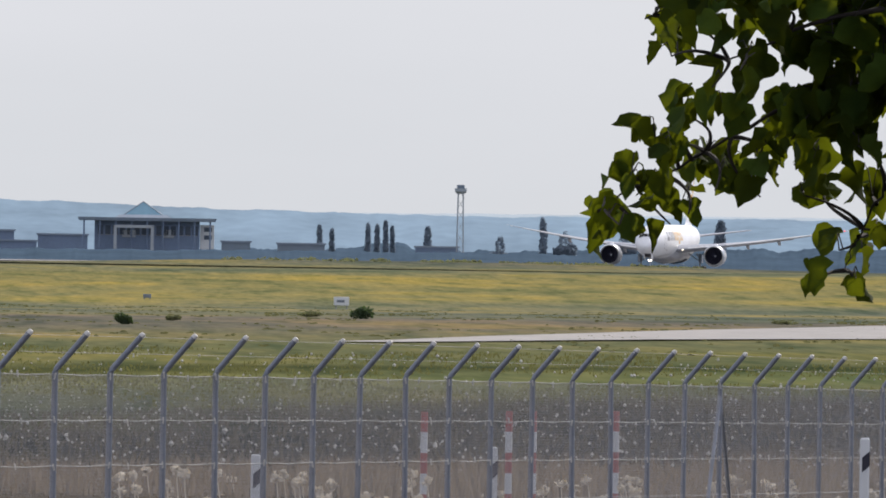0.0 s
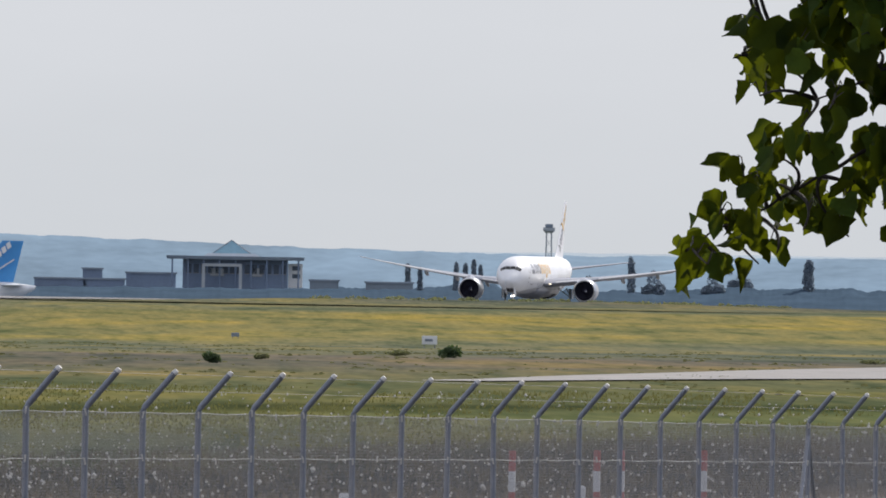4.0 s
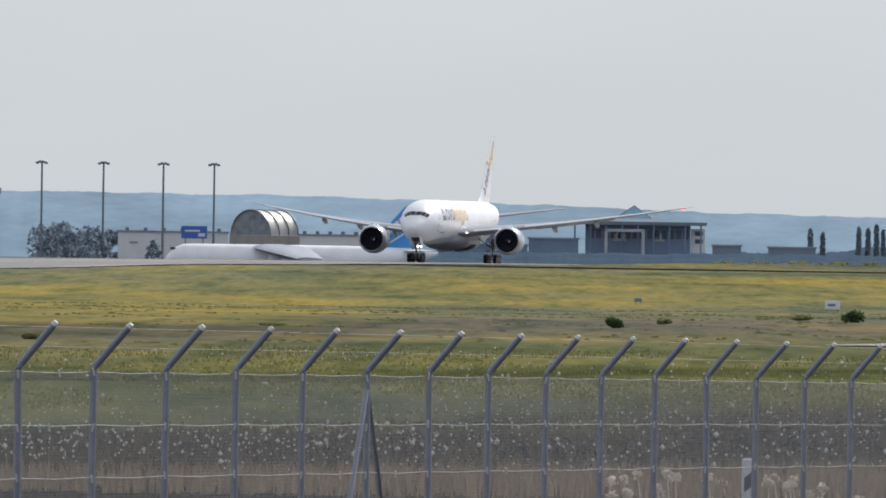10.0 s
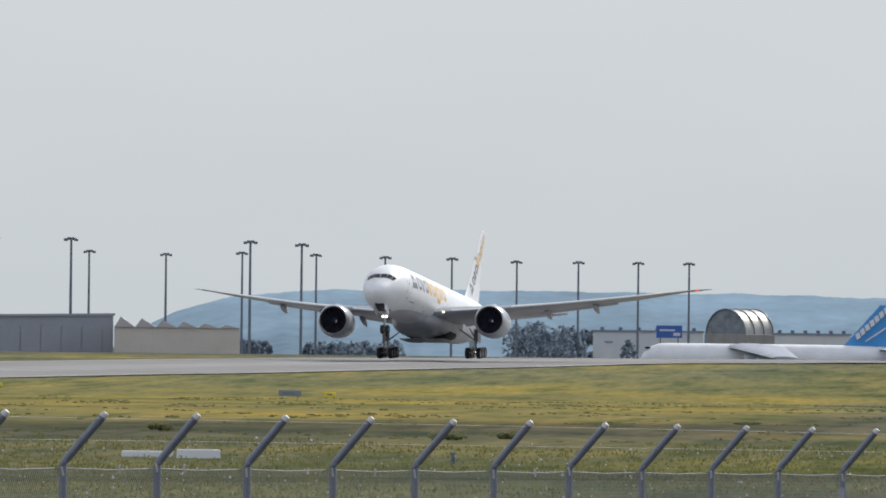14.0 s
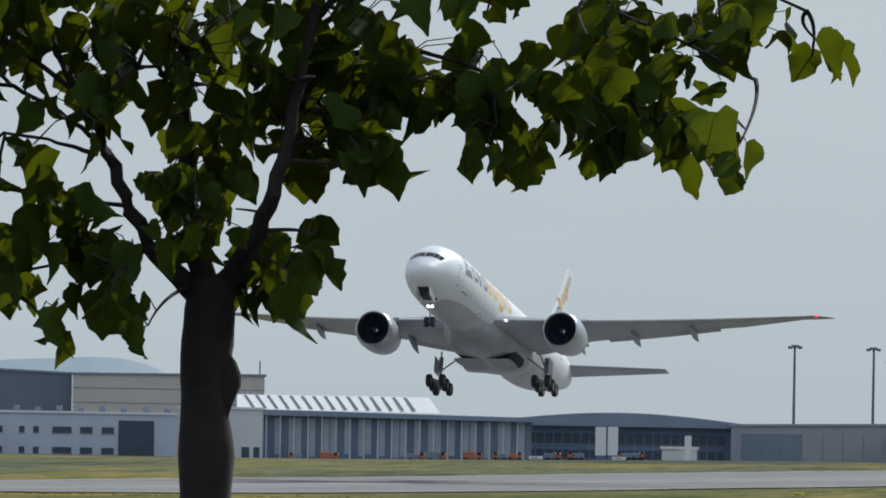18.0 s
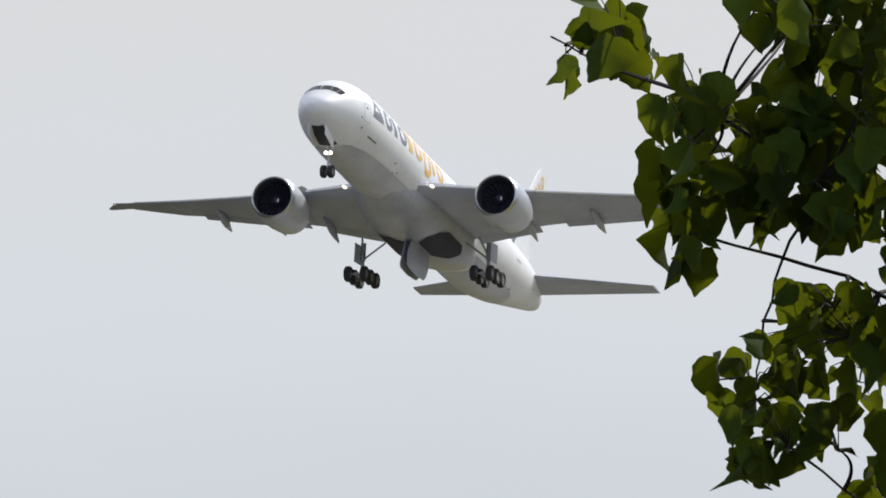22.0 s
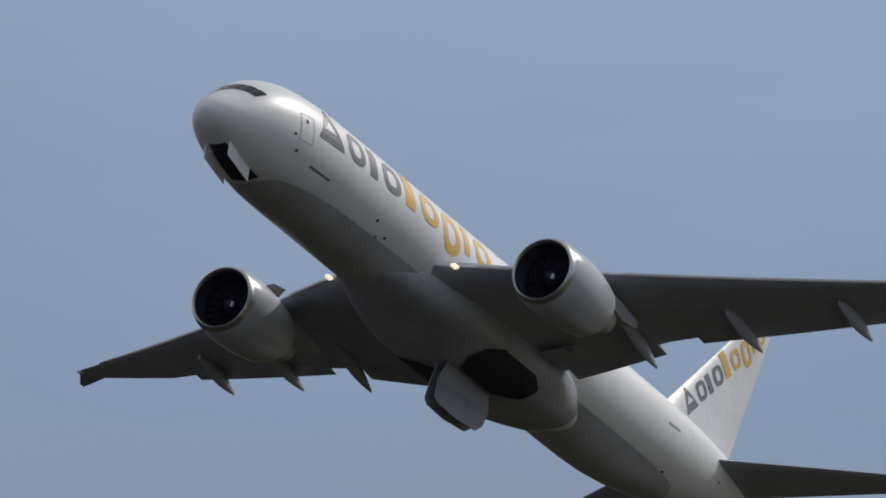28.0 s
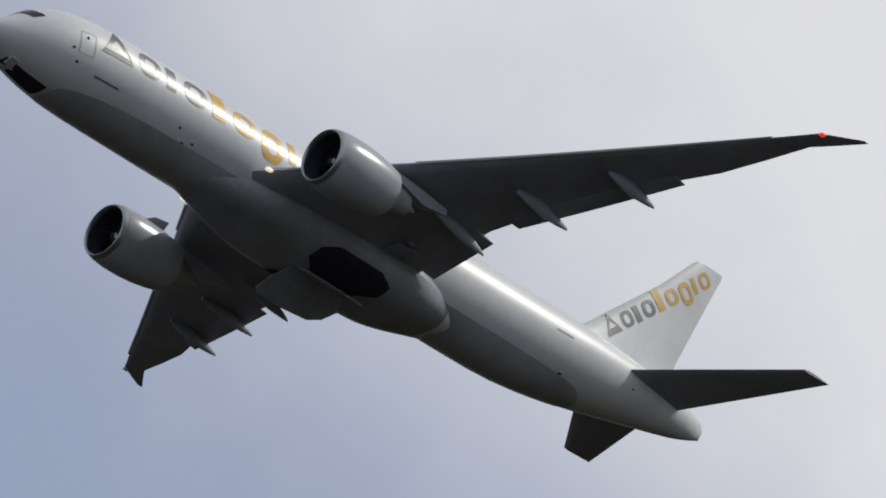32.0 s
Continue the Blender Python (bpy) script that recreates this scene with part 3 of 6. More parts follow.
FW, FT, FB = [(r[0], r[1]) for r in FUS], [(r[0], r[2]) for r in FUS], [(r[0], r[3]) for r in FUS]


def skin(d, deg, lift=0.0):
    """Point of the fuselage skin d metres behind the nose; deg from the crown towards the left side."""
    w, t, b = curve(FW, d), curve(FT, d), curve(FB, d)
    a = radians(deg)
    return Vector((31 - d, (w + lift) * math.sin(a), (t + b) / 2 + ((t - b) / 2 + lift) * math.cos(a)))


def patch(g, d0, d1, a0, a1, lift, nd=4, na=4, taper=0.0):
    """A piece of skin laid just over the fuselage. taper: metres by which the d edges lean over the height."""
    rows = []
    for i in range(na + 1):
        f = i / na
        rows.append([skin(d0 + (d1 - d0) * j / nd + taper * f, a0 + (a1 - a0) * f, lift) for j in range(nd + 1)])
    return g.loft(rows, False, False, closed=False)


def airfoil(chord, thick, n=9):
    """Closed section: (distance behind the leading edge, height)."""
    up, low = [], []
    for k in range(n + 1):
        s = 0.5 * (1 - math.cos(math.pi * k / n))
        t = 5 * thick * (0.2969 * math.sqrt(s) - 0.126 * s - 0.3516 * s * s + 0.2843 * s ** 3 - 0.1026 * s ** 4)
        camber = 0.012 * math.sin(math.pi * s)
        up.append((s * chord, (camber + t) * chord))
        low.append((s * chord, (camber - t * 0.85) * chord))
    return up + low[-2:0:-1]


def wing_le(y):
    return 20.95 + 0.722 * (y - 3.3) if y < 30.9 else 40.88 + (y - 30.9) * 1.75


def wing_te(y):
    return 35.75 - 0.06 * (y - 3) if y < 11 else (35.27 + 0.332 * (y - 11) if y < 29.6 else 41.45 + (y - 29.6) * 0.85)


def wing_z(y):
    return -1.4 + (y - 3.1) * 0.141 + 0.00145 * max(0, y - 3.1) ** 2


def belly(d, deg, lift=0.0):
    """Skin of the belly fairing; deg from its left side round over the top."""
    a, b = min(1, max(0, (d - 13.0) / 13.0)), min(1, max(0, (43.0 - d) / 9.0))
    sw = a * a * (3 - 2 * a) * b * b * (3 - 2 * b)
    w, low = 1.0 + 2.4 * sw + lift, 0.7 + 1.35 * sw + lift
    c, q = math.cos(radians(deg)), math.sin(radians(deg))
    return Vector((31 - d, w * (abs(c) ** 0.7) * (1 if c > 0 else -1), -1.9 + (abs(q) ** 0.75) * (1.1 * sw if q > 0 else -low)))


def title_shape(shape, w, h, low, place):
    """A wedge, ring or bar w wide, from -low to h high, laid on a surface by place(along, up)."""
    g = Geo()

    def loop(inset):
        pts = []
        e = inset * w
        f = inset * (0.9 if shape == "ring" else 1.2) * (h + low)
        for k in range(24):
            if shape == "ring":
                a = 2 * math.pi * k / 24
                c, q = math.cos(a), math.sin(a)
                pts.append((w / 2 + (w / 2 - e) * abs(c) ** 0.75 * (1 if c > 0 else -1), (h - low) / 2 + ((h + low) / 2 - f) * abs(q) ** 0.75 * (1 if q > 0 else -1)))
            else:
                p = k / 8
                c = ((e, f), (w - e, f), (w / 2, h - f * 1.3))
                a, b = c[int(p)], c[(int(p) + 1) % 3]
                pts.append((a[0] + (b[0] - a[0]) * (p % 1), a[1] + (b[1] - a[1]) * (p % 1)))
        return [place(*p) for p in pts]
    if shape == "bar":
        return g.loft([[place(w * j / 3, h * i / 8) for j in range(4)] for i in range(9)], False, False, closed=False)
    return g.loft([loop(0.0), loop(0.12), loop(0.25)], False, False)


def build_freighter():
    jet = thing("freighter_jet", pose(0, 0, 0), "white twin-engined cargo jet with grey and yellow titles taking off", "aircraft")
    # fuselage
    g = Geo()
    ds = [0, 0.08, 0.25, 0.5, 0.8, 1.2, 1.6, 2.0, 2.4, 2.8, 3.2, 3.8, 4.5, 5.2, 6, 7, 8, 9, 10] + [12 + 2 * k for k in range(16)] + [43.5, 45, 46, 47.5, 49, 50.5, 52, 53.5, 55, 56.5, 58, 59.2, 60.5, 61.2, 61.8, 62.2, 62.5]
    g.loft([[skin(d, 360 * k / 40) for k in range(40)] for d in ds])
    fus = part("fuselage", g, M_WHITE, jet, smooth=True)
    # tail cone outlet
    part("tail_outlet", Geo().lathe([(0, 0.02), (0, 0.2), (-0.12, 0.2), (-0.12, 0.02)], 12, (31 - 62.46, 0, 1.35)), M_DARK, jet, "dark exhaust outlet")
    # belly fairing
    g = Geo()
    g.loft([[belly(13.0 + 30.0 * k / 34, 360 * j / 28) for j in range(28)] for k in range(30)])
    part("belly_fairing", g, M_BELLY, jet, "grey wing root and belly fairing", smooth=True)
    g = Geo()
    g.loft([[belly(13.0 + 30.0 * k / 34, 360 * j / 28) for j in range(28)] for k in range(29, 35)])
    part("fairing_tail", g, M_WHITE, jet, "white rounded rear end of the belly fairing", smooth=True)
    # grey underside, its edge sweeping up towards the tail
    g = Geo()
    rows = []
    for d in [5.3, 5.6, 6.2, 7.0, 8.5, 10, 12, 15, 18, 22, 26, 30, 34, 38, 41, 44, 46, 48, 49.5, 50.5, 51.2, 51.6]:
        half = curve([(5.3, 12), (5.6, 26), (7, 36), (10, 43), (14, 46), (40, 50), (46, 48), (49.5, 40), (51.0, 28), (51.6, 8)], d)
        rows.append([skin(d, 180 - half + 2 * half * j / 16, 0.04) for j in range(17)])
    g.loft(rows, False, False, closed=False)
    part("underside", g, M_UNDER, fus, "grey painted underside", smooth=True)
    # cockpit windows
    for side in (1, -1):
        for a0, a1, d0, d1, tp in ((1.0, 25, 1.72, 2.36, 0.22), (26, 42, 1.92, 2.6, 0.2), (43, 55, 2.12, 2.85, 0.2)):
            g = Geo()
            patch(g, d0, d1, side * a0, side * a1, 0.02, 3, 5, tp)
            part("cockpit_window", g, M_GLASS, fus, "dark cockpit pane")
    # doors and small openings
    for side in (1, -1):
        for d0, a0, a1, w in ((5.35, 70, 101, 1.1),):
            g = Geo()
            for e0, e1, b0, b1 in ((d0, d0 + 0.05, a0, a1), (d0 + w, d0 + w + 0.05, a0, a1), (d0, d0 + w, a0, a0 + 0.9), (d0, d0 + w, a1 - 0.9, a1)):
                patch(g, e0, e1, side * b0, side * b1, 0.012, 2, 5)
            door = part("cabin_door", g, M_GREY, fus, "outline of a closed cabin door")
            g = Geo()
            patch(g, d0 + 0.45, d0 + 0.6, side * 76, side * 80, 0.014, 1, 2)
            part("door_window", g, M_GLASS, door)
        g = Geo()
        patch(g, 7.0, 9.0, side * 118, side * 120.5, 0.014, 4, 1)
        part("small_title", g, M_TITLE, fus, "row of small dark lettering")
        g = Geo()
        patch(g, 46.9, 48.4, side * 84, side * 86.2, 0.014, 4, 1)
        part("registration", g, M_GREY, fus, "grey registration bar")
        for d0, a0 in ((14.2, 118), (14.9, 132), (15.6, 127), (16.3, 134), (16.9, 141), (17.2, 143), (4.9, 96), (5.4, 112), (54.6, 108), (12.4, 150), (48.3, 134), (48.45, 134), (9.4, 138), (22.5, 128)):
            g = Geo()
            patch(g, d0, d0 + 0.2, side * a0, side * (a0 + 3), 0.014, 1, 1)
            part("vent", g, M_DARK, fus, "small dark vent")
    # titles as plain shapes: wedges, rings and bars, grey for the first four, yellow for the rest
    letters = [("wedge", 1.75, 1.0, 0), ("ring", 1.3, 0.74, 0), ("bar", 0.55, 0.74, 0), ("ring", 1.35, 0.74, 0), ("bar", 0.75, 1.0, 0), ("ring", 1.35, 0.74, 0), ("ring", 1.3, 0.74, 0.28), ("bar", 0.42, 0.74, 0), ("ring", 1.2, 0.74, 0)]
    for side in (1, -1):
        d = 6.95
        for k, (shape, w, h, low) in enumerate(letters):
            w *= 1.46
            start = d
            glyph = title_shape(shape, w, h, low, lambda s, q: skin(start + s, side * (86.0 - 44.0 * q), 0.016))
            part("title_shape", glyph, M_TITLE if k < 4 else M_YELLOW, fus, "grey title " + shape if k < 4 else "yellow title " + shape)
            d += w + (0.72 if shape == "bar" else 0.48)
    # wings with flaps, canoes, engines
    wings = {}
    for side in (1, -1):
        g = Geo()
        rows = []
        ys = [2.2, 3.1, 5, 7, 9.6, 12, 15, 18, 21, 24, 27, 29.6, 30.9, 31.4, 32.0, 32.3]
        for y in ys:
            le, te = wing_le(y), wing_te(y)
            cut = curve([(2, 0.9), (9, 0.9), (11, 0.6), (21.5, 0.45), (22.2, 0.0), (33, 0.0)], y)
            th = curve([(2, 0.128), (9.6, 0.105), (29, 0.088), (32.4, 0.06)], y)
            rows.append([(31 - le - a, side * y, wing_z(y) + h - a * 0.02) for a, h in airfoil(te - le - cut, th)])
        g.loft(rows)
        wing = wings[side] = part("wing", g, M_WING, jet, smooth=True)
        # leading edge slats: a strip paler than the wing
        for y0, y1 in ((4.6, 8.2), (11.0, 28.6)):
            g = Geo()
            rows = []
            for k in range(9):
                y = y0 + (y1 - y0) * k / 8
                le = wing_le(y)
                c = min(4.2, wing_te(y) - le)
                sec = [(-0.10, -0.02 * c), (-0.16, -0.005 * c), (-0.12, 0.018 * c), (0.06 * c, 0.05 * c), (0.06 * c, 0.043 * c), (0.0, 0.012 * c), (0.01, -0.02 * c)]
                rows.append([(31 - le - a, side * y, wing_z(y) + h + 0.01) for a, h in sec])
            g.loft(rows)
            part("slat", g, M_SLAT, wing, "pale leading edge slat", smooth=True)
        for y0, y1, drop in ((3.6, 9.0, 0.42), (11.2, 21.8, 0.34)):
            g = Geo()
            rows = []
            for k in range(5):
                y = y0 + (y1 - y0) * k / 4
                te = wing_te(y)
                c = 0.16 * (te - wing_le(y)) + 0.35
                rows.append([(31 - (te - c + a), side * y, wing_z(y) - 0.13 - a * drop * 0.32 + h) for a, h in airfoil(c, 0.09, 5)])
            g.loft(rows)
            part("flap", g, M_WING, wing, "trailing edge flap, slightly lowered", smooth=True)
        for y, ln, reach, sink in ((8.7, 4.4, -0.43, 0.83), (14.0, 4.5, 0.48, 0.47), (19.5, 4.1, 0.56, 0.47)):
            g = Geo()
            te = wing_te(y)
            prof = []
            for k in range(11):
                s = k / 10
                r = 0.38 * math.sin(math.pi * min(0.97, s * 0.9 + 0.06)) ** 0.7 * (1.0 if s < 0.6 else 1.25 - 0.42 * s)
                prof.append((s, r))
            rows = []
            for s, r in prof:
                d = te + reach - ln + ln * s
                z = wing_z(y) - 0.42 - sink * s ** 1.6
                rows.append([(31 - d, side * y + r * 0.62 * math.cos(2 * math.pi * k / 12), z + r * 1.25 * math.sin(2 * math.pi * k / 12)) for k in range(12)])
            g.loft(rows)
            part("flap_fairing", g, M_WING, wing, "canoe shaped flap track fairing", smooth=True)
        part("wingtip_light", Geo().box(31 - 41.3, side * 30.95 - 0.18, wing_z(30.95) - 0.1, 31 - 40.9, side * 30.95 + 0.18, wing_z(30.95) + 0.06, 0.05), M_BEACON if side > 0 else M_WHITE, wing, "red wingtip light" if side > 0 else "wingtip light")
        part("root_light", Geo().box(31 - 21.2, side * 3.8 - 0.16, -1.53, 31 - 20.7, side * 3.8 + 0.16, -1.33, 0.08), M_ROOTL, wing, "bright landing light at the wing root")
        # engine
        ex, ey, ez = 31 - 19.95, side * 9.68, -2.52
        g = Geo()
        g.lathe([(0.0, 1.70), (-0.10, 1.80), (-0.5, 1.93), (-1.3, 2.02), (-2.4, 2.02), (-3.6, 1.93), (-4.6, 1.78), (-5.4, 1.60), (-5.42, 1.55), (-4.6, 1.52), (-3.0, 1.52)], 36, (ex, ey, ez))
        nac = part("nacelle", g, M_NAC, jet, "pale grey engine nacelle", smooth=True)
        g = Geo().lathe([(-0.35, 1.60), (-0.12, 1.60), (-0.02, 1.64), (0.03, 1.70), (0.0, 1.76), (-0.12, 1.825), (-0.3, 1.885)], 36, (ex, ey, ez))
        part("inlet_lip", g, M_METAL, nac, "polished inlet lip", smooth=True)
        part("inlet_duct", Geo().lathe([(-0.3, 1.605), (-0.8, 1.62), (-1.35, 1.63)], 36, (ex, ey, ez)), M_DUCT, nac, "inlet duct painted dark for the shade inside", smooth=True)
        g = Geo()
        g.lathe([(-1.45, 1.63), (-1.46, 0.02)], 36, (ex, ey, ez))
        part("fan_case", g, M_DARK, nac, "dark fan face")
        g = Geo()
        pts = []
        for r, tw, cx in ((0.5, 0.12, 0.10), (1.1, 0.10, 0.13), (1.58, 0.08, 0.16)):
            for sg in (-1, 1):
                b = sg * tw + 0.05 * r
                pts.append((sg * cx, r * math.cos(b), r * math.sin(b)))
        g.add(pts, [(0, 1, 3, 2), (2, 3, 5, 4)])
        blade = part("fan_blade", g, M_FAN, nac, smooth=True, at=pose(ex - 1.35, ey, ez))
        for k in range(1, 22):
            ob = new("fan_blade", blade.data)
            ob.parent, ob.matrix_basis = nac, pose(ex - 1.35, ey, ez, 360 / 22 * k)
        part("spinner", Geo().lathe([(-1.35, 0.5), (-1.1, 0.42), (-0.8, 0.24), (-0.66, 0.03)], 20, (ex, ey, ez), False, True), M_FAN, nac, "dark spinner", smooth=True)
        part("spinner_mark", Geo().box(ex - 1.0, ey + 0.08, ez - 0.2, ex - 0.78, ey + 0.3, ez + 0.12, 0.05), M_WHITE, nac, "white swirl mark")
        # Darker grey stands in for the shade that hides the nozzle.
        g = Geo().lathe([(-4.2, 1.25), (-5.5, 1.12), (-6.6, 0.86), (-7.2, 0.72), (-7.15, 0.62), (-6.2, 0.6)], 28, (ex, ey, ez))
        core = part("core_nozzle", g, M_GREY, nac, "core nozzle in a darker grey for its shade", smooth=True)
        part("plug", Geo().lathe([(-6.2, 0.5), (-7.2, 0.42), (-8.1, 0.05)], 16, (ex, ey, ez), True, True), M_GREY, nac, smooth=True)
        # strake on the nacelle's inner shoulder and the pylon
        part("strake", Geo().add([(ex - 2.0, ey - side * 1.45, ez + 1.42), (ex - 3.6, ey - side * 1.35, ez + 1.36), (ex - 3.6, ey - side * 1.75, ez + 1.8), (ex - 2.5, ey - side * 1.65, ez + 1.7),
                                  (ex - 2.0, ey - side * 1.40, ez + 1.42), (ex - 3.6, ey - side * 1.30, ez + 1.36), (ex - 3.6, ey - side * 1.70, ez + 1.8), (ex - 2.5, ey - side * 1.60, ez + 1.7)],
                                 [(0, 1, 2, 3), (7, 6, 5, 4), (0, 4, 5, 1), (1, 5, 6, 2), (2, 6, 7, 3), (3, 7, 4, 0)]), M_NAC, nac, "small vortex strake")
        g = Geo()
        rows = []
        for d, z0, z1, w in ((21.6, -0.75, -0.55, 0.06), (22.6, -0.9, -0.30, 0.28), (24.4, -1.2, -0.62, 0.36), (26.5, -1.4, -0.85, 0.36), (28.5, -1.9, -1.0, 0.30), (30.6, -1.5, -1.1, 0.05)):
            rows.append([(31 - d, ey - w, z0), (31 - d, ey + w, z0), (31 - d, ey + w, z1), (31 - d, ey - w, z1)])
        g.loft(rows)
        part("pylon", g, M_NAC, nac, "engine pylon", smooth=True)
        # tailplane
        g = Geo()
        rows = []
        for k in range(7):
            s = k / 6
            y = 0.9 + (10.65 - 0.9) * s
            le, te = 52.9 + (60.9 - 52.9) * s, 59.1 + (63.15 - 59.1) * s
            rows.append([(31 - le - a, side * y, 0.95 + 1.35 * s + h) for a, h in airfoil(te - le, 0.09, 7)])
        g.loft(rows)
        part("tailplane", g, M_WING, jet, smooth=True)
    # fin
    g = Geo()
    rows = []
    for z, le, te in ((2.2, 48.3, 58.7), (3.2, 50.4, 59.05), (3.9, 51.6, 59.3), (6.5, 54.25, 60.2), (9.5, 57.3, 61.25), (12.15, 59.6, 62.2), (12.5, 60.05, 62.27)):
        rows.append([(31 - le - a, h, z) for a, h in airfoil(te - le, 0.07, 7)])
    g.loft(rows)
    fin = part("fin", g, M_WHITE, jet, "tall white fin", smooth=True)
    # titles on the fin, running up along its leading edge
    run, up_dir = Vector((-8.05, 0, 7.7)).normalized(), Vector((0.705, 0, 0.71))
    for side in (1, -1):
        s = 0.0
        start = Vector((31 - 53.5, 0, 3.7))

        def on_fin(a, b):
            q = start + run * (s + a) + up_dir * 1.5 * b
            le = curve([(2.2, 48.3), (3.9, 51.6), (6.5, 54.25), (9.5, 57.3), (12.5, 60.05)], q.z)
            c = curve([(2.2, 58.7), (6.5, 60.2), (12.5, 62.27)], q.z) - le
            sx = min(0.97, max(0.03, ((31 - q.x) - le) / c))
            t = 5 * 0.07 * (0.2969 * math.sqrt(sx) - 0.126 * sx - 0.3516 * sx * sx + 0.2843 * sx ** 3 - 0.1026 * sx ** 4)
            off = (t + 0.012 * math.sin(math.pi * sx)) * c if side > 0 else -(t * 0.85 - 0.012 * math.sin(math.pi * sx)) * c
            return Vector((q.x, off + side * 0.02, q.z))
        for k, (shape, w, h, low) in enumerate(letters):
            wd = w * 0.86
            part("title_shape", title_shape(shape, wd, h, low, on_fin), M_TITLE if k < 4 else M_YELLOW, fin, "grey title " + shape if k < 4 else "yellow title " + shape)
            s += wd + (0.4 if shape == "bar" else 0.26)
    # gear doors, and dark skin patches that paint the shade of open wheel wells
    nose_doors = {}
    g = Geo()
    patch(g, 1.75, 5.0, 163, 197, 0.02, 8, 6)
    part("nose_gear_bay_shade", g, M_DARK, fus, "dark patch painted for the shade in the open nose gear bay")
    for side in (1, -1):
        g = Geo()
        g.box(-1.15, -0.03, -0.86, 1.15, 0.03, 0.0, 0.02)
        g.v = [(x, y, z + 0.24 * x) for x, y, z in g.v]
        nose_doors[side] = part("nose_gear_door", g, M_WHITE, fus, "open nose gear door", at=pose(31 - 2.95, side * 0.72, -2.36))
    wells = {}
    for side in (1, -1):
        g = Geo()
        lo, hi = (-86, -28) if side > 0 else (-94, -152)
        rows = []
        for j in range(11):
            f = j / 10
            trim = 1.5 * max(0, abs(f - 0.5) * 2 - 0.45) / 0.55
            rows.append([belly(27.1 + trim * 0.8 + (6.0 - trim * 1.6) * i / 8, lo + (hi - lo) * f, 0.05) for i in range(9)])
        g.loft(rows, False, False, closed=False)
        part("wheel_well_shade", g, M_DARK, jet, "dark patch painted for the shade in the open wheel well")
        # belly door, hinged near the keel
        g = Geo()
        edge = [(2.1, 0.0), (2.75, -1.2), (2.95, -2.35), (2.6, -2.6), (0.7, -2.68), (-1.6, -2.45), (-2.4, -1.9), (-2.9, -0.95), (-2.6, 0.0)]
        sheet = [[(x * q, side * (0.03 * w + 0.10 * math.sin(1.2 * z)), z * q) for x, z in edge] for w, q in ((-1, 0.985), (-0.7, 1.0), (0.7, 1.0), (1, 0.985))]
        g.loft(sheet if side > 0 else sheet[::-1])
        wells[side] = part("belly_door", g, M_WING, jet, "large grey belly gear door", at=pose(31 - 29.5, side * 0.3, -3.95))
    # landing gear
    tyre = Geo().lathe([(-0.20, 0.36), (-0.25, 0.46), (-0.25, 0.58), (-0.19, 0.65), (0, 0.675), (0.19, 0.65), (0.25, 0.58), (0.25, 0.46), (0.20, 0.36)], 24)
    rim = Geo().lathe([(-0.17, 0.05), (-0.19, 0.30), (-0.2, 0.37), (0.2, 0.37), (0.19, 0.30), (0.17, 0.05)], 20, (0, 0, 0), True, True)

    def wheel(parent, x, y, z, scale=1.0):
        t = part("wheel", tyre, M_TYRE, parent, smooth=True, at=Matrix.LocRotScale((x, y, z), Euler((0, 0, math.pi / 2)), (scale, scale, scale)))
        part("rim", rim, M_RIM, t, "grey wheel rim", smooth=True)
        return t
    gears = {}
    for side in (1, -1):
        g = Geo()
        g.tube([(0, 0, 0), (0, 0, -1.5)], 0.23, 12)
        g.tube([(0, 0, -1.4), (0.0, 0, -2.85)], 0.15, 12)
        g.tube([(0, -side * 0.1, -1.35), (0.2, -side * 2.0, 0.0)], 0.085, 8)
        g.tube([(0, 0, -1.2), (1.6, -side * 0.4, 0.1)], 0.085, 8)
        g.tube([(-0.25, 0, -1.5), (-0.55, 0, -2.1), (-0.2, 0, -2.7)], 0.06, 6)
        g.box(-1.65, -0.14, -3.02, 1.65, 0.14, -2.74, 0.06)
        for x in (-1.47, 0, 1.47):
            g.tube([(x, -0.85, -2.88), (x, 0.85, -2.88)], 0.09, 8)
        leg = part("main_gear", g, M_STRUT, jet, "six-wheel main landing gear", smooth=True, at=pose(31 - 32.0, side * 5.49, -2.05))
        for x in (-1.47, 0, 1.47):
            for y in (-0.7, 0.7):
                wheel(leg, x, y, -2.88)
        part("leg_door", Geo().box(-0.9, side * 0.42, -1.7, 0.9, side * 0.47, -0.1, 0.03), M_WING, leg, "gear leg door")
        gears[side] = leg
    g = Geo()
    g.tube([(0, 0, 0), (0, 0, -1.4)], 0.16, 12)
    g.tube([(0, 0, -1.3), (0.05, 0, -2.7)], 0.10, 12)
    g.tube([(0, 0, -1.1), (-0.4, 0, -0.15)], 0.07, 8)
    g.tube([(0.05, -0.4, -2.7), (0.05, 0.4, -2.7)], 0.07, 8)
    nose = part("nose_gear", g, M_STRUT, jet, "two-wheel nose gear", smooth=True, at=pose(31 - 5.4, 0, -2.35))
    for y in (-0.32, 0.32):
        wheel(nose, 0.05, y, -2.7, 0.8)
    for y in (-0.22, 0.22):
        part("taxi_light", Geo().lathe([(0.16, 0.03), (0.16, 0.15), (0.05, 0.13), (0, 0.02)], 14, (0.12, y, -1.15), True, False), M_BEAM, nose, "bright landing light")
    return jet, gears, nose, wells, nose_doors, wings


freighter, main_gears, nose_gear, belly_doors, nose_doors, wings = build_freighter()


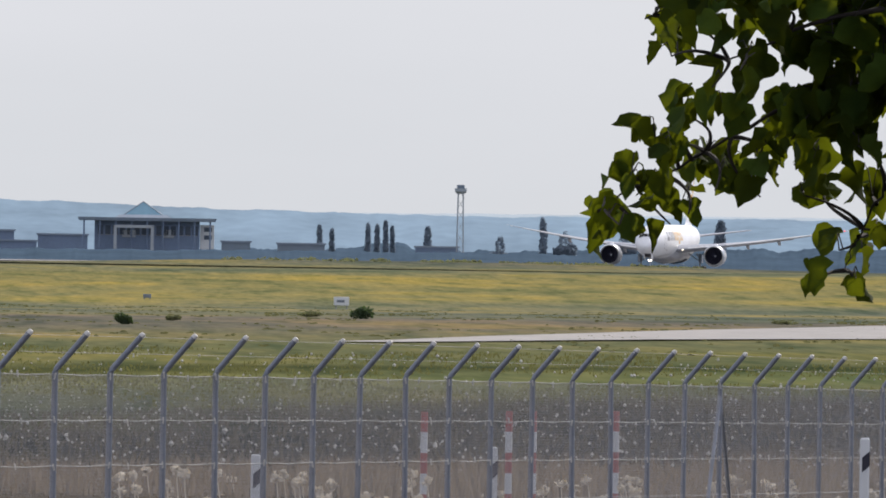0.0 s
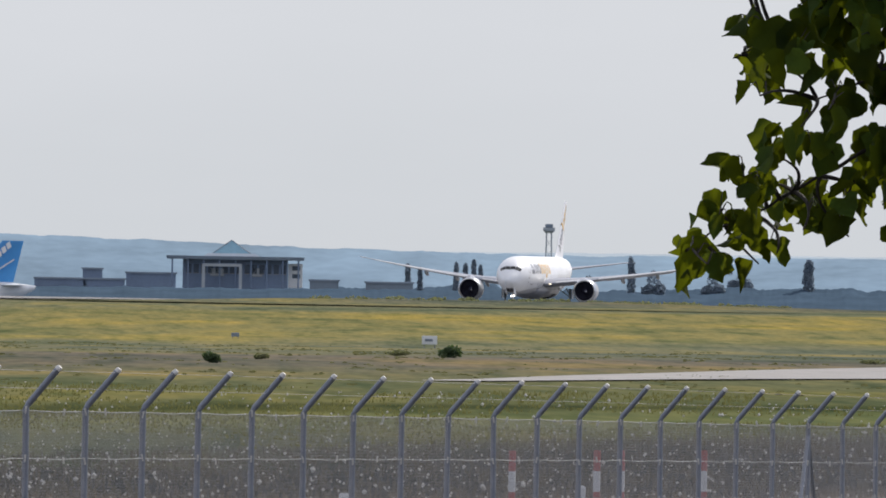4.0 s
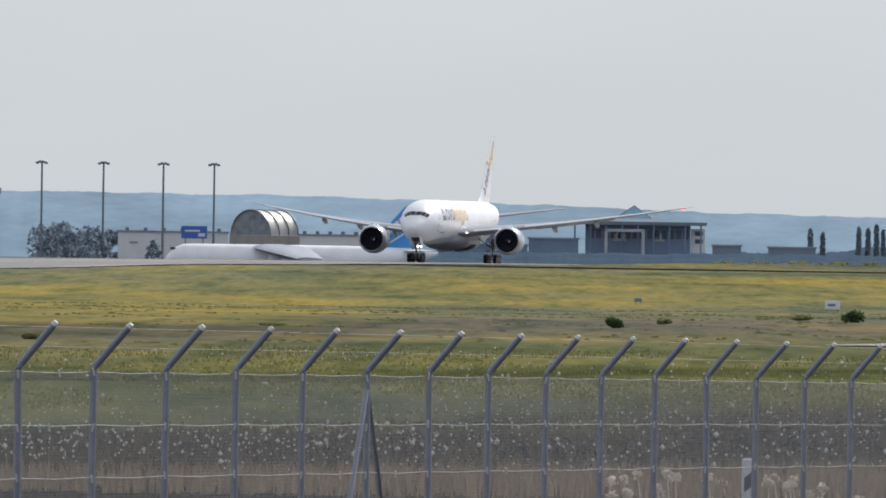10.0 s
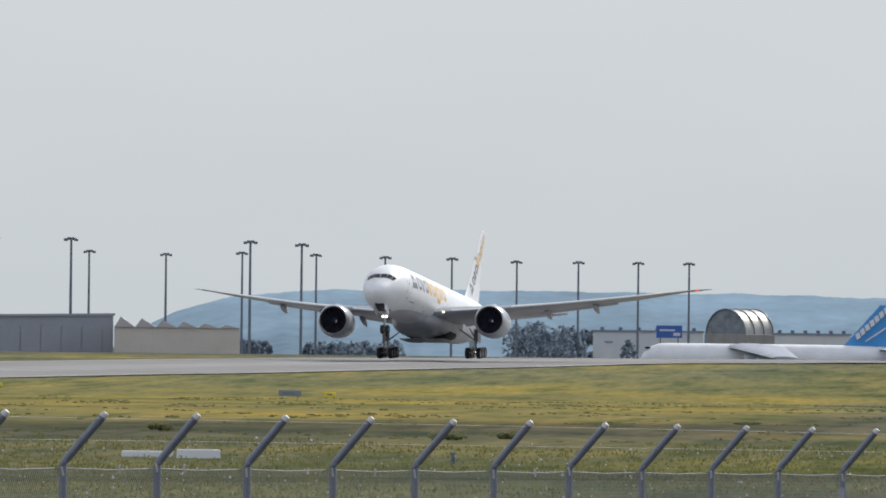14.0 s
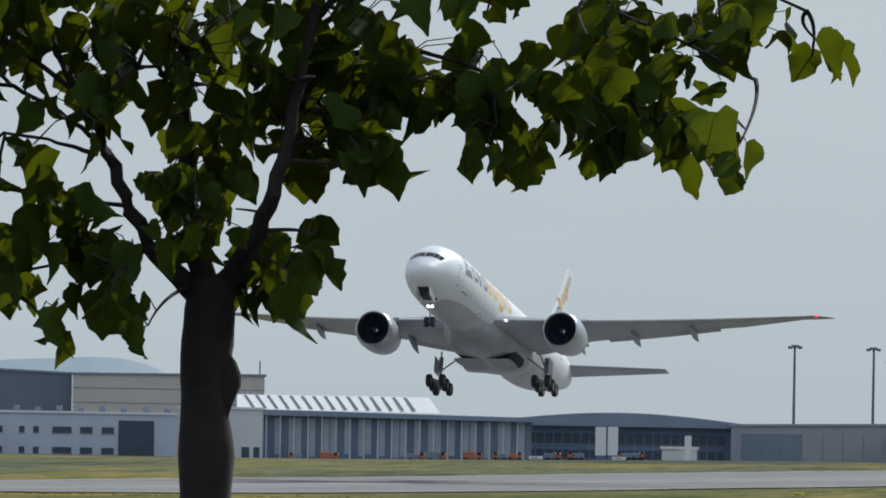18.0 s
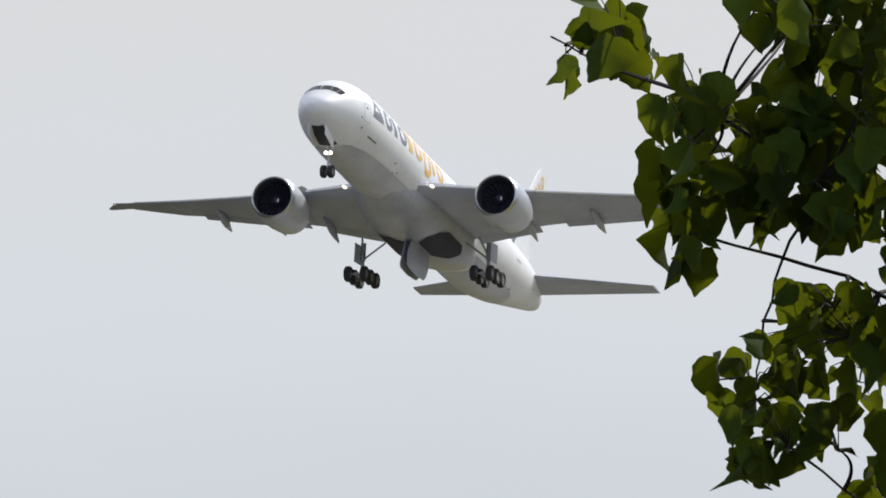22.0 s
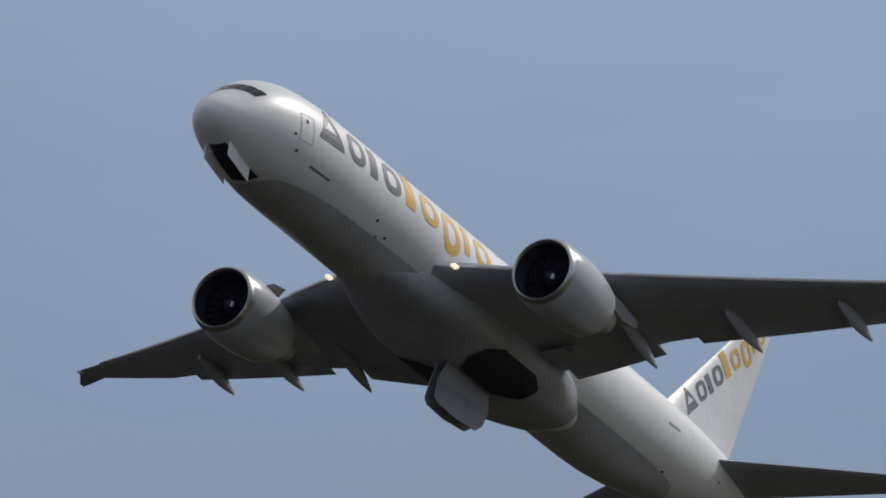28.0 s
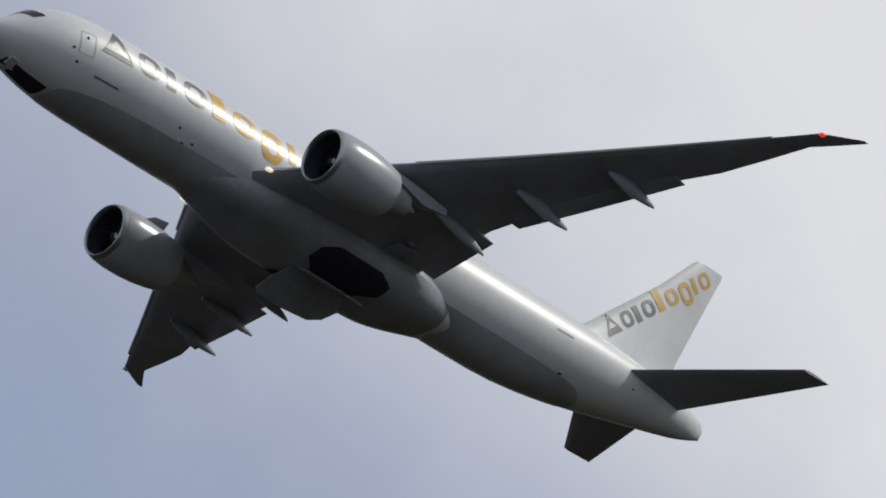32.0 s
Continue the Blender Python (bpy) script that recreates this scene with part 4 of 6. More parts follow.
# ---- the far side of the airfield ----
def z_of(v, d):
    """Height of a point d metres off that is seen v (1/29940 rad) below the reference line."""
    return 5.4 - (v - 50) * d / MIL


def base_z(u, d):
    p = bearing(u, d)
    return ground_z(p.x, p.y)


def block(name, u0, u1, v0, d, depth, label, category, wall, roof=None, turn=0.0, v1=None, group=""):
    """A building with its front towards the stand: returns the thing, its half width, height and unit scale. v0 and v1: its top at both ends."""
    uc, k = (u0 + u1) / 2, d / MIL
    z0 = base_z(uc, d) - 0.3
    th = thing(name, facing(uc, d, z0, turn), label, category, group)
    half = (u1 - u0) / 2 * k / math.cos(radians(turn))
    h0, h1 = z_of(v0, d) - z0, z_of(v0 if v1 is None else v1, d) - z0
    g = Geo()
    g.add([(-half, 0, 0), (half, 0, 0), (half, depth, 0), (-half, depth, 0), (-half, 0, h0), (half, 0, h1), (half, depth, h1), (-half, depth, h0)],
          [(3, 2, 1, 0), (4, 5, 6, 7), (0, 1, 5, 4), (1, 2, 6, 5), (2, 3, 7, 6), (3, 0, 4, 7)])
    part("wall", g, wall, th)
    if roof:
        g = Geo()
        e = 0.35
        g.add([(-half - e, -e, h0), (half + e, -e, h1), (half + e, depth + e, h1), (-half - e, depth + e, h0), (-half - e, -e, h0 + 0.45), (half + e, -e, h1 + 0.45), (half + e, depth + e, h1 + 0.45), (-half - e, depth + e, h0 + 0.45)],
              [(3, 2, 1, 0), (4, 5, 6, 7), (0, 1, 5, 4), (1, 2, 6, 5), (2, 3, 7, 6), (3, 0, 4, 7)])
        part("roof", g, roof, th)
    return th, half, max(h0, h1), k


def pane(th, x0, z0, x1, z1, material=None, name="window", depth=0.06, label=""):
    """A window set in a thin reveal on the front wall."""
    o = part(name, Geo().box(x0, -depth, z0, x1, 0.15, z1, 0.03), material or M_PANE, th, label)
    part("sill", Geo().box(x0 - 0.1, -depth - 0.12, z0 - 0.12, x1 + 0.1, 0.05, z0 - 0.004), M_CONC, o)
    return o


# wooded hills behind it all
def ridge(name, us, d, material, label, rough):
    g = Geo()
    u0, u1 = us[0][0], us[-1][0]
    rows_low, rows_mid, rows_top, rows_back = [], [], [], []
    n = 620
    for k in range(n + 1):
        u = u0 + (u1 - u0) * k / n
        v = curve(us, u) + rough * noise.fractal(Vector((u / 60, 3.1, d / 100)), 1.0, 2.0, 4) + 0.45 * rough * noise.noise(Vector((u / 9, 1.7, d / 100)))
        rows_low.append(bearing(u, d - 160, -14))
        rows_mid.append(bearing(u, d - 80, (z_of(v, d) - 14) * 0.45 - 2 + 0.8 * noise.noise(Vector((u / 40, 1, 1)))))
        rows_top.append(bearing(u, d, z_of(v, d)))
        rows_back.append(bearing(u, d + 60, -14))
    g.loft([rows_low, rows_mid, rows_top, rows_back], False, False, closed=False)
    return tagged(part(name, g, material, smooth=True), label, "hill", kind="structure")


# Paler still: more haze mixed into this ridge's colour.
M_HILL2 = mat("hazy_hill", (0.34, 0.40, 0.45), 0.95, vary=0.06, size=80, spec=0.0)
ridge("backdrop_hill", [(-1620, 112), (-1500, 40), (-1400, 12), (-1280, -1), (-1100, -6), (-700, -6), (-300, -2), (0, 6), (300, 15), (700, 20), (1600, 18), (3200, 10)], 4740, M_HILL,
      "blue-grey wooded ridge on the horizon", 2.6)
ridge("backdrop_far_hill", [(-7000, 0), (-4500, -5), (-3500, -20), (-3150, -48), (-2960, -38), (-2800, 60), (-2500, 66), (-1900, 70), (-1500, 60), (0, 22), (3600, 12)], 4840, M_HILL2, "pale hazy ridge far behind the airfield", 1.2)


def blob(g, c, r, n, size, flat=0.8, seed=0):
    """Leaf clumps scattered through a rounded crown."""
    rnd = random.Random(seed)
    for _ in range(n):
        a, q = rnd.uniform(0, 2 * math.pi), rnd.uniform(-1, 1)
        rr = rnd.uniform(0.45, 1.0) ** 0.6
        p = Vector((c[0] + r[0] * rr * math.cos(a) * math.sqrt(1 - q * q), c[1] + r[1] * rr * math.sin(a) * math.sqrt(1 - q * q), c[2] + r[2] * rr * q))
        s = size * rnd.uniform(0.5, 1.3)
        ax = Vector((rnd.uniform(-1, 1), rnd.uniform(-1, 1), rnd.uniform(-0.6, 1))).normalized()
        side = ax.orthogonal().normalized()
        up = ax.cross(side)
        pts = [p + (side * math.cos(t) + up * math.sin(t)) * s * rnd.uniform(0.6, 1.1) for t in (0, 1.05, 2.1, 3.14, 4.19, 5.24)]
        g.add([p + ax * s * 0.5] + pts, [(0, 1, 2), (0, 2, 3), (0, 3, 4), (0, 4, 5), (0, 5, 6), (0, 6, 1)])


def far_tree(u, d, v_top, width_px, label, slim=False, seed=1, material=None):
    k = d / MIL
    z0 = base_z(u, d)
    h = z_of(v_top, d) - z0
    w = width_px * k / 2
    th = thing("poplar_tree" if slim else "tree", facing(u, d, z0), label, "tree", "far trees")
    part("trunk", Geo().tube([(0, 0, -0.3), (0.1, 0, h * 0.3), (0, 0, h * 0.7)], [0.3, 0.22, 0.08], 8), M_BARK, th)
    g = Geo()
    rnd = random.Random(seed)
    if slim:
        for j in range(6):
            f = 0.18 + 0.78 * j / 5
            ww = w * (0.55 + 0.45 * math.sin(math.pi * (0.15 + 0.75 * (1 - f))))
            blob(g, (rnd.uniform(-0.15, 0.15) * w, 0, h * f), (ww, ww, h * 0.15), 260, max(0.3, w * 0.26), seed=seed * 31 + j)
    else:
        for j in range(9):
            a, f = rnd.uniform(0, 6.28), rnd.uniform(0.3, 0.84)
            r = w * rnd.uniform(0.36, 0.55)
            blob(g, (math.cos(a) * w * 0.6 * (1.1 - abs(f - 0.5)), math.sin(a) * w * 0.4, h * f), (r * 1.1, r, min(r, h * 0.22)), 330, max(0.36, w * 0.09), seed=seed * 17 + j)
        blob(g, (0, 0, h * 0.78), (w * 0.5, w * 0.5, h * 0.21), 260, max(0.34, w * 0.085), seed=seed * 5 + 3)
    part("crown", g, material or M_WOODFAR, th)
    return th


def wood(name, spans, d, label, seed, material=None):
    """A far belt of trees too dense to count."""
    rnd = random.Random(seed)
    g = Geo()
    for u0, u1, v0, v1 in spans:
        u = u0
        while u < u1:
            v = v0 + (v1 - v0) * (u - u0) / (u1 - u0) + rnd.uniform(-4, 5)
            dd = d + rnd.uniform(-60, 60)
            z0 = base_z(u, dd)
            h = z_of(v, dd) - z0
            p = bearing(u, dd, z0)
            w = rnd.uniform(7, 13) * dd / MIL
            blob(g, (p.x, p.y, z0 + h * 0.45), (w * 1.5, w, h * 0.6), 260, max(0.55, w * 0.26), seed=int(u) + seed)
            u += rnd.uniform(6, 11)
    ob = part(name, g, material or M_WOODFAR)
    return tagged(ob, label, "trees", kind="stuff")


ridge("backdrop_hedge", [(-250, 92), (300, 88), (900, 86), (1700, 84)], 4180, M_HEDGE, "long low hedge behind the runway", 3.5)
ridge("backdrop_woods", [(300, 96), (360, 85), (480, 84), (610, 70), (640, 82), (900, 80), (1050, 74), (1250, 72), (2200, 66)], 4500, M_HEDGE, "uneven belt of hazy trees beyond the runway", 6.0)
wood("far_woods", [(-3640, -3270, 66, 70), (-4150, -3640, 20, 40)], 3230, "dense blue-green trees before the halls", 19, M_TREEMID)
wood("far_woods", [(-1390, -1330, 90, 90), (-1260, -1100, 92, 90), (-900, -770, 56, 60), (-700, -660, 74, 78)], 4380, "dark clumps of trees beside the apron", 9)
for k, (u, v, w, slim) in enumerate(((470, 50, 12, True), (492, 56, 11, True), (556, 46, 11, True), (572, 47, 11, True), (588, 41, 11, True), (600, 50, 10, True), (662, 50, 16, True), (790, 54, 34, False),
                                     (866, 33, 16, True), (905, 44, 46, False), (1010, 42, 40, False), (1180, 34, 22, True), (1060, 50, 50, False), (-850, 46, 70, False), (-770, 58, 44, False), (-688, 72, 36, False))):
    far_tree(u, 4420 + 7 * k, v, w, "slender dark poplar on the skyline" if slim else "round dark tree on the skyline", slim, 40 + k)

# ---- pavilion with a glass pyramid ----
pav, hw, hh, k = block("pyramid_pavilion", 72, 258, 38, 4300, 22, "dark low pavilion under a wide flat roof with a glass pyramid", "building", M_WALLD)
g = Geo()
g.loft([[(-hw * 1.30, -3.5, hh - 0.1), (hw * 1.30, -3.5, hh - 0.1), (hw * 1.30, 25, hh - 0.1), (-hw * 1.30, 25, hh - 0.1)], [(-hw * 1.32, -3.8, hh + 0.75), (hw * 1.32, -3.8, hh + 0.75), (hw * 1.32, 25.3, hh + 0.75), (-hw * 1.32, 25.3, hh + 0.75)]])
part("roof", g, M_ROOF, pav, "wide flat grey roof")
px = (158 - 165) * k
g = Geo().add([(px - 5.9, 6, hh + 0.75), (px + 5.9, 6, hh + 0.75), (px + 5.9, 16.4, hh + 0.75), (px - 5.9, 16.4, hh + 0.75), (px, 11.2, hh + 0.75 + 4.1)], [(0, 1, 4), (1, 2, 4), (2, 3, 4), (3, 0, 4), (3, 2, 1, 0)])
pyr = part("pyramid", g, M_PYR, pav, "blue-green glass pyramid")
for a, b in (((-5.9, 6), (0, 11.2)), ((5.9, 6), (0, 11.2))):
    part("ridge_bar", Geo().tube([(px + a[0], a[1], hh + 0.75), (px + b[0], b[1], hh + 4.85)], 0.12, 6), M_LAMP, pyr)
x0, x1 = (106 - 165) * k, (177 - 165) * k
for nm, bx in (("portal_post", (x0, -5, 0, x0 + 0.8, -4.2, hh - 1.2)), ("portal_post", (x1 - 0.8, -5, 0, x1, -4.2, hh - 1.2)), ("portal_beam", (x0, -5, hh - 1.9, x1, -4.2, hh - 1.196))):
    part(nm, Geo().box(*bx, 0.06), M_PORTAL, pav, "pale grey portal bar")
for j in range(9):
    x = -hw * 1.2 + j * (2 * hw * 1.2) / 8
    part("column", Geo().tube([(x, -3.0, 0), (x, -3.0, hh - 0.11)], 0.22, 8), M_WALLD, pav, "slate column")
for j in range(14):
    x = -hw * 0.97 + j * (2 * hw * 0.97) / 14 + 0.5
    pane(pav, x, hh - 3.6, x + 1.3, hh - 1.3)
part("upper_tier", Geo().loft([[(px - 7.2, 3, hh + 0.754), (px + 7.2, 3, hh + 0.754), (px + 7.2, 19, hh + 0.754), (px - 7.2, 19, hh + 0.754)], [(px - 6.0, 4.5, hh + 1.5), (px + 6.0, 4.5, hh + 1.5), (px + 6.0, 18, hh + 1.5), (px - 6.0, 18, hh + 1.5)]]), M_ROOF, pav, "stepped roof tier")
pane(pav, (121 - 165) * k, hh - 4.2, (145 - 165) * k, hh - 2.4, M_PORTAL, "sign_panel", label="pale panel")
pane(pav, (193 - 165) * k, hh - 4.2, (213 - 165) * k, hh - 2.2, M_PORTAL, "sign_panel", label="pale panel")
part("annex", Geo().box((259 - 165) * k, 1, 0, (284 - 165) * k, 9, hh - 0.9, 0.05), M_WALLW, pav, "pale annex")
for z0 in (hh - 4.6, hh - 2.6):
    part("window", Geo().box((266 - 165) * k, 0.9, z0, (280 - 165) * k, 1.1, z0 + 1.1, 0.02), M_PANE, pav)
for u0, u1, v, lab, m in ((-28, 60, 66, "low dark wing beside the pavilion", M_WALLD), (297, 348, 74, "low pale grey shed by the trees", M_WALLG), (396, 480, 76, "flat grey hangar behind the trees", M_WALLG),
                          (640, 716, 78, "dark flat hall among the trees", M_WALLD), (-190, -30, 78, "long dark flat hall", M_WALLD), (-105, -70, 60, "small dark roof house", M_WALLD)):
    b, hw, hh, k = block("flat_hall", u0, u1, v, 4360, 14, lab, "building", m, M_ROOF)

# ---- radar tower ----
# Tower colour paled on purpose: haze painted into it.
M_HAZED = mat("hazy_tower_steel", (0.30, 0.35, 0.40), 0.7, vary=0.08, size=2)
tu, td = 719, 4330
tz = base_z(tu, td)
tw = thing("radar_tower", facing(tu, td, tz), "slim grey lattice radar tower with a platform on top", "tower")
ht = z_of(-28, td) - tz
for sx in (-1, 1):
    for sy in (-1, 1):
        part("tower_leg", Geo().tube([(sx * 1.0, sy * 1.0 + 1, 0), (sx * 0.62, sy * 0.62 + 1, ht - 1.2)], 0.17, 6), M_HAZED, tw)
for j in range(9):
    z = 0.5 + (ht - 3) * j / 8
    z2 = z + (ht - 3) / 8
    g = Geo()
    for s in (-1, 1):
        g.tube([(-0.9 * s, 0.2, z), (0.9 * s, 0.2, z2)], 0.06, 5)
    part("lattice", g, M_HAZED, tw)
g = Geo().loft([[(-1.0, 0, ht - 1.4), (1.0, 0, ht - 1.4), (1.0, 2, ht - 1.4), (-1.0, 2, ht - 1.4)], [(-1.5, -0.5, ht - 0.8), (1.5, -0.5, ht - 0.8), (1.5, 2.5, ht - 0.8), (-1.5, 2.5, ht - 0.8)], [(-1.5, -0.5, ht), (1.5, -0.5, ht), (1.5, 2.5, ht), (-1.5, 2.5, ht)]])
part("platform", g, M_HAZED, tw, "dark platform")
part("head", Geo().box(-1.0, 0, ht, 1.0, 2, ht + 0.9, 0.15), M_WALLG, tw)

# a pale concrete mast tower beyond the apron
tz = base_z(-969, 4560)
ht = z_of(-14, 4560) - tz
pt = thing("mast_tower", facing(-969, 4560, tz), "pale square concrete tower standing before the ridge", "tower")
part("shaft", Geo().loft([[(-0.85, 0, 0), (0.85, 0, 0), (0.85, 1.7, 0), (-0.85, 1.7, 0)], [(-0.6, 0.25, ht - 2.2), (0.6, 0.25, ht - 2.2), (0.6, 1.45, ht - 2.2), (-0.6, 1.45, ht - 2.2)]]), M_HAZED, pt)
part("gallery", Geo().box(-1.0, -0.15, ht - 2.2, 1.0, 1.85, ht - 0.5, 0.1), M_HAZED, pt, "square top gallery")
part("aerial", Geo().tube([(0, 0.85, ht - 0.5), (0, 0.85, ht + 1.0)], 0.08, 6), M_HAZED, pt)

# ---- parked transport with a blue fin ----
park = thing("parked_transport", facing(-430, 4100, base_z(-430, 4100)), "large white cargo aircraft with a blue fin parked on the apron", "aircraft")
ptop = z_of(83, 4100) - base_z(-430, 4100)
g = Geo()
rows = []
PF = [(-33.2, 0.2, 0.55), (-32.6, 1.2, 0.72), (-31, 2.3, 0.9), (-28.5, 3.1, 0.99), (-26, 3.5, 1.0), (10, 3.5, 1.0), (18, 3.2, 0.99), (25, 2.3, 0.97), (30, 1.4, 0.93), (33.2, 0.4, 0.89)]
for x, r, top in PF:
    zt = ptop * top
    rows.append([(x, 6 + r * math.cos(2 * math.pi * j / 24), zt - r * 1.08 + r * 1.08 * math.sin(2 * math.pi * j / 24)) for j in range(24)])
g.loft(rows)
pf = part("fuselage", g, M_WHITE, park, smooth=True)
part("cockpit_window", Geo().box(-31.9, 4.6, ptop * 0.86, -30.6, 7.4, ptop * 0.91, 0.1), M_GLASS, pf)
fz = ptop * 0.97
hf = z_of(12, 4100) - base_z(-430, 4100)
g = Geo()
rows = []
for f in (0, 0.3, 0.6, 0.85, 1.0):
    le, te = 16.2 + (25.0 - 16.2) * f, 27.8 + (30.1 - 27.8) * f
    rows.append([(le + a, 6 + h, fz + (hf - fz) * f) for a, h in airfoil(te - le, 0.1, 6)])
g.loft(rows)
pfin = part("fin", g, M_BLUE, park, "bright blue fin", smooth=True)


def slanted(a, z, run, rise, tall):
    """A thin slab on the fin's side, climbing along the fin's slope."""
    p = [(a, z), (a + run, z + rise), (a + run - tall * 0.35, z + rise + tall), (a - tall * 0.35, z + tall)]
    return Geo().add([(x, y, h) for y in (5.3, 5.22) for x, h in p], [(0, 1, 2, 3), (7, 6, 5, 4), (0, 4, 5, 1), (1, 5, 6, 2), (2, 6, 7, 3), (3, 7, 4, 0)])


for j in range(7):
    f0 = 0.14 + 0.105 * j
    a = 19.6 + (26.4 - 19.6) * j / 6
    zb = fz + (hf - fz) * f0
    part("title_block", slanted(a - 0.1, zb + 0.1, 0.92, 0.72, 1.35), M_ROOFW, pfin, "white title block")
part("subtitle_bar", slanted(21.6, fz + (hf - fz) * 0.14 - 0.35, 6.4, 4.3, 0.34), M_WALLW, pfin, "thin pale subtitle bar")
for sgn in (-1, 1):
    g = Geo()
    rows = []
    for f in (0, 0.5, 1):
        y = 6 + sgn * (2.5 + 28 * f)
        le, te = -12 + 11 * f, 2 + 3.5 * f
        rows.append([(le + a, y, ptop * 0.93 - 2.6 * f + h) for a, h in airfoil(te - le, 0.11, 6)])
    g.loft(rows if sgn > 0 else rows)
    pw = part("wing", g, M_WING, park, "drooping high wing", smooth=True)
    for f in (0.33, 0.6):
        y = 6 + sgn * (2.5 + 28 * f)
        part("engine", Geo().lathe([(0, 1.2), (-0.4, 1.4), (-2.5, 1.4), (-5, 0.9), (-5, 0.7), (0.1, 0.7)], 18, (0, 0, 0)), M_NAC, pw, "engine nacelle", smooth=True,
             at=pose(-11.5 + 11 * f, y, ptop * 0.93 - 2.6 * f - 2.2, 0, 0, 180))
    g = Geo()
    rows = []
    for f in (0, 1):
        rows.append([(24.5 + 4 * f + a, 6 + sgn * (1 + 11 * f), ptop * 0.9 + h) for a, h in airfoil(5.5 - 3 * f, 0.1, 5)])
    g.loft(rows)
    part("tailplane", g, M_WHITE, park, smooth=True)
for x in (-24, -6, -3, 0):
    for y in (3.2, 8.8):
        part("wheel", Geo().lathe([(-0.3, 0.3), (-0.3, 0.6), (0, 0.65), (0.3, 0.6), (0.3, 0.3)], 16, (0, 0, 0), True, True), M_TYRE, park, smooth=True, at=pose(x, y, 0.65, 0, 0, 90))

# ---- run-up shelter: a steel half drum ----
drum = thing("run_up_shelter", facing(-521, 4330, base_z(-521, 4330), -38), "weathered steel half-drum shelter with a dull end wall", "shelter")
dz = z_of(66, 4330) - base_z(-500, 4330)
R = 6.3
g = Geo()
rows = []
for y in (0, 3, 6, 9, 12):
    rows.append([(R * math.cos(math.pi * j / 20), y, dz + R * math.sin(math.pi * j / 20)) for j in range(21)])
g.loft(rows, False, False, closed=False)
M_DRUM = mat("weathered_sheet", (0.42, 0.42, 0.40), 0.5, 0.3, vary=0.2, size=4)
part("shell", g, M_DRUM, drum, "ribbed curved steel shell", smooth=True)
for y in (0.2, 4, 8, 11.8):
    part("rib", Geo().tube([(R * 1.02 * math.cos(math.pi * j / 16), y, dz + R * 1.02 * math.sin(math.pi * j / 16)) for j in range(17)], 0.16, 6), M_LAMP, drum)
part("mouth", Geo().add([(R * math.cos(math.pi * j / 20), 0.4, dz + R * math.sin(math.pi * j / 20)) for j in range(21)], [tuple(range(21))]), mat("drum_end_wall", (0.22, 0.25, 0.28), 0.8, vary=0.25, size=2), drum, "dull grey-green end wall")
part("plinth", Geo().box(-R - 0.5, 0, 0, R + 0.5, 12, dz, 0.1), M_CONC, drum)
for u0, u1, v, lab in ((-755, -560, 64, "long white workshop with roof vents"), (-436, -300, 66, "long white workshop behind the parked aircraft")):
    b, hw, hh, k = block("workshop", u0, u1, v, 4370, 16, lab, "building", M_WALLW, M_ROOF)
    for j in range(6):
        x = -hw + (2 * hw) * (j + 0.5) / 6
        part("roof_vent", Geo().box(x - 0.5, 4, hh + 0.45, x + 0.5, 5, hh + 1.2, 0.1), M_LAMP, b)
bb = thing("billboard", facing(-620, 4200, base_z(-620, 4200)), "blue billboard with pale bars on two posts", "billboard")
bz0, bz1 = z_of(74, 4200) - base_z(-620, 4200), z_of(52, 4200) - base_z(-620, 4200)
part("panel", Geo().box(-3.2, 0, bz0, 3.2, 0.25, bz1, 0.04), M_SIGNB, bb)
part("text_bar", Geo().box(-2.4, -0.05, bz0 + 1.7, 1.4, -0.003, bz0 + 2.1), M_WALLW, bb)
part("text_bar", Geo().box(1.0, -0.05, bz0 + 0.5, 2.7, -0.003, bz0 + 1.3), M_WALLW, bb)
for x in (-2.2, 2.2):
    part("post", Geo().tube([(x, 0.35, 0), (x, 0.35, bz0 + 1)], 0.15, 8), M_LAMP, bb)
ko, hw, hh, k = block("kiosk", -732, -722, 84, 4300, 3, "small white kiosk on the apron", "kiosk", M_WALLW, M_ROOF)

# ---- high mast lights ----
masts = [(-1820, -94, 3600), (-1680, -92, 3600), (-1648, -70, 4250), (-1512, -66, 4300), (-1377, -70, 4250), (-1363, -90, 3700), (-1272, -86, 3700), (-1246, -68, 4270), (-1124, -65, 4300), (-1006, -64, 4300), (-891, -60, 4320),
         (-782, -60, 4340), (-676, -60, 4350), (-586, -60, 4360)]
for u, v, d in masts:
    z0 = base_z(u, d)
    h = z_of(v, d) - z0
    ms = thing("light_mast", facing(u, d, z0, random.uniform(-20, 20)), "tall dark apron light mast with a floodlight head", "light mast", "apron light masts")
    part("pole", Geo().tube([(0, 0, 0), (0, 0, h * 0.5), (0, 0, h - 0.3)], [0.36, 0.30, 0.24], 10), M_LAMP, ms, smooth=True)
    hd = part("head_frame", Geo().tube([(-1.3, 0, h - 0.5), (1.3, 0, h - 0.5)], 0.14, 6).tube([(0, -0.9, h - 0.5), (0, 0.9, h - 0.5)], 0.14, 6), M_LAMP, ms)
    for x, z in ((-1.15, 0), (-0.4, 0.25), (0.45, 0.25), (1.15, 0)):
        part("floodlight", Geo().box(x - 0.38, -0.7, h - 0.85 + z, x + 0.38, 0.1, h - 0.25 + z, 0.08), M_LAMP, hd)

# ---- terminal, halls and sheds on the near apron ----
TD = 3250
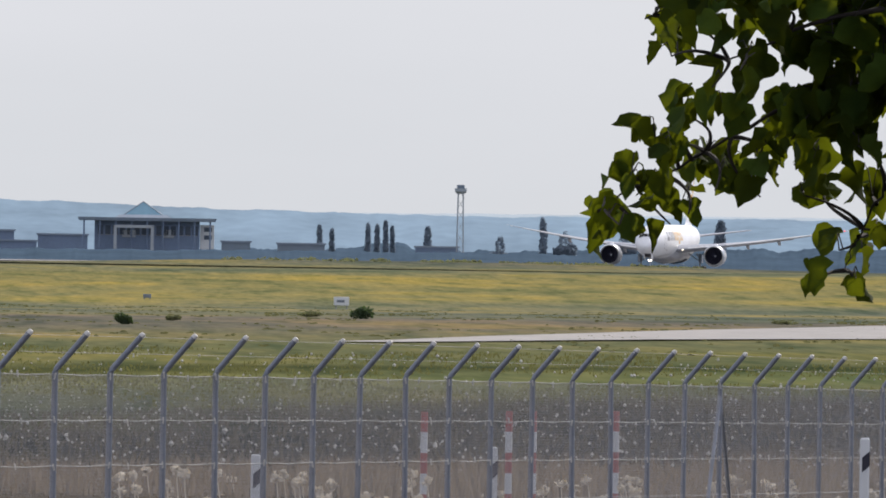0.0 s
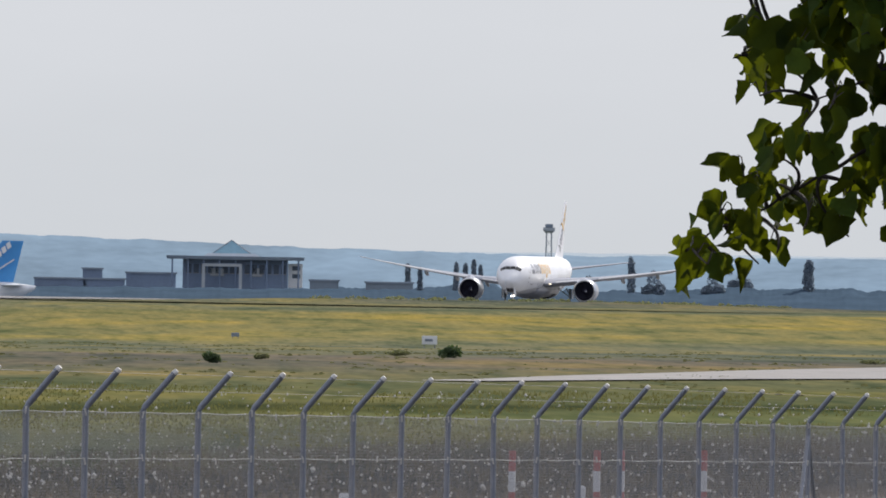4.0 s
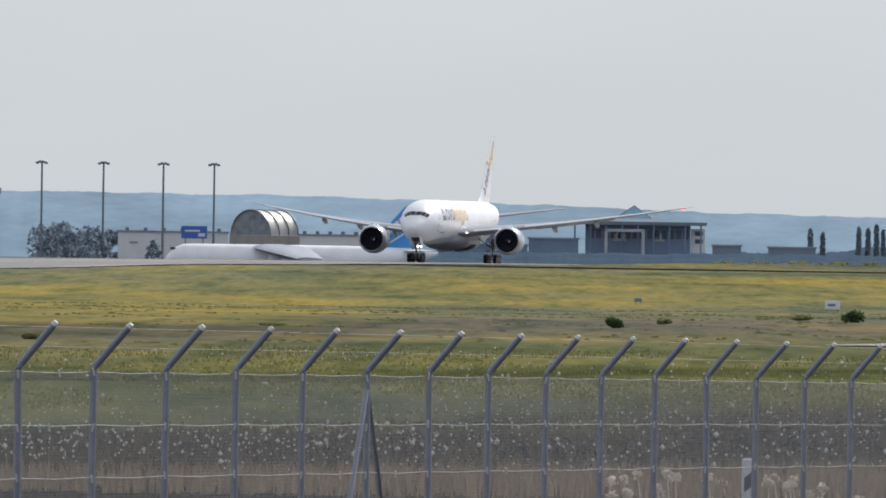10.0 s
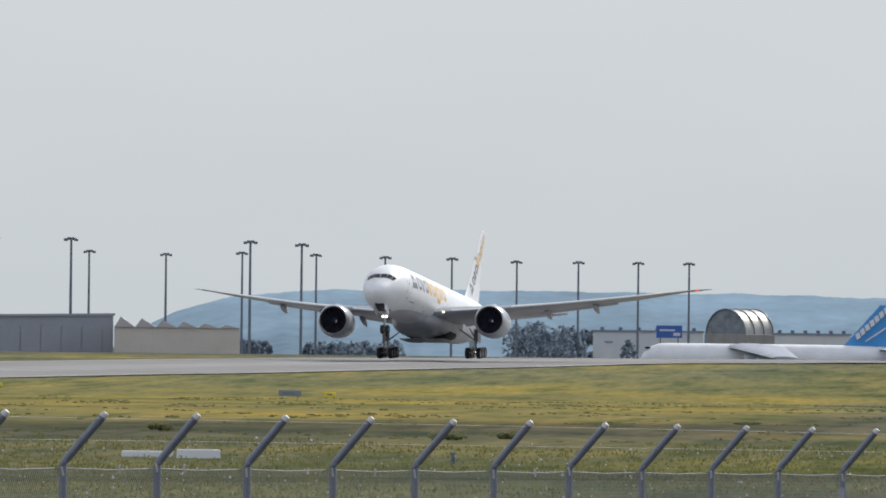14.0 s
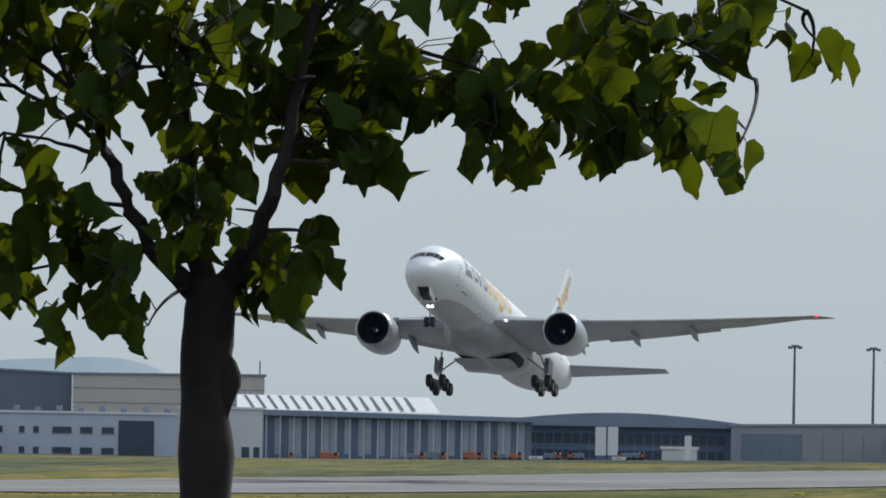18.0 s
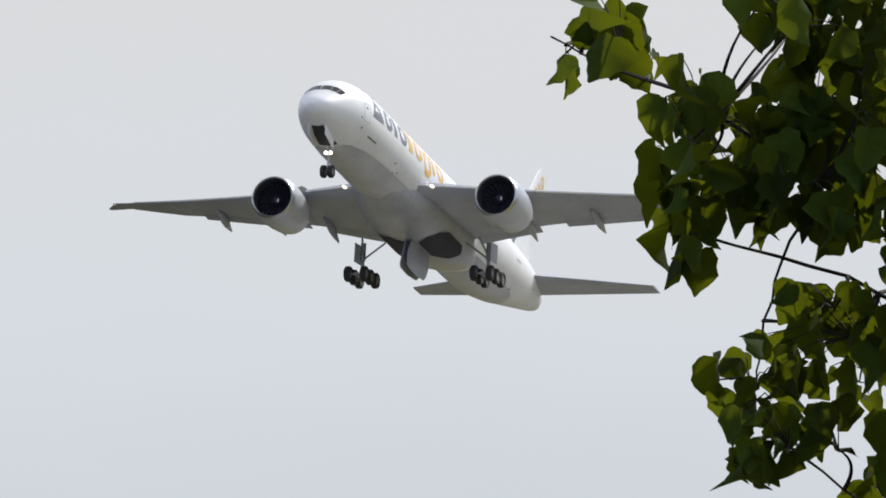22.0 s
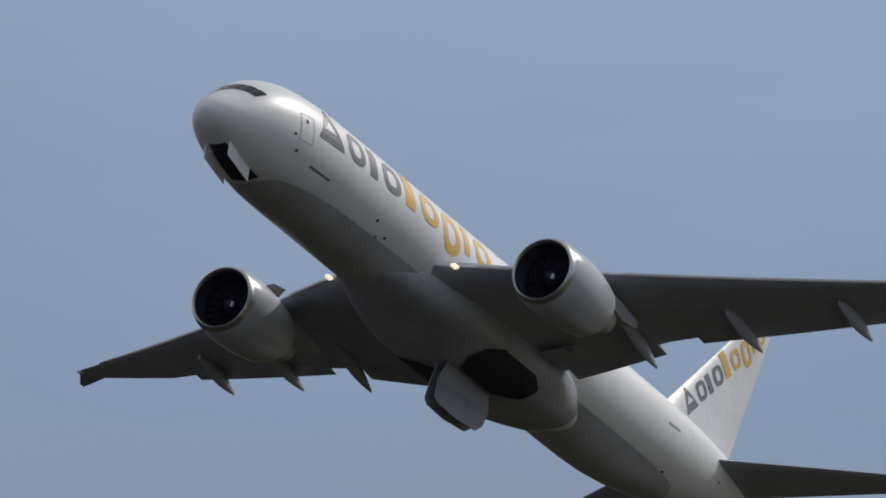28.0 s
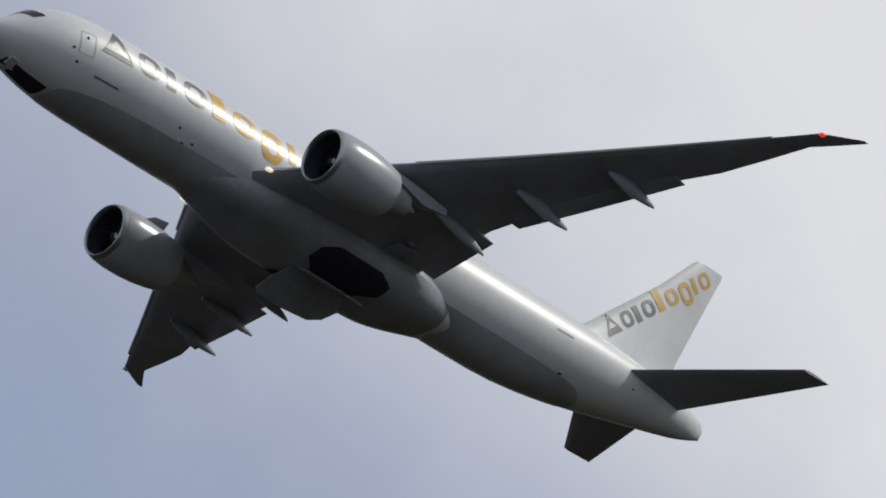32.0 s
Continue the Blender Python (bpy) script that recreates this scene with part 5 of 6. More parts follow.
# glazed hall with a sky-lit white roof
# Pale panes paint in the light seen through the glazed front.
M_SHEEN = mat("glimpse_pane", (0.42, 0.47, 0.52), 0.5, vary=0.12, size=2)
gl, hw, hh, k = block("glazed_hall", -2758, -2290, 46, TD, 26, "long glazed terminal hall with columns and a flat grey eave", "building", M_WALLD)
g = Geo().loft([[(-hw - 1, -2.5, hh), (hw + 8, -2.5, hh - 0.6), (hw + 8, 27, hh - 0.6), (-hw - 1, 27, hh)], [(-hw - 1, -2.5, hh + 1.1), (hw + 8, -2.5, hh + 0.2), (hw + 8, 27, hh + 0.2), (-hw - 1, 27, hh + 1.1)]])
part("eave", g, M_ROOF, gl, "flat grey eave")
for j in range(38):
    x = -hw + 0.6 + j * (2 * hw - 1.2) / 37
    if j % 2 == 0:
        part("column", Geo().tube([(x, -1.2, 0), (x, -1.2, hh - 0.01)], 0.16, 6), M_WALLW, gl, "white column")
    w = (2 * hw - 1.2) / 37 * 0.42
    part("window", Geo().box(x + 0.25, -0.08, 1.2 + (j * 7 % 3) * 0.3, x + 0.25 + 2 * w, 0.1, hh - 0.5, 0.03), M_SHEEN if j % 5 in (1, 3, 4) else M_WALLG if j % 3 else M_WALLD, gl, "pane painted pale for light seen through" if j % 5 in (1, 3, 4) else "blue-grey pane")
sx0, sx1 = (-2806 + 2524) * k, (-2466 + 2524) * k
roofm = Geo()
zt = z_of(10, TD) - z_of(46, TD)
roofm.add([(sx0, 0, hh + 1.1), (sx1 + 2.2, 0, hh + 0.9), (sx1, 12, hh + zt), (sx0, 12, hh + zt), (sx1 + 2.2, 24, hh + 0.9), (sx0, 24, hh + 1.1)], [(0, 1, 2, 3), (3, 2, 4, 5), (1, 4, 2), (0, 3, 5)])
sk = part("skylight_roof", roofm, M_ROOFW, gl, "white pitched roof with slanting skylights")
for j in range(20):
    x = sx0 + 1.2 + j * 2.2
    if x > sx1 - 3.4:
        break
    za, zb = 0.05, 0.95
    part("skylight", Geo().add([(x + 1.9, 12 * za - 0.05, hh + 1.1 + (zt - 1.1) * za + 0.05), (x + 2.5, 12 * za - 0.05, hh + 1.1 + (zt - 1.1) * za + 0.05), (x + 0.6, 12 * zb - 0.05, hh + 1.1 + (zt - 1.1) * zb + 0.05),
                                (x, 12 * zb - 0.05, hh + 1.1 + (zt - 1.1) * zb + 0.05)], [(0, 1, 2, 3)]), M_PANE, sk, "dark slanting skylight")
# curved-roof pier
pier, hw, hh, k = block("pier_building", -2300, -1930, 56, TD + 40, 24, "blue-grey pier building under a shallow curved roof", "building", M_WALLD)
g = Geo()
rows = []
for y in (-2.5, 27):
    top, low = [], []
    for j in range(21):
        f = j / 20
        z = hh + 0.3 + 1.9 * math.sin(math.pi * (0.08 + 0.9 * f)) - 0.3
        top.append((-hw - 2 + (2 * hw + 4) * f, y, z + 0.8))
        low.append((-hw - 2 + (2 * hw + 4) * f, y, min(z - 0.5, hh - 0.02)))
    rows.append(top + low[::-1])
g.loft(rows)
part("curved_roof", g, M_ROOF, pier, "shallow curved grey roof")
for j in range(22):
    x = -hw + 1 + j * (2 * hw - 2) / 22
    pane(pier, x, hh - 3.4, x + 1.5, hh - 1.4)
    pane(pier, x, hh - 6.2, x + 1.5, hh - 4.6)
for u0, u1 in ((-2170, -2151), (-2148, -2130)):
    b = thing("white_gate", facing((u0 + u1) / 2, TD - 25, base_z((u0 + u1) / 2, TD - 25)), "tall white gate tower in front of the pier", "gate", "white gates")
    hh2 = z_of(57, TD - 25) - base_z(-2150, TD - 25)
    part("body", Geo().box(-(u1 - u0) / 2 * k, 0, hh2 * 0.18, (u1 - u0) / 2 * k, 2.2, hh2, 0.08), M_ROOFW, b)
    part("foot", Geo().box(-(u1 - u0) / 2 * k + 0.15, 0.3, 0, (u1 - u0) / 2 * k - 0.15, 1.9, hh2 * 0.18 - 0.004, 0.05), M_WALLD, b, "dark foot")
b, hw, hh, k = block("white_shed", -2052, -1990, 94, TD - 15, 4, "low white shed by the apron", "shed", M_WALLW, M_ROOFW)
b2, hw, hh, k = block("white_shed", -2012, -2000, 70, TD - 22, 3, "narrow white tower block by the apron", "shed", M_ROOFW)
M_PALE = mat("pale_grey_sheet", (0.31, 0.33, 0.37), 0.7, vary=0.06, size=6)
M_TILE = mat("pale_pink_roof", (0.44, 0.42, 0.44), 0.7, vary=0.08, size=5)
ga, hw, hh, k = block("hangar", -1930, -1604, 52, TD + 30, 30, "long pale grey hangar with sliding doors", "hangar", M_PALE, M_PALE, v1=46)
for j in range(8):
    x = -hw + 2 + j * (2 * hw - 4) / 8
    part("door_leaf", Geo().box(x, -0.15, 0, x + (2 * hw - 4) / 8 - 0.25, 0.1, hh - 2.0, 0.03), M_WALLG if j < 3 else M_PALE, ga, "sliding door leaf")
wa, hw, hh, k = block("warehouse", -1602, -1380, 66, TD, 30, "pale beige warehouse with a pinkish saw-tooth roof", "warehouse", M_WALLB)
for j in range(6):
    x = -hw + j * (2 * hw) / 6
    w = 2 * hw / 6
    g = Geo().add([(x, -0.4, hh), (x + w, -0.4, hh), (x + w * 0.3, -0.4, hh + 2.0 - 0.27 * j), (x, 30.4, hh), (x + w, 30.4, hh), (x + w * 0.3, 30.4, hh + 2.0 - 0.27 * j)], [(0, 1, 2), (5, 4, 3), (0, 3, 4, 1), (1, 4, 5, 2), (2, 5, 3, 0)])
    part("roof_bay", g, M_TILE, wa, "pale saw-tooth bay")
# tall halls behind
t1, hw, hh, k = block("tall_hall", -3553, -3277, -44, 3500, 40, "tall pale blue sheet-clad hangar", "hangar", mat("pale_sheet", (0.42, 0.50, 0.60), 0.6, vary=0.05, size=8), M_ROOF, v1=-27)
for j in range(16):
    x = -hw + 2 * hw * (j + 1) / 17
    part("cladding_rib", Geo().box(x - 0.05, -0.08, 0, x + 0.05, 0.0, hh - 2.4), M_WALLG, t1)
t0, hw, hh, k = block("side_hall", -3618, -3555, -38, 3520, 30, "pale side bay of the tall hangar", "hangar", M_WALLW, M_ROOF)
t5, hw, hh, k = block("stair_tower", -3774, -3712, -52, 3560, 12, "grey stair tower behind the trees", "building", M_WALLG, M_ROOF)
t2, hw, hh, k = block("dark_hall", -3275, -3098, -27, 3490, 40, "dark slate-grey sheet-clad hall", "hangar", mat("slate_sheet", (0.16, 0.19, 0.24), 0.6, vary=0.06, size=8), M_ROOF, v1=-20)
t3, hw, hh, k = block("beige_hall", -3096, -2757, -20, 3480, 40, "beige panelled hall with a dark roof edge", "hangar", M_WALLB, M_ROOF, v1=-22)
for j in range(3):
    part("panel_joint", Geo().box(-hw, -0.06, hh - 3 - 3 * j, hw, 0.0, hh - 2.85 - 3 * j), M_WALLG, t3)
for j in range(5):
    part("louvre", Geo().box(hw - 7 + j * 1.1, -0.15, hh - 5.5, hw - 6.4 + j * 1.1, 0.0, hh - 3), M_WALLW, t3)
part("mast", Geo().tube([(hw - 1, 2, hh), (hw - 1, 2, hh + 3.2)], 0.15, 6), M_LAMP, t3)
of, hw, hh, k = block("office", -3269, -2912, 49, 3300, 14, "white two-storey office block with square windows", "building", mat("office_render", (0.50, 0.56, 0.64), 0.7, vary=0.05, size=5), M_ROOFW)
for row in (2.6, 6.6):
    for x0, w in ((16, 10), (40, 10), (79, 10), (104, 10), (138, 34), (187, 22), (225, 22)):
        pane(of, -hw + x0 * k, hh - row - 1.2, -hw + (x0 + w) * k, hh - row)
part("glass_bay", Geo().box(-hw + 255 * k, -0.2, 0, -hw + 318 * k, 0.4, hh - 1.2, 0.05), M_PANE, of, "dark glazed bay")
for j in range(9):
    x = -hw + 30 * k + j * 4.2
    part("roof_unit", Geo().box(x, 3, hh + 0.45, x + 1.2, 4.4, hh + 1.2 + 0.3 * (j % 2), 0.1), M_WALLG, of)
an, hw, hh, k = block("annex_house", -2908, -2760, 37, 3240, 6, "white annex with dark doors beside the glazed hall", "building", M_WALLW, M_ROOFW)
for u0, u1, name in ((-2796, -2782, "door"), (-2775, -2764, "door"), (-2880, -2868, "window"), (-2850, -2838, "window")):
    pane(an, (u0 + 2834) * k, 0.1 if name == "door" else 4.4, (u1 + 2834) * k, 3.3 if name == "door" else 6.0, None, name)
for j, (u, v, w, slim) in enumerate(((-3570, 36, 26, True), (-3500, 36, 24, True), (-3467, 40, 20, True), (-3432, 33, 24, True), (-3367, 38, 20, True), (-3300, 44, 16, True), (-3540, 64, 60, False), (-3480, 66, 56, False),
                                     (-3410, 64, 60, False), (-3345, 62, 60, False), (-3626, -25, 110, False), (-3701, -50, 150, False), (-3841, -30, 110, False), (-3941, -70, 140, False), (-4010, -12, 100, False), (-3600, 40, 70, False))):
    far_tree(u, 3180 + 6 * j, v, w, "slim dark poplar before the halls" if slim else "broad green tree before the halls", slim, 70 + j, M_TREEMID)
cz = base_z(-3780, 3150)
cn = thing("canopy", facing(-3780, 3150, cz), "flat white-edged canopy on slim posts under trees", "canopy")
ch = z_of(62, 3150) - cz
part("roof", Geo().box(-9.4, 0, ch - 0.4, 9.4, 5, ch, 0.05), M_ROOFW, cn, "flat white roof edge")
for x in (-8.8, -4.4, 0, 4.4, 8.8):
    part("post", Geo().tube([(x, 0.5, -0.2), (x, 0.5, ch - 0.4)], 0.1, 6), M_LAMP, cn)
part("rear_wall", Geo().box(-9.2, 4.6, -0.2, 9.2, 4.9, ch - 0.42), M_WALLD, cn, "dark rear wall")


# ---- service vehicles in front of the terminal ----
def truck(u, d, length, label, body, turn=0):
    length *= 0.72
    th = thing("service_truck", facing(u, d, base_z(u, d), turn), label, "truck", "apron vehicles")
    part("body", Geo().box(-length / 2, -1.1, 0.7, length * 0.15, 1.1, 1.7 if length < 3.4 else 2.1, 0.12), body, th)
    cab = part("cab", Geo().box(length * 0.18, -1.05, 0.6, length / 2, 1.05, 1.9, 0.2), M_ORANGE, th, "orange cab")
    part("windscreen", Geo().box(length * 0.24, -1.07, 1.4, length * 0.44, 1.07, 2.0, 0.05), M_GLASS, cab)
    part("chassis", Geo().box(-length / 2 + 0.2, -0.9, 0.4, length / 2 - 0.2, 0.9, 0.68, 0.05), M_DARK, th)
    for x in (-length * 0.33, length * 0.33):
        for y in (-1.05, 1.05):
            part("wheel", Geo().lathe([(-0.16, 0.2), (-0.17, 0.45), (0, 0.5), (0.17, 0.45), (0.16, 0.2)], 14, (0, 0, 0), True, True), M_TYRE, th, smooth=True, at=pose(x, y, 0.5, 0, 0, 90))
    return th


for u, ln, o in ((-2640, 5.0, 1), (-2488, 4.5, 0), (-2452, 5, 0), (-2387, 5.2, 1), (-2338, 3.6, 0), (-2312, 3.6, 1), (-2246, 4.2, 0), (-2204, 4.4, 0), (-2118, 4, 0), (-2096, 3.4, 0), (-2700, 3.4, 0)):
    truck(u, TD - 45 + random.uniform(-8, 8), ln, "orange and grey apron service truck" if o else "grey apron service truck with an orange cab", M_ORANGE if o else M_WALLG, random.choice((0, 180, 8)))

# ---- signs, boxes and bushes in the meadow ----
def drop_d(v):
    """Distance at which level meadow shows v below the reference line."""
    d = 29940 * 5.3 / (v - 50)
    for _ in range(8):
        d = 29940 * (5.4 - curve(PROFILE, d)) / (v - 50)
    return d


def sign(u, v, w, h, label, material):
    d = drop_d(v)
    s = thing("airfield_sign", facing(u, d, base_z(u, d)), label, "sign", "airfield signs")
    w, h = w * d / MIL, h * d / MIL
    part("panel", Geo().box(-w / 2, -0.12, h * 0.3, w / 2, 0.12, h, 0.03), material, s)
    part("text_bar", Geo().box(-w * 0.3, -0.135, h * 0.55, w * 0.2, -0.123, h * 0.75), M_LAMP, s)
    for x in (-w * 0.35, w * 0.35):
        part("leg", Geo().tube([(x, 0, -0.1), (x, 0, h * 0.35)], 0.04, 6), M_STEEL, s)


sign(511, 149, 27, 22, "weathered white equipment box sign in the meadow", M_WALLW)
sign(-1219, 147, 20, 12, "small yellow airfield sign in the grass", M_SIGNY)
sign(-1290, 148, 40, 15, "pale grey airfield sign seen from behind", M_WALLG)
sign(-1810, 140, 24, 9, "small yellow airfield sign in the grass", M_SIGNY)
sign(-2275, 122, 24, 8, "small white marker board by the taxiway", M_ROOFW)
sign(-2128, 122, 24, 8, "small white marker board by the taxiway", M_ROOFW)
sign(-1000, 300, 8, 22, "small dark marker stake in the grass", M_LAMP)
sign(167, 141, 14, 10, "small pale box in the far grass", M_WALLG)
M_SCRUB = thin(mat("pale_scrub", (0.17, 0.18, 0.09), 0.8, vary=0.2, size=0.5, island=0.25), (0.22, 0.24, 0.10), 0.4)
for j, (u, v, w, h) in enumerate(((544, 206, 40, 22), (126, 222, 30, 20), (215, 214, 24, 16), (450, 204, 52, 18), (-1520, 250, 40, 24), (-1010, 262, 60, 24), (-900, 258, 44, 20), (1300, 205, 44, 12), (-480, 226, 50, 10))):
    d = drop_d(v)
    k = d / MIL
    h *= 1 if j < 2 else 0.6
    bs = thing("bush", facing(u, d, base_z(u, d)), "low dark green bush in the meadow" if j < 2 else "low pale grey-green bush in the meadow", "bush", "meadow bushes")
    part("stem", Geo().tube([(0, 0, -0.1), (0.03, 0, h * k * 0.5)], [0.05, 0.02], 6), M_BARK, bs)
    g = Geo()
    for q in range(4):
        blob(g, (random.uniform(-0.3, 0.3) * w * k, random.uniform(-0.2, 0.2), h * k * random.uniform(0.35, 0.6)), (w * k * 0.36, w * k * 0.3, h * k * 0.44), 150, 0.07 * h * k + 0.03, seed=900 + j * 5 + q)
    part("foliage", g, M_BUSH if j < 2 else M_SCRUB, bs)


# ---- the two young lime trees near the stand ----
# low bushes on the bank beside the runway
scrub = Geo()
rnd = random.Random(31)
for _ in range(70):
    y = rnd.uniform(2330, 3150)
    p = Vector((on_line(y), y, 0)) + across * rnd.uniform(46, 66)
    w = rnd.uniform(0.9, 2.6)
    blob(scrub, (p.x, p.y, ground_z(p.x, p.y) + 0.62), (w, w, rnd.uniform(0.18, 0.5)), 60, 0.24, seed=rnd.randrange(9999))
tagged(part("bank_scrub", scrub, M_SCRUB), "low grey-green bushes along the grass bank", "bushes", kind="stuff")

TREE_D = 30.0
TK = TREE_D / MIL


def lime_leaf(seed):
    """A heart-shaped toothed, crumpled leaf hanging from its stalk at the origin: verts and faces, about 9 cm."""
    rnd = random.Random(seed)
    outline = [(0.014, 0.004), (0.030, 0.005), (0.043, -0.001), (0.0495, -0.017), (0.0505, -0.034), (0.047, -0.050), (0.040, -0.064), (0.030, -0.076), (0.017, -0.086), (0.003, -0.099)]
    curl, fold, skew, wave = rnd.uniform(-1.6, 3.6), rnd.uniform(0.05, 1.15), rnd.uniform(-0.005, 0.005), rnd.uniform(0, 6)
    slim = rnd.uniform(0.8, 1.05)

    def put(x, z, side):
        x = x * side * slim * (1 - 0.18 * fold)
        y = fold * abs(x) * 0.95 - curl * 3.2 * (z + 0.03) ** 2 + 0.011 * math.sin(80 * z + wave + side) * abs(x) / 0.04 + rnd.uniform(-0.002, 0.002)
        return (x + skew * z * 10, y, z)
    verts = [put(0.0, z, 1) for z in (-0.002, -0.028, -0.055, -0.078, -0.1)]
    faces = []
    for side in (1, -1):
        n = len(verts)
        edge = []
        for k, (x, z) in enumerate(outline):
            tooth = 1.0 + (0.065 if k % 2 else -0.065) + rnd.uniform(-0.10, 0.07)
            edge.append(put(x * tooth, z, side))
        verts += edge
        e = list(range(n, n + len(edge)))
        f = [(0, e[0], e[1]), (0, e[1], e[2]), (0, e[2], e[3]), (0, e[3], 1), (1, e[3], e[4]), (1, e[4], e[5]), (1, e[5], 2), (2, e[5], e[6]), (2, e[6], e[7]), (2, e[7], 3), (3, e[7], e[8]), (3, e[8], 4), (4, e[8], e[9])]
        faces += f if side > 0 else [tuple(reversed(q)) for q in f]
    return verts, faces


LEAVES = [lime_leaf(k) for k in range(14)]
leaf_meshes = []
for lv, lf in LEAVES:
    me = bpy.data.meshes.new("leaf")
    me.from_pydata(lv, [], lf)
    me.materials.append(M_LEAF)
    me.polygons.foreach_set("use_smooth", [True] * len(me.polygons))
    leaf_meshes.append(me)


def lime_tree(u0, limbs, clumps, seed, label, single, leaf=1.0):
    """limbs: rows of (u, v, radius in mm); clumps: (layers of leaves, leafy sprays (u, v, half width, half height)) in mm about the stand's view."""
    rnd = random.Random(seed)
    foot = bearing(u0, TREE_D)
    z0 = ground_z(foot.x, foot.y)
    th = thing("lime_tree", facing(u0, TREE_D, z0), label, "tree", "lime trees")

    def local(u, v, y=0.0):
        return Vector(((u - u0) * TK, y, z_of(v, TREE_D) - z0))
    anchors = []
    for k, row in enumerate(limbs):
        g = Geo()
        depth = 0.0 if k < 2 else rnd.uniform(-0.25, 0.25)
        pts, rad = [], []
        for i in range(len(row) - 1):
            for s in range(4):
                f = s / 4
                a, b = row[i], row[i + 1]
                wob = 5 if k else 2
                dy = depth * min(1, (i + f) / 2)
                pts.append(local(a[0] + (b[0] - a[0]) * f + rnd.uniform(-wob, wob), a[1] + (b[1] - a[1]) * f, dy))
                rad.append((a[2] + (b[2] - a[2]) * f) * (0.001 if k == 0 else 0.00074) * rnd.uniform(0.94, 1.08))
                if k > 0:
                    anchors.append((a[0] + (b[0] - a[0]) * f, a[1] + (b[1] - a[1]) * f, dy))
        pts.append(local(row[-1][0], row[-1][1], depth))
        rad.append(row[-1][2] * 0.001)
        anchors.append((row[-1][0], row[-1][1], depth))
        g.tube(pts, rad, 12 if k == 0 else 8)
        part("trunk" if k == 0 else "limb", g, M_BARK, th, smooth=True)
    crown = Geo()
    kept = 0
    for layers, (cu, cv, ru, rv) in [(n, c) for n, some in clumps for c in some]:
        area = math.pi * ru * rv
        spray = []
        for _ in range(max(1, min(5, int(area / 9000 + 0.5)))):
            u, v = cu + rnd.uniform(-0.75, 0.75) * ru, cv + rnd.uniform(-0.6, 0.4) * rv
            a = min(anchors, key=lambda p: (p[0] - u) ** 2 + (p[1] - v) ** 2 + rnd.uniform(0, 4000))
            y1 = a[2] + rnd.uniform(-0.4, 0.4)
            p0, p3 = local(a[0], a[1], a[2]), local(u, v, y1)
            mid = p0.lerp(p3, 0.5) + Vector((rnd.uniform(-0.05, 0.05), 0, 0.06 * (p3 - p0).length))
            path = [(p0 * (1 - f) ** 2 + mid * 2 * f * (1 - f) + p3 * f * f) for f in (0, 0.12, 0.25, 0.38, 0.5, 0.62, 0.75, 0.88, 1.0)]
            g = Geo()
            g.tube(path, [0.0046 - 0.003 * s / 8 for s in range(9)], 5, cap=False)
            spray.append((g, path))
        want, tries = max(2, int(layers * area / 2750 / leaf ** 2 + 0.5)), 0
        while want > 0 and tries < 900:
            tries += 1
            ang, r = rnd.uniform(0, 6.283), math.sqrt(rnd.random())
            u, v = cu + ru * r * math.cos(ang), cv + rv * r * math.sin(ang)
            if noise.noise(Vector((u / 62, v / 52, seed))) > 0.25:
                continue
            want -= 1
            size = leaf * rnd.choice((0.48, 0.58, 0.68, 0.75, 0.83, 0.92)) * rnd.uniform(0.92, 1.08)
            head = local(u, v - 46 * size)
            g, path = min(spray, key=lambda q: min((w - head).length for w in q[1][3:]) + rnd.uniform(0, 0.05))
            q = min(path[3:], key=lambda w: (Vector((w.x, 0, w.z)) - Vector((head.x, 0, head.z))).length)
            head.y = q.y + rnd.uniform(-0.16, 0.16)
            bend = q.lerp(head, 0.55) + Vector((0, 0, 0.008 + 0.05 * (head - q).length))
            if (head - q).length < 0.2:
                g.tube([q, bend, head], [0.0016, 0.0013, 0.001], 3, cap=False)
            m = Matrix.LocRotScale(head, Euler((rnd.gauss(0, 0.45), rnd.gauss(0, 0.42), rnd.uniform(0, 6.283))), (size * rnd.uniform(0.85, 1.15), size, size))
            kind = rnd.randrange(len(LEAVES))
            if kept < 300 and single(u, v):
                kept += 1
                ob = new("leaf", leaf_meshes[kind])
                ob.parent, ob.matrix_basis = th, m
            else:
                lv, lf = LEAVES[kind]
                crown.add([m @ Vector(w) for w in lv], lf)
        for g, path in spray:
            part("twig", g, M_BARK, th)
    foliage = tagged(part("foliage", crown, M_LEAF, th), kind="stuff")
    foliage.data.polygons.foreach_set("use_smooth", [True] * len(foliage.data.polygons))
    return th


# the tree that the view sweeps across: its leafy sprays, from the hanging lower edge upwards
LOW_SPRAYS = [(-3771, -602, 20, 33), (-3689, -499, 55, 73), (-3589, -501, 40, 53), (-3544, -272, 75, 63), (-3453, -244, 75, 98), (-3521, -123, 15, 43), (-3324, -297, 110, 98),
    (-3342, -176, 25, 33), (-3212, -169, 55, 83), (-3129, -71, 25, 43), (-3042, -173, 65, 78), (-2980, -94, 22, 40), (-3124, -271, 80, 68), (-2879, -307, 100, 108),
    (-2772, -179, 55, 73), (-2674, -271, 22, 18), (-2658, -482, 120, 118), (-2571, -403, 35, 53), (-3379, -486, 110, 93), (-3320, -451, 62, 80), (-3480, -411, 47, 60)]
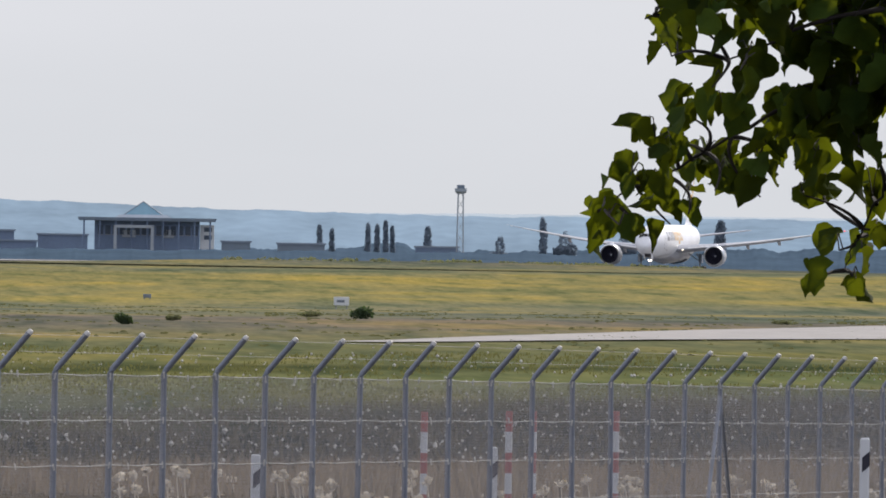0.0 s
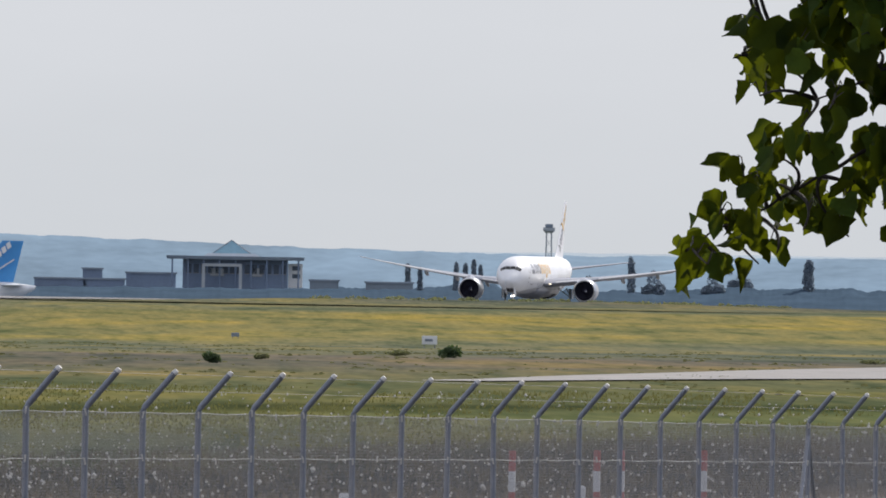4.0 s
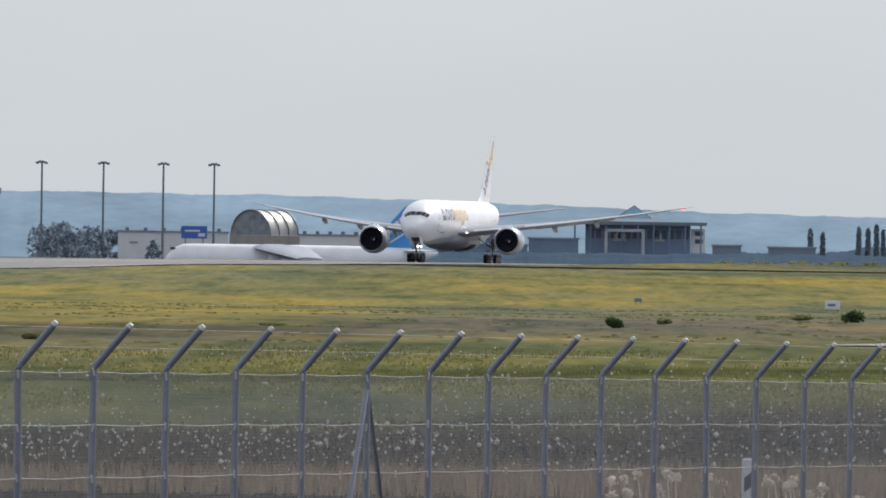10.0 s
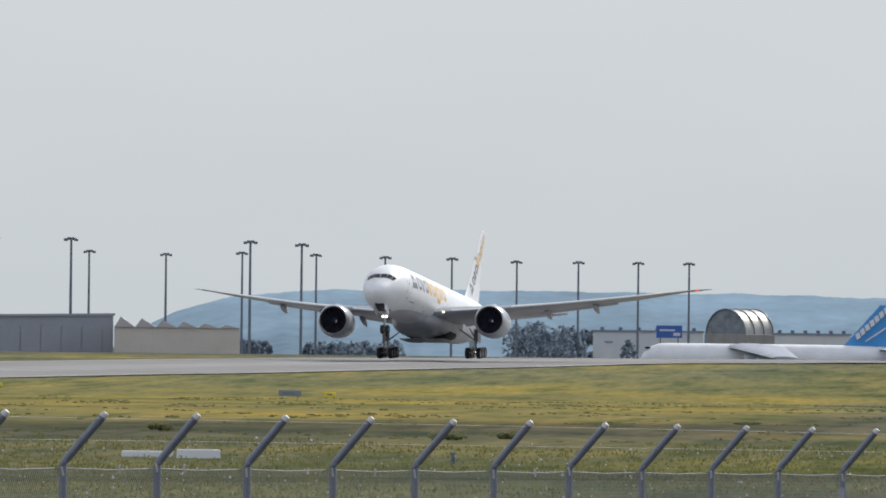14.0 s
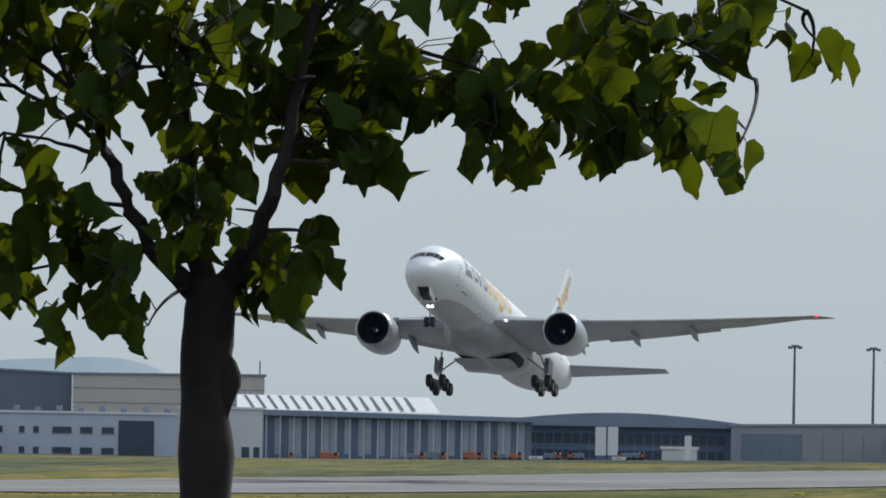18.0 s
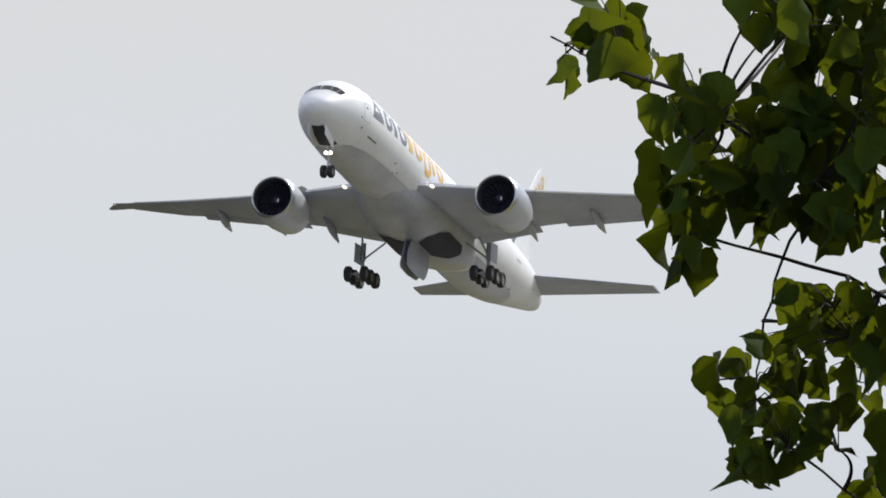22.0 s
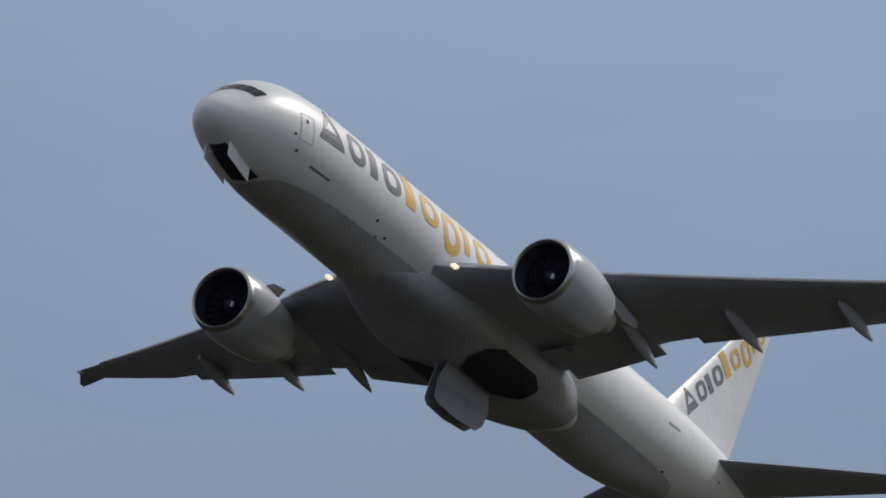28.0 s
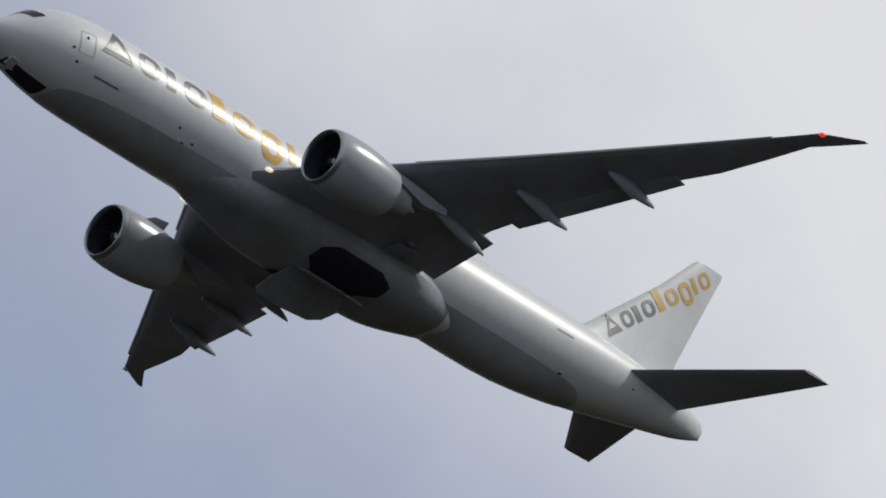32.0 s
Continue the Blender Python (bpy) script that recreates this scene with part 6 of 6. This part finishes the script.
MIDDLE_SPRAYS = [(-3831, -836, 40, 70), (-3553, -672, 157, 100), (-3590, -721, 97, 45), (-3424, -725, 102, 85), (-3214, -740, 162, 120), (-3210, -570, 102, 75), (-3045, -773, 132, 110),
    (-3059, -533, 87, 95), (-2863, -717, 152, 150), (-2859, -537, 122, 115), (-2622, -672, 102, 130), (-2740, -820, 112, 70), (-2400, -670, 90, 50), (-3560, -600, 75, 55), (-3430, -650, 60, 40)]
RIGHT_SPRAYS = [(-2592, -440, 67, 75), (-2474, -562, 122, 105), (-2382, -443, 37, 70), (-2152, -417, 30, 50), (-2175, -647, 77, 80), (-2758, -197, 37, 75),
    (-2333, -492, 112, 110), (-2183, -485, 102, 100), (-2082, -446, 57, 75), (-1952, -418, 42, 55), (-1755, -622, 24, 55), (-1985, -608, 172, 80),
    (-2712, -206, 34, 90), (-2128, -484, 92, 75), (-1996, -398, 47, 50), (-1781, -593, 14, 35)]
LEFT_SPRAYS = [(-3640, -1236, 132, 80), (-4078, -1194, 28, 36), (-3979, -1205, 72, 60), (-3939, -1156, 42, 40), (-3832, -1017, 67, 120), (-3835, -837, 32, 55), (-3717, -968, 82, 140), (-3717, -548, 67, 105),
    (-3578, -1069, 92, 170), (-3788, -975, 92, 100), (-3856, -884, 27, 70), (-3618, -949, 122, 110),
    (-3427, -923, 132, 100), (-3217, -948, 142, 140)]
HEART_SPRAYS = [(-2979, -560, 132, 100), (-2749, -480, 117, 95), (-3109, -430, 87, 75), (-2609, -580, 87, 75), (-2809, -620, 127, 80)]
# Crown top out of view, thickened to shade the leaves below.
TOP_SHADE_SPRAYS = [(-3450, -1200, 240, 170), (-3050, -1250, 260, 200), (-2650, -1150, 260, 210), (-2300, -1000, 260, 170), (-2850, -1600, 300, 220), (-3250, -1550, 250, 170),
    (-2450, -1420, 240, 180), (-2050, -840, 170, 130)]

street_tree = lime_tree(-2859, [
    [(-2859, 2200, 58), (-2857, 400, 50), (-2860, 120, 47), (-2862, -20, 45), (-2856, -140, 44), (-2858, -200, 40)],
    [(-2872, -160, 30), (-2952, -230, 21), (-2998, -310, 17), (-3042, -415, 15), (-3075, -490, 12), (-3150, -620, 10), (-3225, -760, 8), (-3300, -1000, 6), (-3340, -1300, 4)],
    [(-2868, -190, 30), (-2905, -370, 21), (-2914, -590, 16), (-2920, -780, 13), (-2935, -1050, 9), (-2920, -1500, 5)],
    [(-2838, -180, 27), (-2782, -255, 22), (-2745, -345, 18), (-2722, -460, 15), (-2692, -620, 11), (-2665, -760, 9), (-2630, -980, 6), (-2600, -1350, 4)],
    [(-3050, -430, 7), (-3130, -485, 6), (-3215, -530, 5), (-3272, -535, 4), (-3420, -500, 3)],
    [(-3060, -410, 6), (-3150, -435, 4), (-3225, -445, 4), (-3290, -400, 3), (-3330, -330, 2)],
    [(-2930, -545, 5), (-2960, -565, 4), (-3000, -560, 4), (-3035, -525, 3)],
    [(-2722, -470, 9), (-2640, -590, 7), (-2530, -612, 6), (-2410, -580, 5), (-2250, -510, 4), (-2110, -478, 3)],
    [(-2692, -630, 8), (-2570, -710, 7), (-2400, -735, 6), (-2200, -700, 5), (-2020, -620, 4), (-1900, -560, 3)],
    [(-3150, -620, 8), (-3350, -760, 7), (-3600, -960, 6), (-3850, -1120, 5), (-3990, -1165, 3)],
    [(-3100, -520, 7), (-3330, -680, 6), (-3560, -800, 5), (-3820, -870, 3)],
    [(-3000, -320, 6), (-3110, -330, 5), (-3300, -360, 4), (-3480, -360, 3), (-3640, -480, 3)],
    [(-2960, -240, 5), (-3060, -230, 4), (-3190, -200, 3)],
    [(-2690, -640, 7), (-2480, -900, 6), (-2200, -1000, 4), (-1950, -900, 3)],
    [(-3600, -960, 5), (-3660, -860, 4), (-3710, -720, 3), (-3720, -600, 2)],
    [(-3850, -1120, 4), (-3980, -1160, 3), (-4090, -1220, 2)],
    [(-3480, -360, 3), (-3540, -300, 3), (-3600, -200, 2)],
    [(-3300, -360, 4), (-3400, -270, 3), (-3460, -180, 2)],
    [(-3225, -445, 4), (-3240, -300, 3), (-3200, -160, 2)],
    [(-2600, -1350, 4), (-2400, -1400, 3)],
    [(-2665, -770, 7), (-2450, -800, 5), (-2150, -840, 4), (-1800, -690, 3)],
], ((3.0, LOW_SPRAYS), (2.3, RIGHT_SPRAYS), (1.75, MIDDLE_SPRAYS), (2.1, LEFT_SPRAYS), (1.0, HEART_SPRAYS), (2.6, TOP_SHADE_SPRAYS)), 11, "young lime tree with dark trunk and drooping green leaves", lambda u, v: -3650 < u < -2550 and v > -560)

knot = Geo()
base_height = street_tree.matrix_basis.translation.z
knot.tube([((-2823 + 4 * math.sin(k) + 2859) * TK, -0.012, z_of(v, TREE_D) - base_height) for k, v in enumerate((-62, -44, -26, -8, 12, 34, 52))], [0.004, 0.013, 0.021, 0.024, 0.019, 0.012, 0.004], 10)
part("knot", knot, M_BARK, street_tree, "healed bark knot", smooth=True)

# the tree whose branch hangs into the first seconds
NEAR_SPRAYS = [
    (1081, -373, 35, 16), (1039, -318, 22, 23), (1088, -299, 19, 30), (1112, -259, 12, 18), (1167, -319, 30, 36), (1213, -332, 14, 42), (1252, -340, 12, 19), (1298, -347, 27, 39), (1339, -289, 50, 59),
    (1404, -322, 56, 72), (1444, -238, 33, 72), (1227, -254, 18, 14), (1248, -229, 32, 21), (1182, -212, 12, 12), (1114, -181, 12, 12), (1137, -157, 28, 22), (1196, -168, 35, 27), (1047, -120, 22, 15),
    (1099, -107, 30, 31), (1165, -76, 47, 36), (1182, -36, 20, 17), (1021, -50, 28, 22), (949, 7, 28, 25), (960, 58, 19, 12), (1006, 27, 23, 25), (1067, -21, 23, 31), (1081, 31, 12, 21),
    (1049, 48, 12, 15), (1120, 5, 12, 25), (1258, -77, 18, 34), (1251, -23, 12, 23), (1282, -137, 35, 46), (1340, -170, 47, 55), (1329, -91, 35, 30), (1363, -25, 16, 23), (1318, -29, 12, 12),
    (1399, -191, 50, 59), (1427, -119, 32, 36), (1438, -21, 24, 36), (1455, 31, 12, 19), (1380, 67, 12, 15), (1418, 73, 19, 23), (1345, 122, 12, 19), (1411, 137, 18, 21)]
# Unseen rest of the crown; upper sprays added to shade the hanging branch.
SHADE_SPRAYS = [(1150, -580, 170, 100), (1400, -660, 200, 140), (1700, -850, 250, 200), (1300, -870, 220, 150), (1600, -1130, 250, 180), (2000, -1100, 300, 220), (1560, -330, 150, 160), (1600, -100, 120, 110), (1640, 100, 110, 120), (1750, -350, 200, 200), (1900, -100, 220, 200), (2000, -450, 260, 230), (2300, -300, 280, 260),
    (2250, -700, 320, 240), (1850, -700, 260, 180), (1300, -430, 160, 80), (1500, -520, 180, 120)]

lime_tree(2350, [
    [(2350, 2200, 62), (2352, 700, 54), (2348, 300, 50), (2345, 0, 46), (2340, -300, 34), (2350, -900, 14)],
    [(2345, 60, 26), (2150, -90, 20), (1900, -190, 14), (1468, -236, 8), (1353, -201, 6), (1275, -173, 5), (1171, -113, 4), (1080, -58, 3), (1014, -31, 2.5), (963, 9, 2)],
    [(2340, -100, 20), (2100, -300, 15), (1800, -350, 10), (1466, -354, 7), (1377, -339, 5), (1299, -312, 4), (1247, -278, 3), (1195, -261, 2)],
    [(2345, 120, 16), (2050, 60, 12), (1750, -30, 7), (1471, -52, 4), (1442, 1, 3), (1410, 61, 2), (1394, 107, 1.5)],
    [(2340, -200, 16), (2100, -480, 12), (1750, -460, 8), (1377, -379, 5), (1271, -383, 4), (1173, -375, 3), (1094, -367, 2), (1036, -334, 1.5)],
    [(2340, -200, 16), (2200, -550, 10), (1950, -680, 7), (1700, -700, 4)],
], ((5.2, NEAR_SPRAYS), (4.0, SHADE_SPRAYS)), 23, "lime tree branch of dark heart-shaped leaves hanging low", lambda u, v: u < 1480, 0.84)


# ---- growth on the meadow: stalks, weeds and flowers too many to count ----
def tufts(name, n, d0, d1, u0, u1, h0, h1, width, material, label, seed, blades=2, keep=None):
    rng = np.random.default_rng(seed)
    d = np.sqrt(rng.uniform(d0 ** 2, d1 ** 2, n))
    u = rng.uniform(u0, u1, n)
    if keep:
        ok = np.array([keep(a, b) for a, b in zip(u, d)])
        d, u = d[ok], u[ok]
        n = len(d)
    verts, faces = [], []
    rnd = random.Random(seed)
    for k in range(n):
        a = u[k] / MIL
        x, y = d[k] * math.sin(a), d[k] * math.cos(a)
        z = ground_z(x, y) - 0.02
        for _ in range(blades):
            h = rnd.uniform(h0, h1)
            w = width * rnd.uniform(0.6, 1.4)
            lean, turn = rnd.uniform(-0.3, 0.3) * h, rnd.uniform(-0.8, 0.8)
            cx, cy = math.cos(turn) * w, math.sin(turn) * w
            x1, y1 = x + rnd.uniform(-0.15, 0.15), y + rnd.uniform(-0.15, 0.15)
            m = len(verts)
            verts += [(x1 - cx, y1 - cy, z), (x1 + cx, y1 + cy, z), (x1 + cx * 0.8 + lean * 0.4, y1 + cy * 0.8, z + h * 0.6), (x1 - cx * 0.8 + lean * 0.4, y1 - cy * 0.8, z + h * 0.6), (x1 + lean, y1, z + h)]
            faces += [(m, m + 1, m + 2, m + 3), (m + 3, m + 2, m + 4)]
    g = Geo()
    g.v, g.f = verts, faces
    return tagged(part(name, g, material), label, "grass", kind="stuff")


def thin_patch(u, d):
    return noise.noise(Vector((u / 500, d / 60, 7))) > -0.25


tufts("dry_weeds", 12000, 262, 345, -1200, 1900, 0.18, 0.5, 0.016, M_DRY, "dry beige weeds along the fence", 1, 2, lambda u, d: d < 296 + 0.02 * u)
tufts("tall_grass", 11000, 300, 500, -1900, 1900, 0.08, 0.24, 0.02, M_CROP, "dark tall grass behind the fence", 2, 2, lambda u, d: d < 425 + 0.055 * u)
tufts("meadow_grass", 8000, 430, 545, -3000, 1900, 0.05, 0.16, 0.025, M_STALK, "olive green meadow grass behind the fence", 6, 2, lambda u, d: d > 425 + 0.055 * u and thin_patch(u, d))
tufts("meadow_grass", 9000, 545, 700, -3400, 1900, 0.05, 0.16, 0.03, M_STALK, "green and straw-coloured meadow grass", 3, 2, thin_patch)
M_RANK = thin(mat("rank_grass", (0.125, 0.125, 0.062), 0.9, vary=0.2, size=30, second=(0.10, 0.105, 0.055), island=0.25, spec=0.0), (0.16, 0.16, 0.065), 0.4)
tufts("rank_grass", 16000, 700, 1500, -3400, 1900, 0.04, 0.11, 0.14, M_RANK, "patches of rank green grass on the meadow", 12, 2, lambda u, d: noise.noise(Vector((u / 170, d / 45, 3))) + 0.5 * noise.noise(Vector((u / 60, d / 20, 8))) > 0.22)
flowers = Geo()
rnd = random.Random(8)
for _ in range(3100):
    d = rnd.uniform(280, 460) if rnd.random() < 0.8 else rnd.uniform(460, 620)
    u = rnd.uniform(-2200, 1800)
    if u < -150 and rnd.random() < 0.45:
        d = rnd.uniform(275, 330)
    p = bearing(u, d)
    z = ground_z(p.x, p.y) + rnd.uniform(0.3, 0.75)
    s = rnd.uniform(0.012, 0.03) * (d / 400) * (1.7 if rnd.random() < 0.15 else 1) * (1.5 if d < 330 else 1)
    flowers.add([(p.x - s, p.y, z), (p.x, p.y - s, z), (p.x + s, p.y, z), (p.x, p.y + s, z), (p.x, p.y, z + s * 1.2), (p.x, p.y, z - s)], [(0, 1, 4), (1, 2, 4), (2, 3, 4), (3, 0, 4), (1, 0, 5), (2, 1, 5), (3, 2, 5), (0, 3, 5)])
tagged(part("wild_flowers", flowers, M_FLOWER), "scattered white wild flowers in tall grass", "flowers", kind="stuff")
heads = Geo()
for _ in range(150):
    u, d = rnd.uniform(120, 1800), rnd.uniform(215, 285)
    v = rnd.uniform(478, 545)
    p = bearing(u, d, z_of(v, d))
    for _ in range(5):
        q = p + Vector((rnd.uniform(-0.05, 0.05), rnd.uniform(-0.05, 0.05), rnd.uniform(-0.04, 0.04)))
        blob(heads, q, (0.05, 0.05, 0.045), 9, 0.032, seed=rnd.randrange(9999))
    heads.tube([p, (p.x + 0.05, p.y, ground_z(p.x, p.y))], 0.008, 4, cap=False)
tagged(part("seed_heads", heads, mat("seed_fluff", (0.80, 0.72, 0.58), 0.9, vary=0.15, size=0.2)), "cream fluffy seed heads of tall weeds", "weeds", kind="stuff")


# ---- what moves ----
HEADING = 10.2


def fly(x, y, z, pitch, bank, heading=HEADING):
    """The freighter's pose: nose along the runway line, pitched up, left wing raised by bank."""
    h, th, b = radians(heading), radians(pitch), radians(bank)
    f = Vector((-math.sin(h) * math.cos(th), -math.cos(h) * math.cos(th), math.sin(th)))
    side = Vector((math.cos(h), -math.sin(h), 0))
    up = f.cross(side)
    left, top = side * math.cos(b) + up * math.sin(b), up * math.cos(b) - side * math.sin(b)
    return Matrix(((f.x, left.x, top.x, x), (f.y, left.y, top.y, y), (f.z, left.z, top.z, z), (0, 0, 0, 1)))


def motions():
    walk(freighter, [
        (0, fly(113.79, 3122.00, 4.31, 0.00, 0.00)),
        (2, fly(90.33, 2966.00, 4.64, 0.00, 0.00)),
        (5, fly(54.11, 2755.00, 5.07, 0.00, 0.00)),
        (6, fly(42.15, 2680.00, 5.58, 0.00, 0.00)),
        (7, fly(28.24, 2608.00, 5.64, 0.00, 0.00)),
        (9, fly(1.11, 2467.00, 6.08, 0.10, 0.00)),
        (11, fly(-27.37, 2314.00, 6.48, 0.47, 0.00)),
        (13, fly(-56.70, 2141.00, 6.92, 3.45, 0.30)),
        (16, fly(-103.25, 1893.00, 8.42, 8.56, 1.00, 10.10)),
        (17, fly(-119.13, 1797.00, 11.40, 9.90, 0.90, 9.90)),
        (18, fly(-134.22, 1704.00, 14.84, 11.85, 0.50, 9.70)),
        (19, fly(-152.25, 1633.20, 20.30, 13.70, 0.80, 9.80)),
        (20, fly(-168.65, 1553.90, 28.75, 14.70, 0.60, 9.80)),
        (21, fly(-185.70, 1478.60, 38.80, 15.20, 0.40, 9.80)),
        (22, fly(-201.13, 1390.00, 50.42, 15.49, 0.49, 9.88)),
        (23, fly(-218.08, 1294.14, 67.84, 15.50, 1.40)),
        (24, fly(-231.41, 1200.51, 78.36, 15.49, 2.47)),
        (24.5, fly(-235.00, 1146.35, 87.10, 15.49, 2.33)),
        (26.5, fly(-265.37, 977.23, 106.93, 15.50, 0.97)),
        (27, fly(-273.85, 932.43, 110.87, 15.50, 0.94)),
        (28, fly(-291.36, 846.81, 124.79, 15.49, 1.60)),
        (29, fly(-315.58, 760.07, 132.22, 15.47, 3.55)),
        (30, fly(-355.06, 704.21, 148.02, 15.46, 4.04)),
        (31, fly(-460.23, 743.14, 189.18, 15.45, 4.32)),
        (32, fly(-612.18, 808.48, 264.17, 15.44, 4.39)),
    ])
    for side, wing in wings.items():
        root = Vector((0, side * 3.1, -1.4))
        walk(wing, [(t, Matrix.Translation(root) @ Matrix.Rotation(radians(-side * droop), 4, "X") @ Matrix.Translation(-root)) for t, droop in ((0, 2.4), (11, 2.4), (13, 1.5), (16, 0), (32, 0))])
    for side, leg in main_gears.items():
        base = Vector((31 - 32.0, side * 5.49, -2.05))
        rows = []
        for t, fold, tilt, ext in ((0, 0, 0, 0), (12.5, 0, 2, 0), (13.6, 0, 8, 0.1), (14.4, 0, 4, 0.5), (15.5, 0, -6, 0.8), (19.0, 0, -4, 0.7), (22.0, 0, 6, 0.65), (22.9, 0, 8, 0.6), (24.0, 17, 8, 0.5), (24.5, 25, 6, 0.5), (25.5, 34, 4, 0.45), (26.5, 42, 2, 0.4), (27.0, 50, -1, 0.35), (27.5, 68, -2, 0.2), (28.1, 88, 0, 0.1), (28.6, 92, 0, 0), (32, 92, 0, 0)):
            rows.append((t, Matrix.Translation(base + Vector((0, 0, 0.55 * (fold / 92) ** 2))) @ Matrix.Rotation(radians(-fold * side), 4, "X") @ Matrix.Translation((0, 0, -ext - 0.15)) @ Matrix.Rotation(radians(tilt), 4, "Y")))
        walk(leg, rows)
        rows = []
        for t, swing in ((0, 86), (18.2, 86), (20.0, 1), (29.5, 1), (31, 16), (32, 55)):
            rows.append((t, pose(31 - 29.5, side * 0.3, -3.95) @ Matrix.Rotation(radians(swing * side), 4, "X")))
        walk(belly_doors[side], rows)
        rows = []
        for t, swing in ((0, 0), (30.0, 0), (31.0, -35), (32, -76)):
            rows.append((t, pose(31 - 2.95, side * 0.72, -2.36) @ Matrix.Rotation(radians(swing * side), 4, "X")))
        walk(nose_doors[side], rows)
    rows = []
    for t, fold in ((0, 0), (22.9, 0), (24, 18), (24.5, 28), (26.5, 64), (27, 71), (27.5, 86), (28.1, 112), (32, 112)):
        rows.append((t, Matrix.Translation((31 - 5.4, 0, -2.35)) @ Matrix.Rotation(radians(-fold), 4, "Y")))
    walk(nose_gear, rows)


motions()
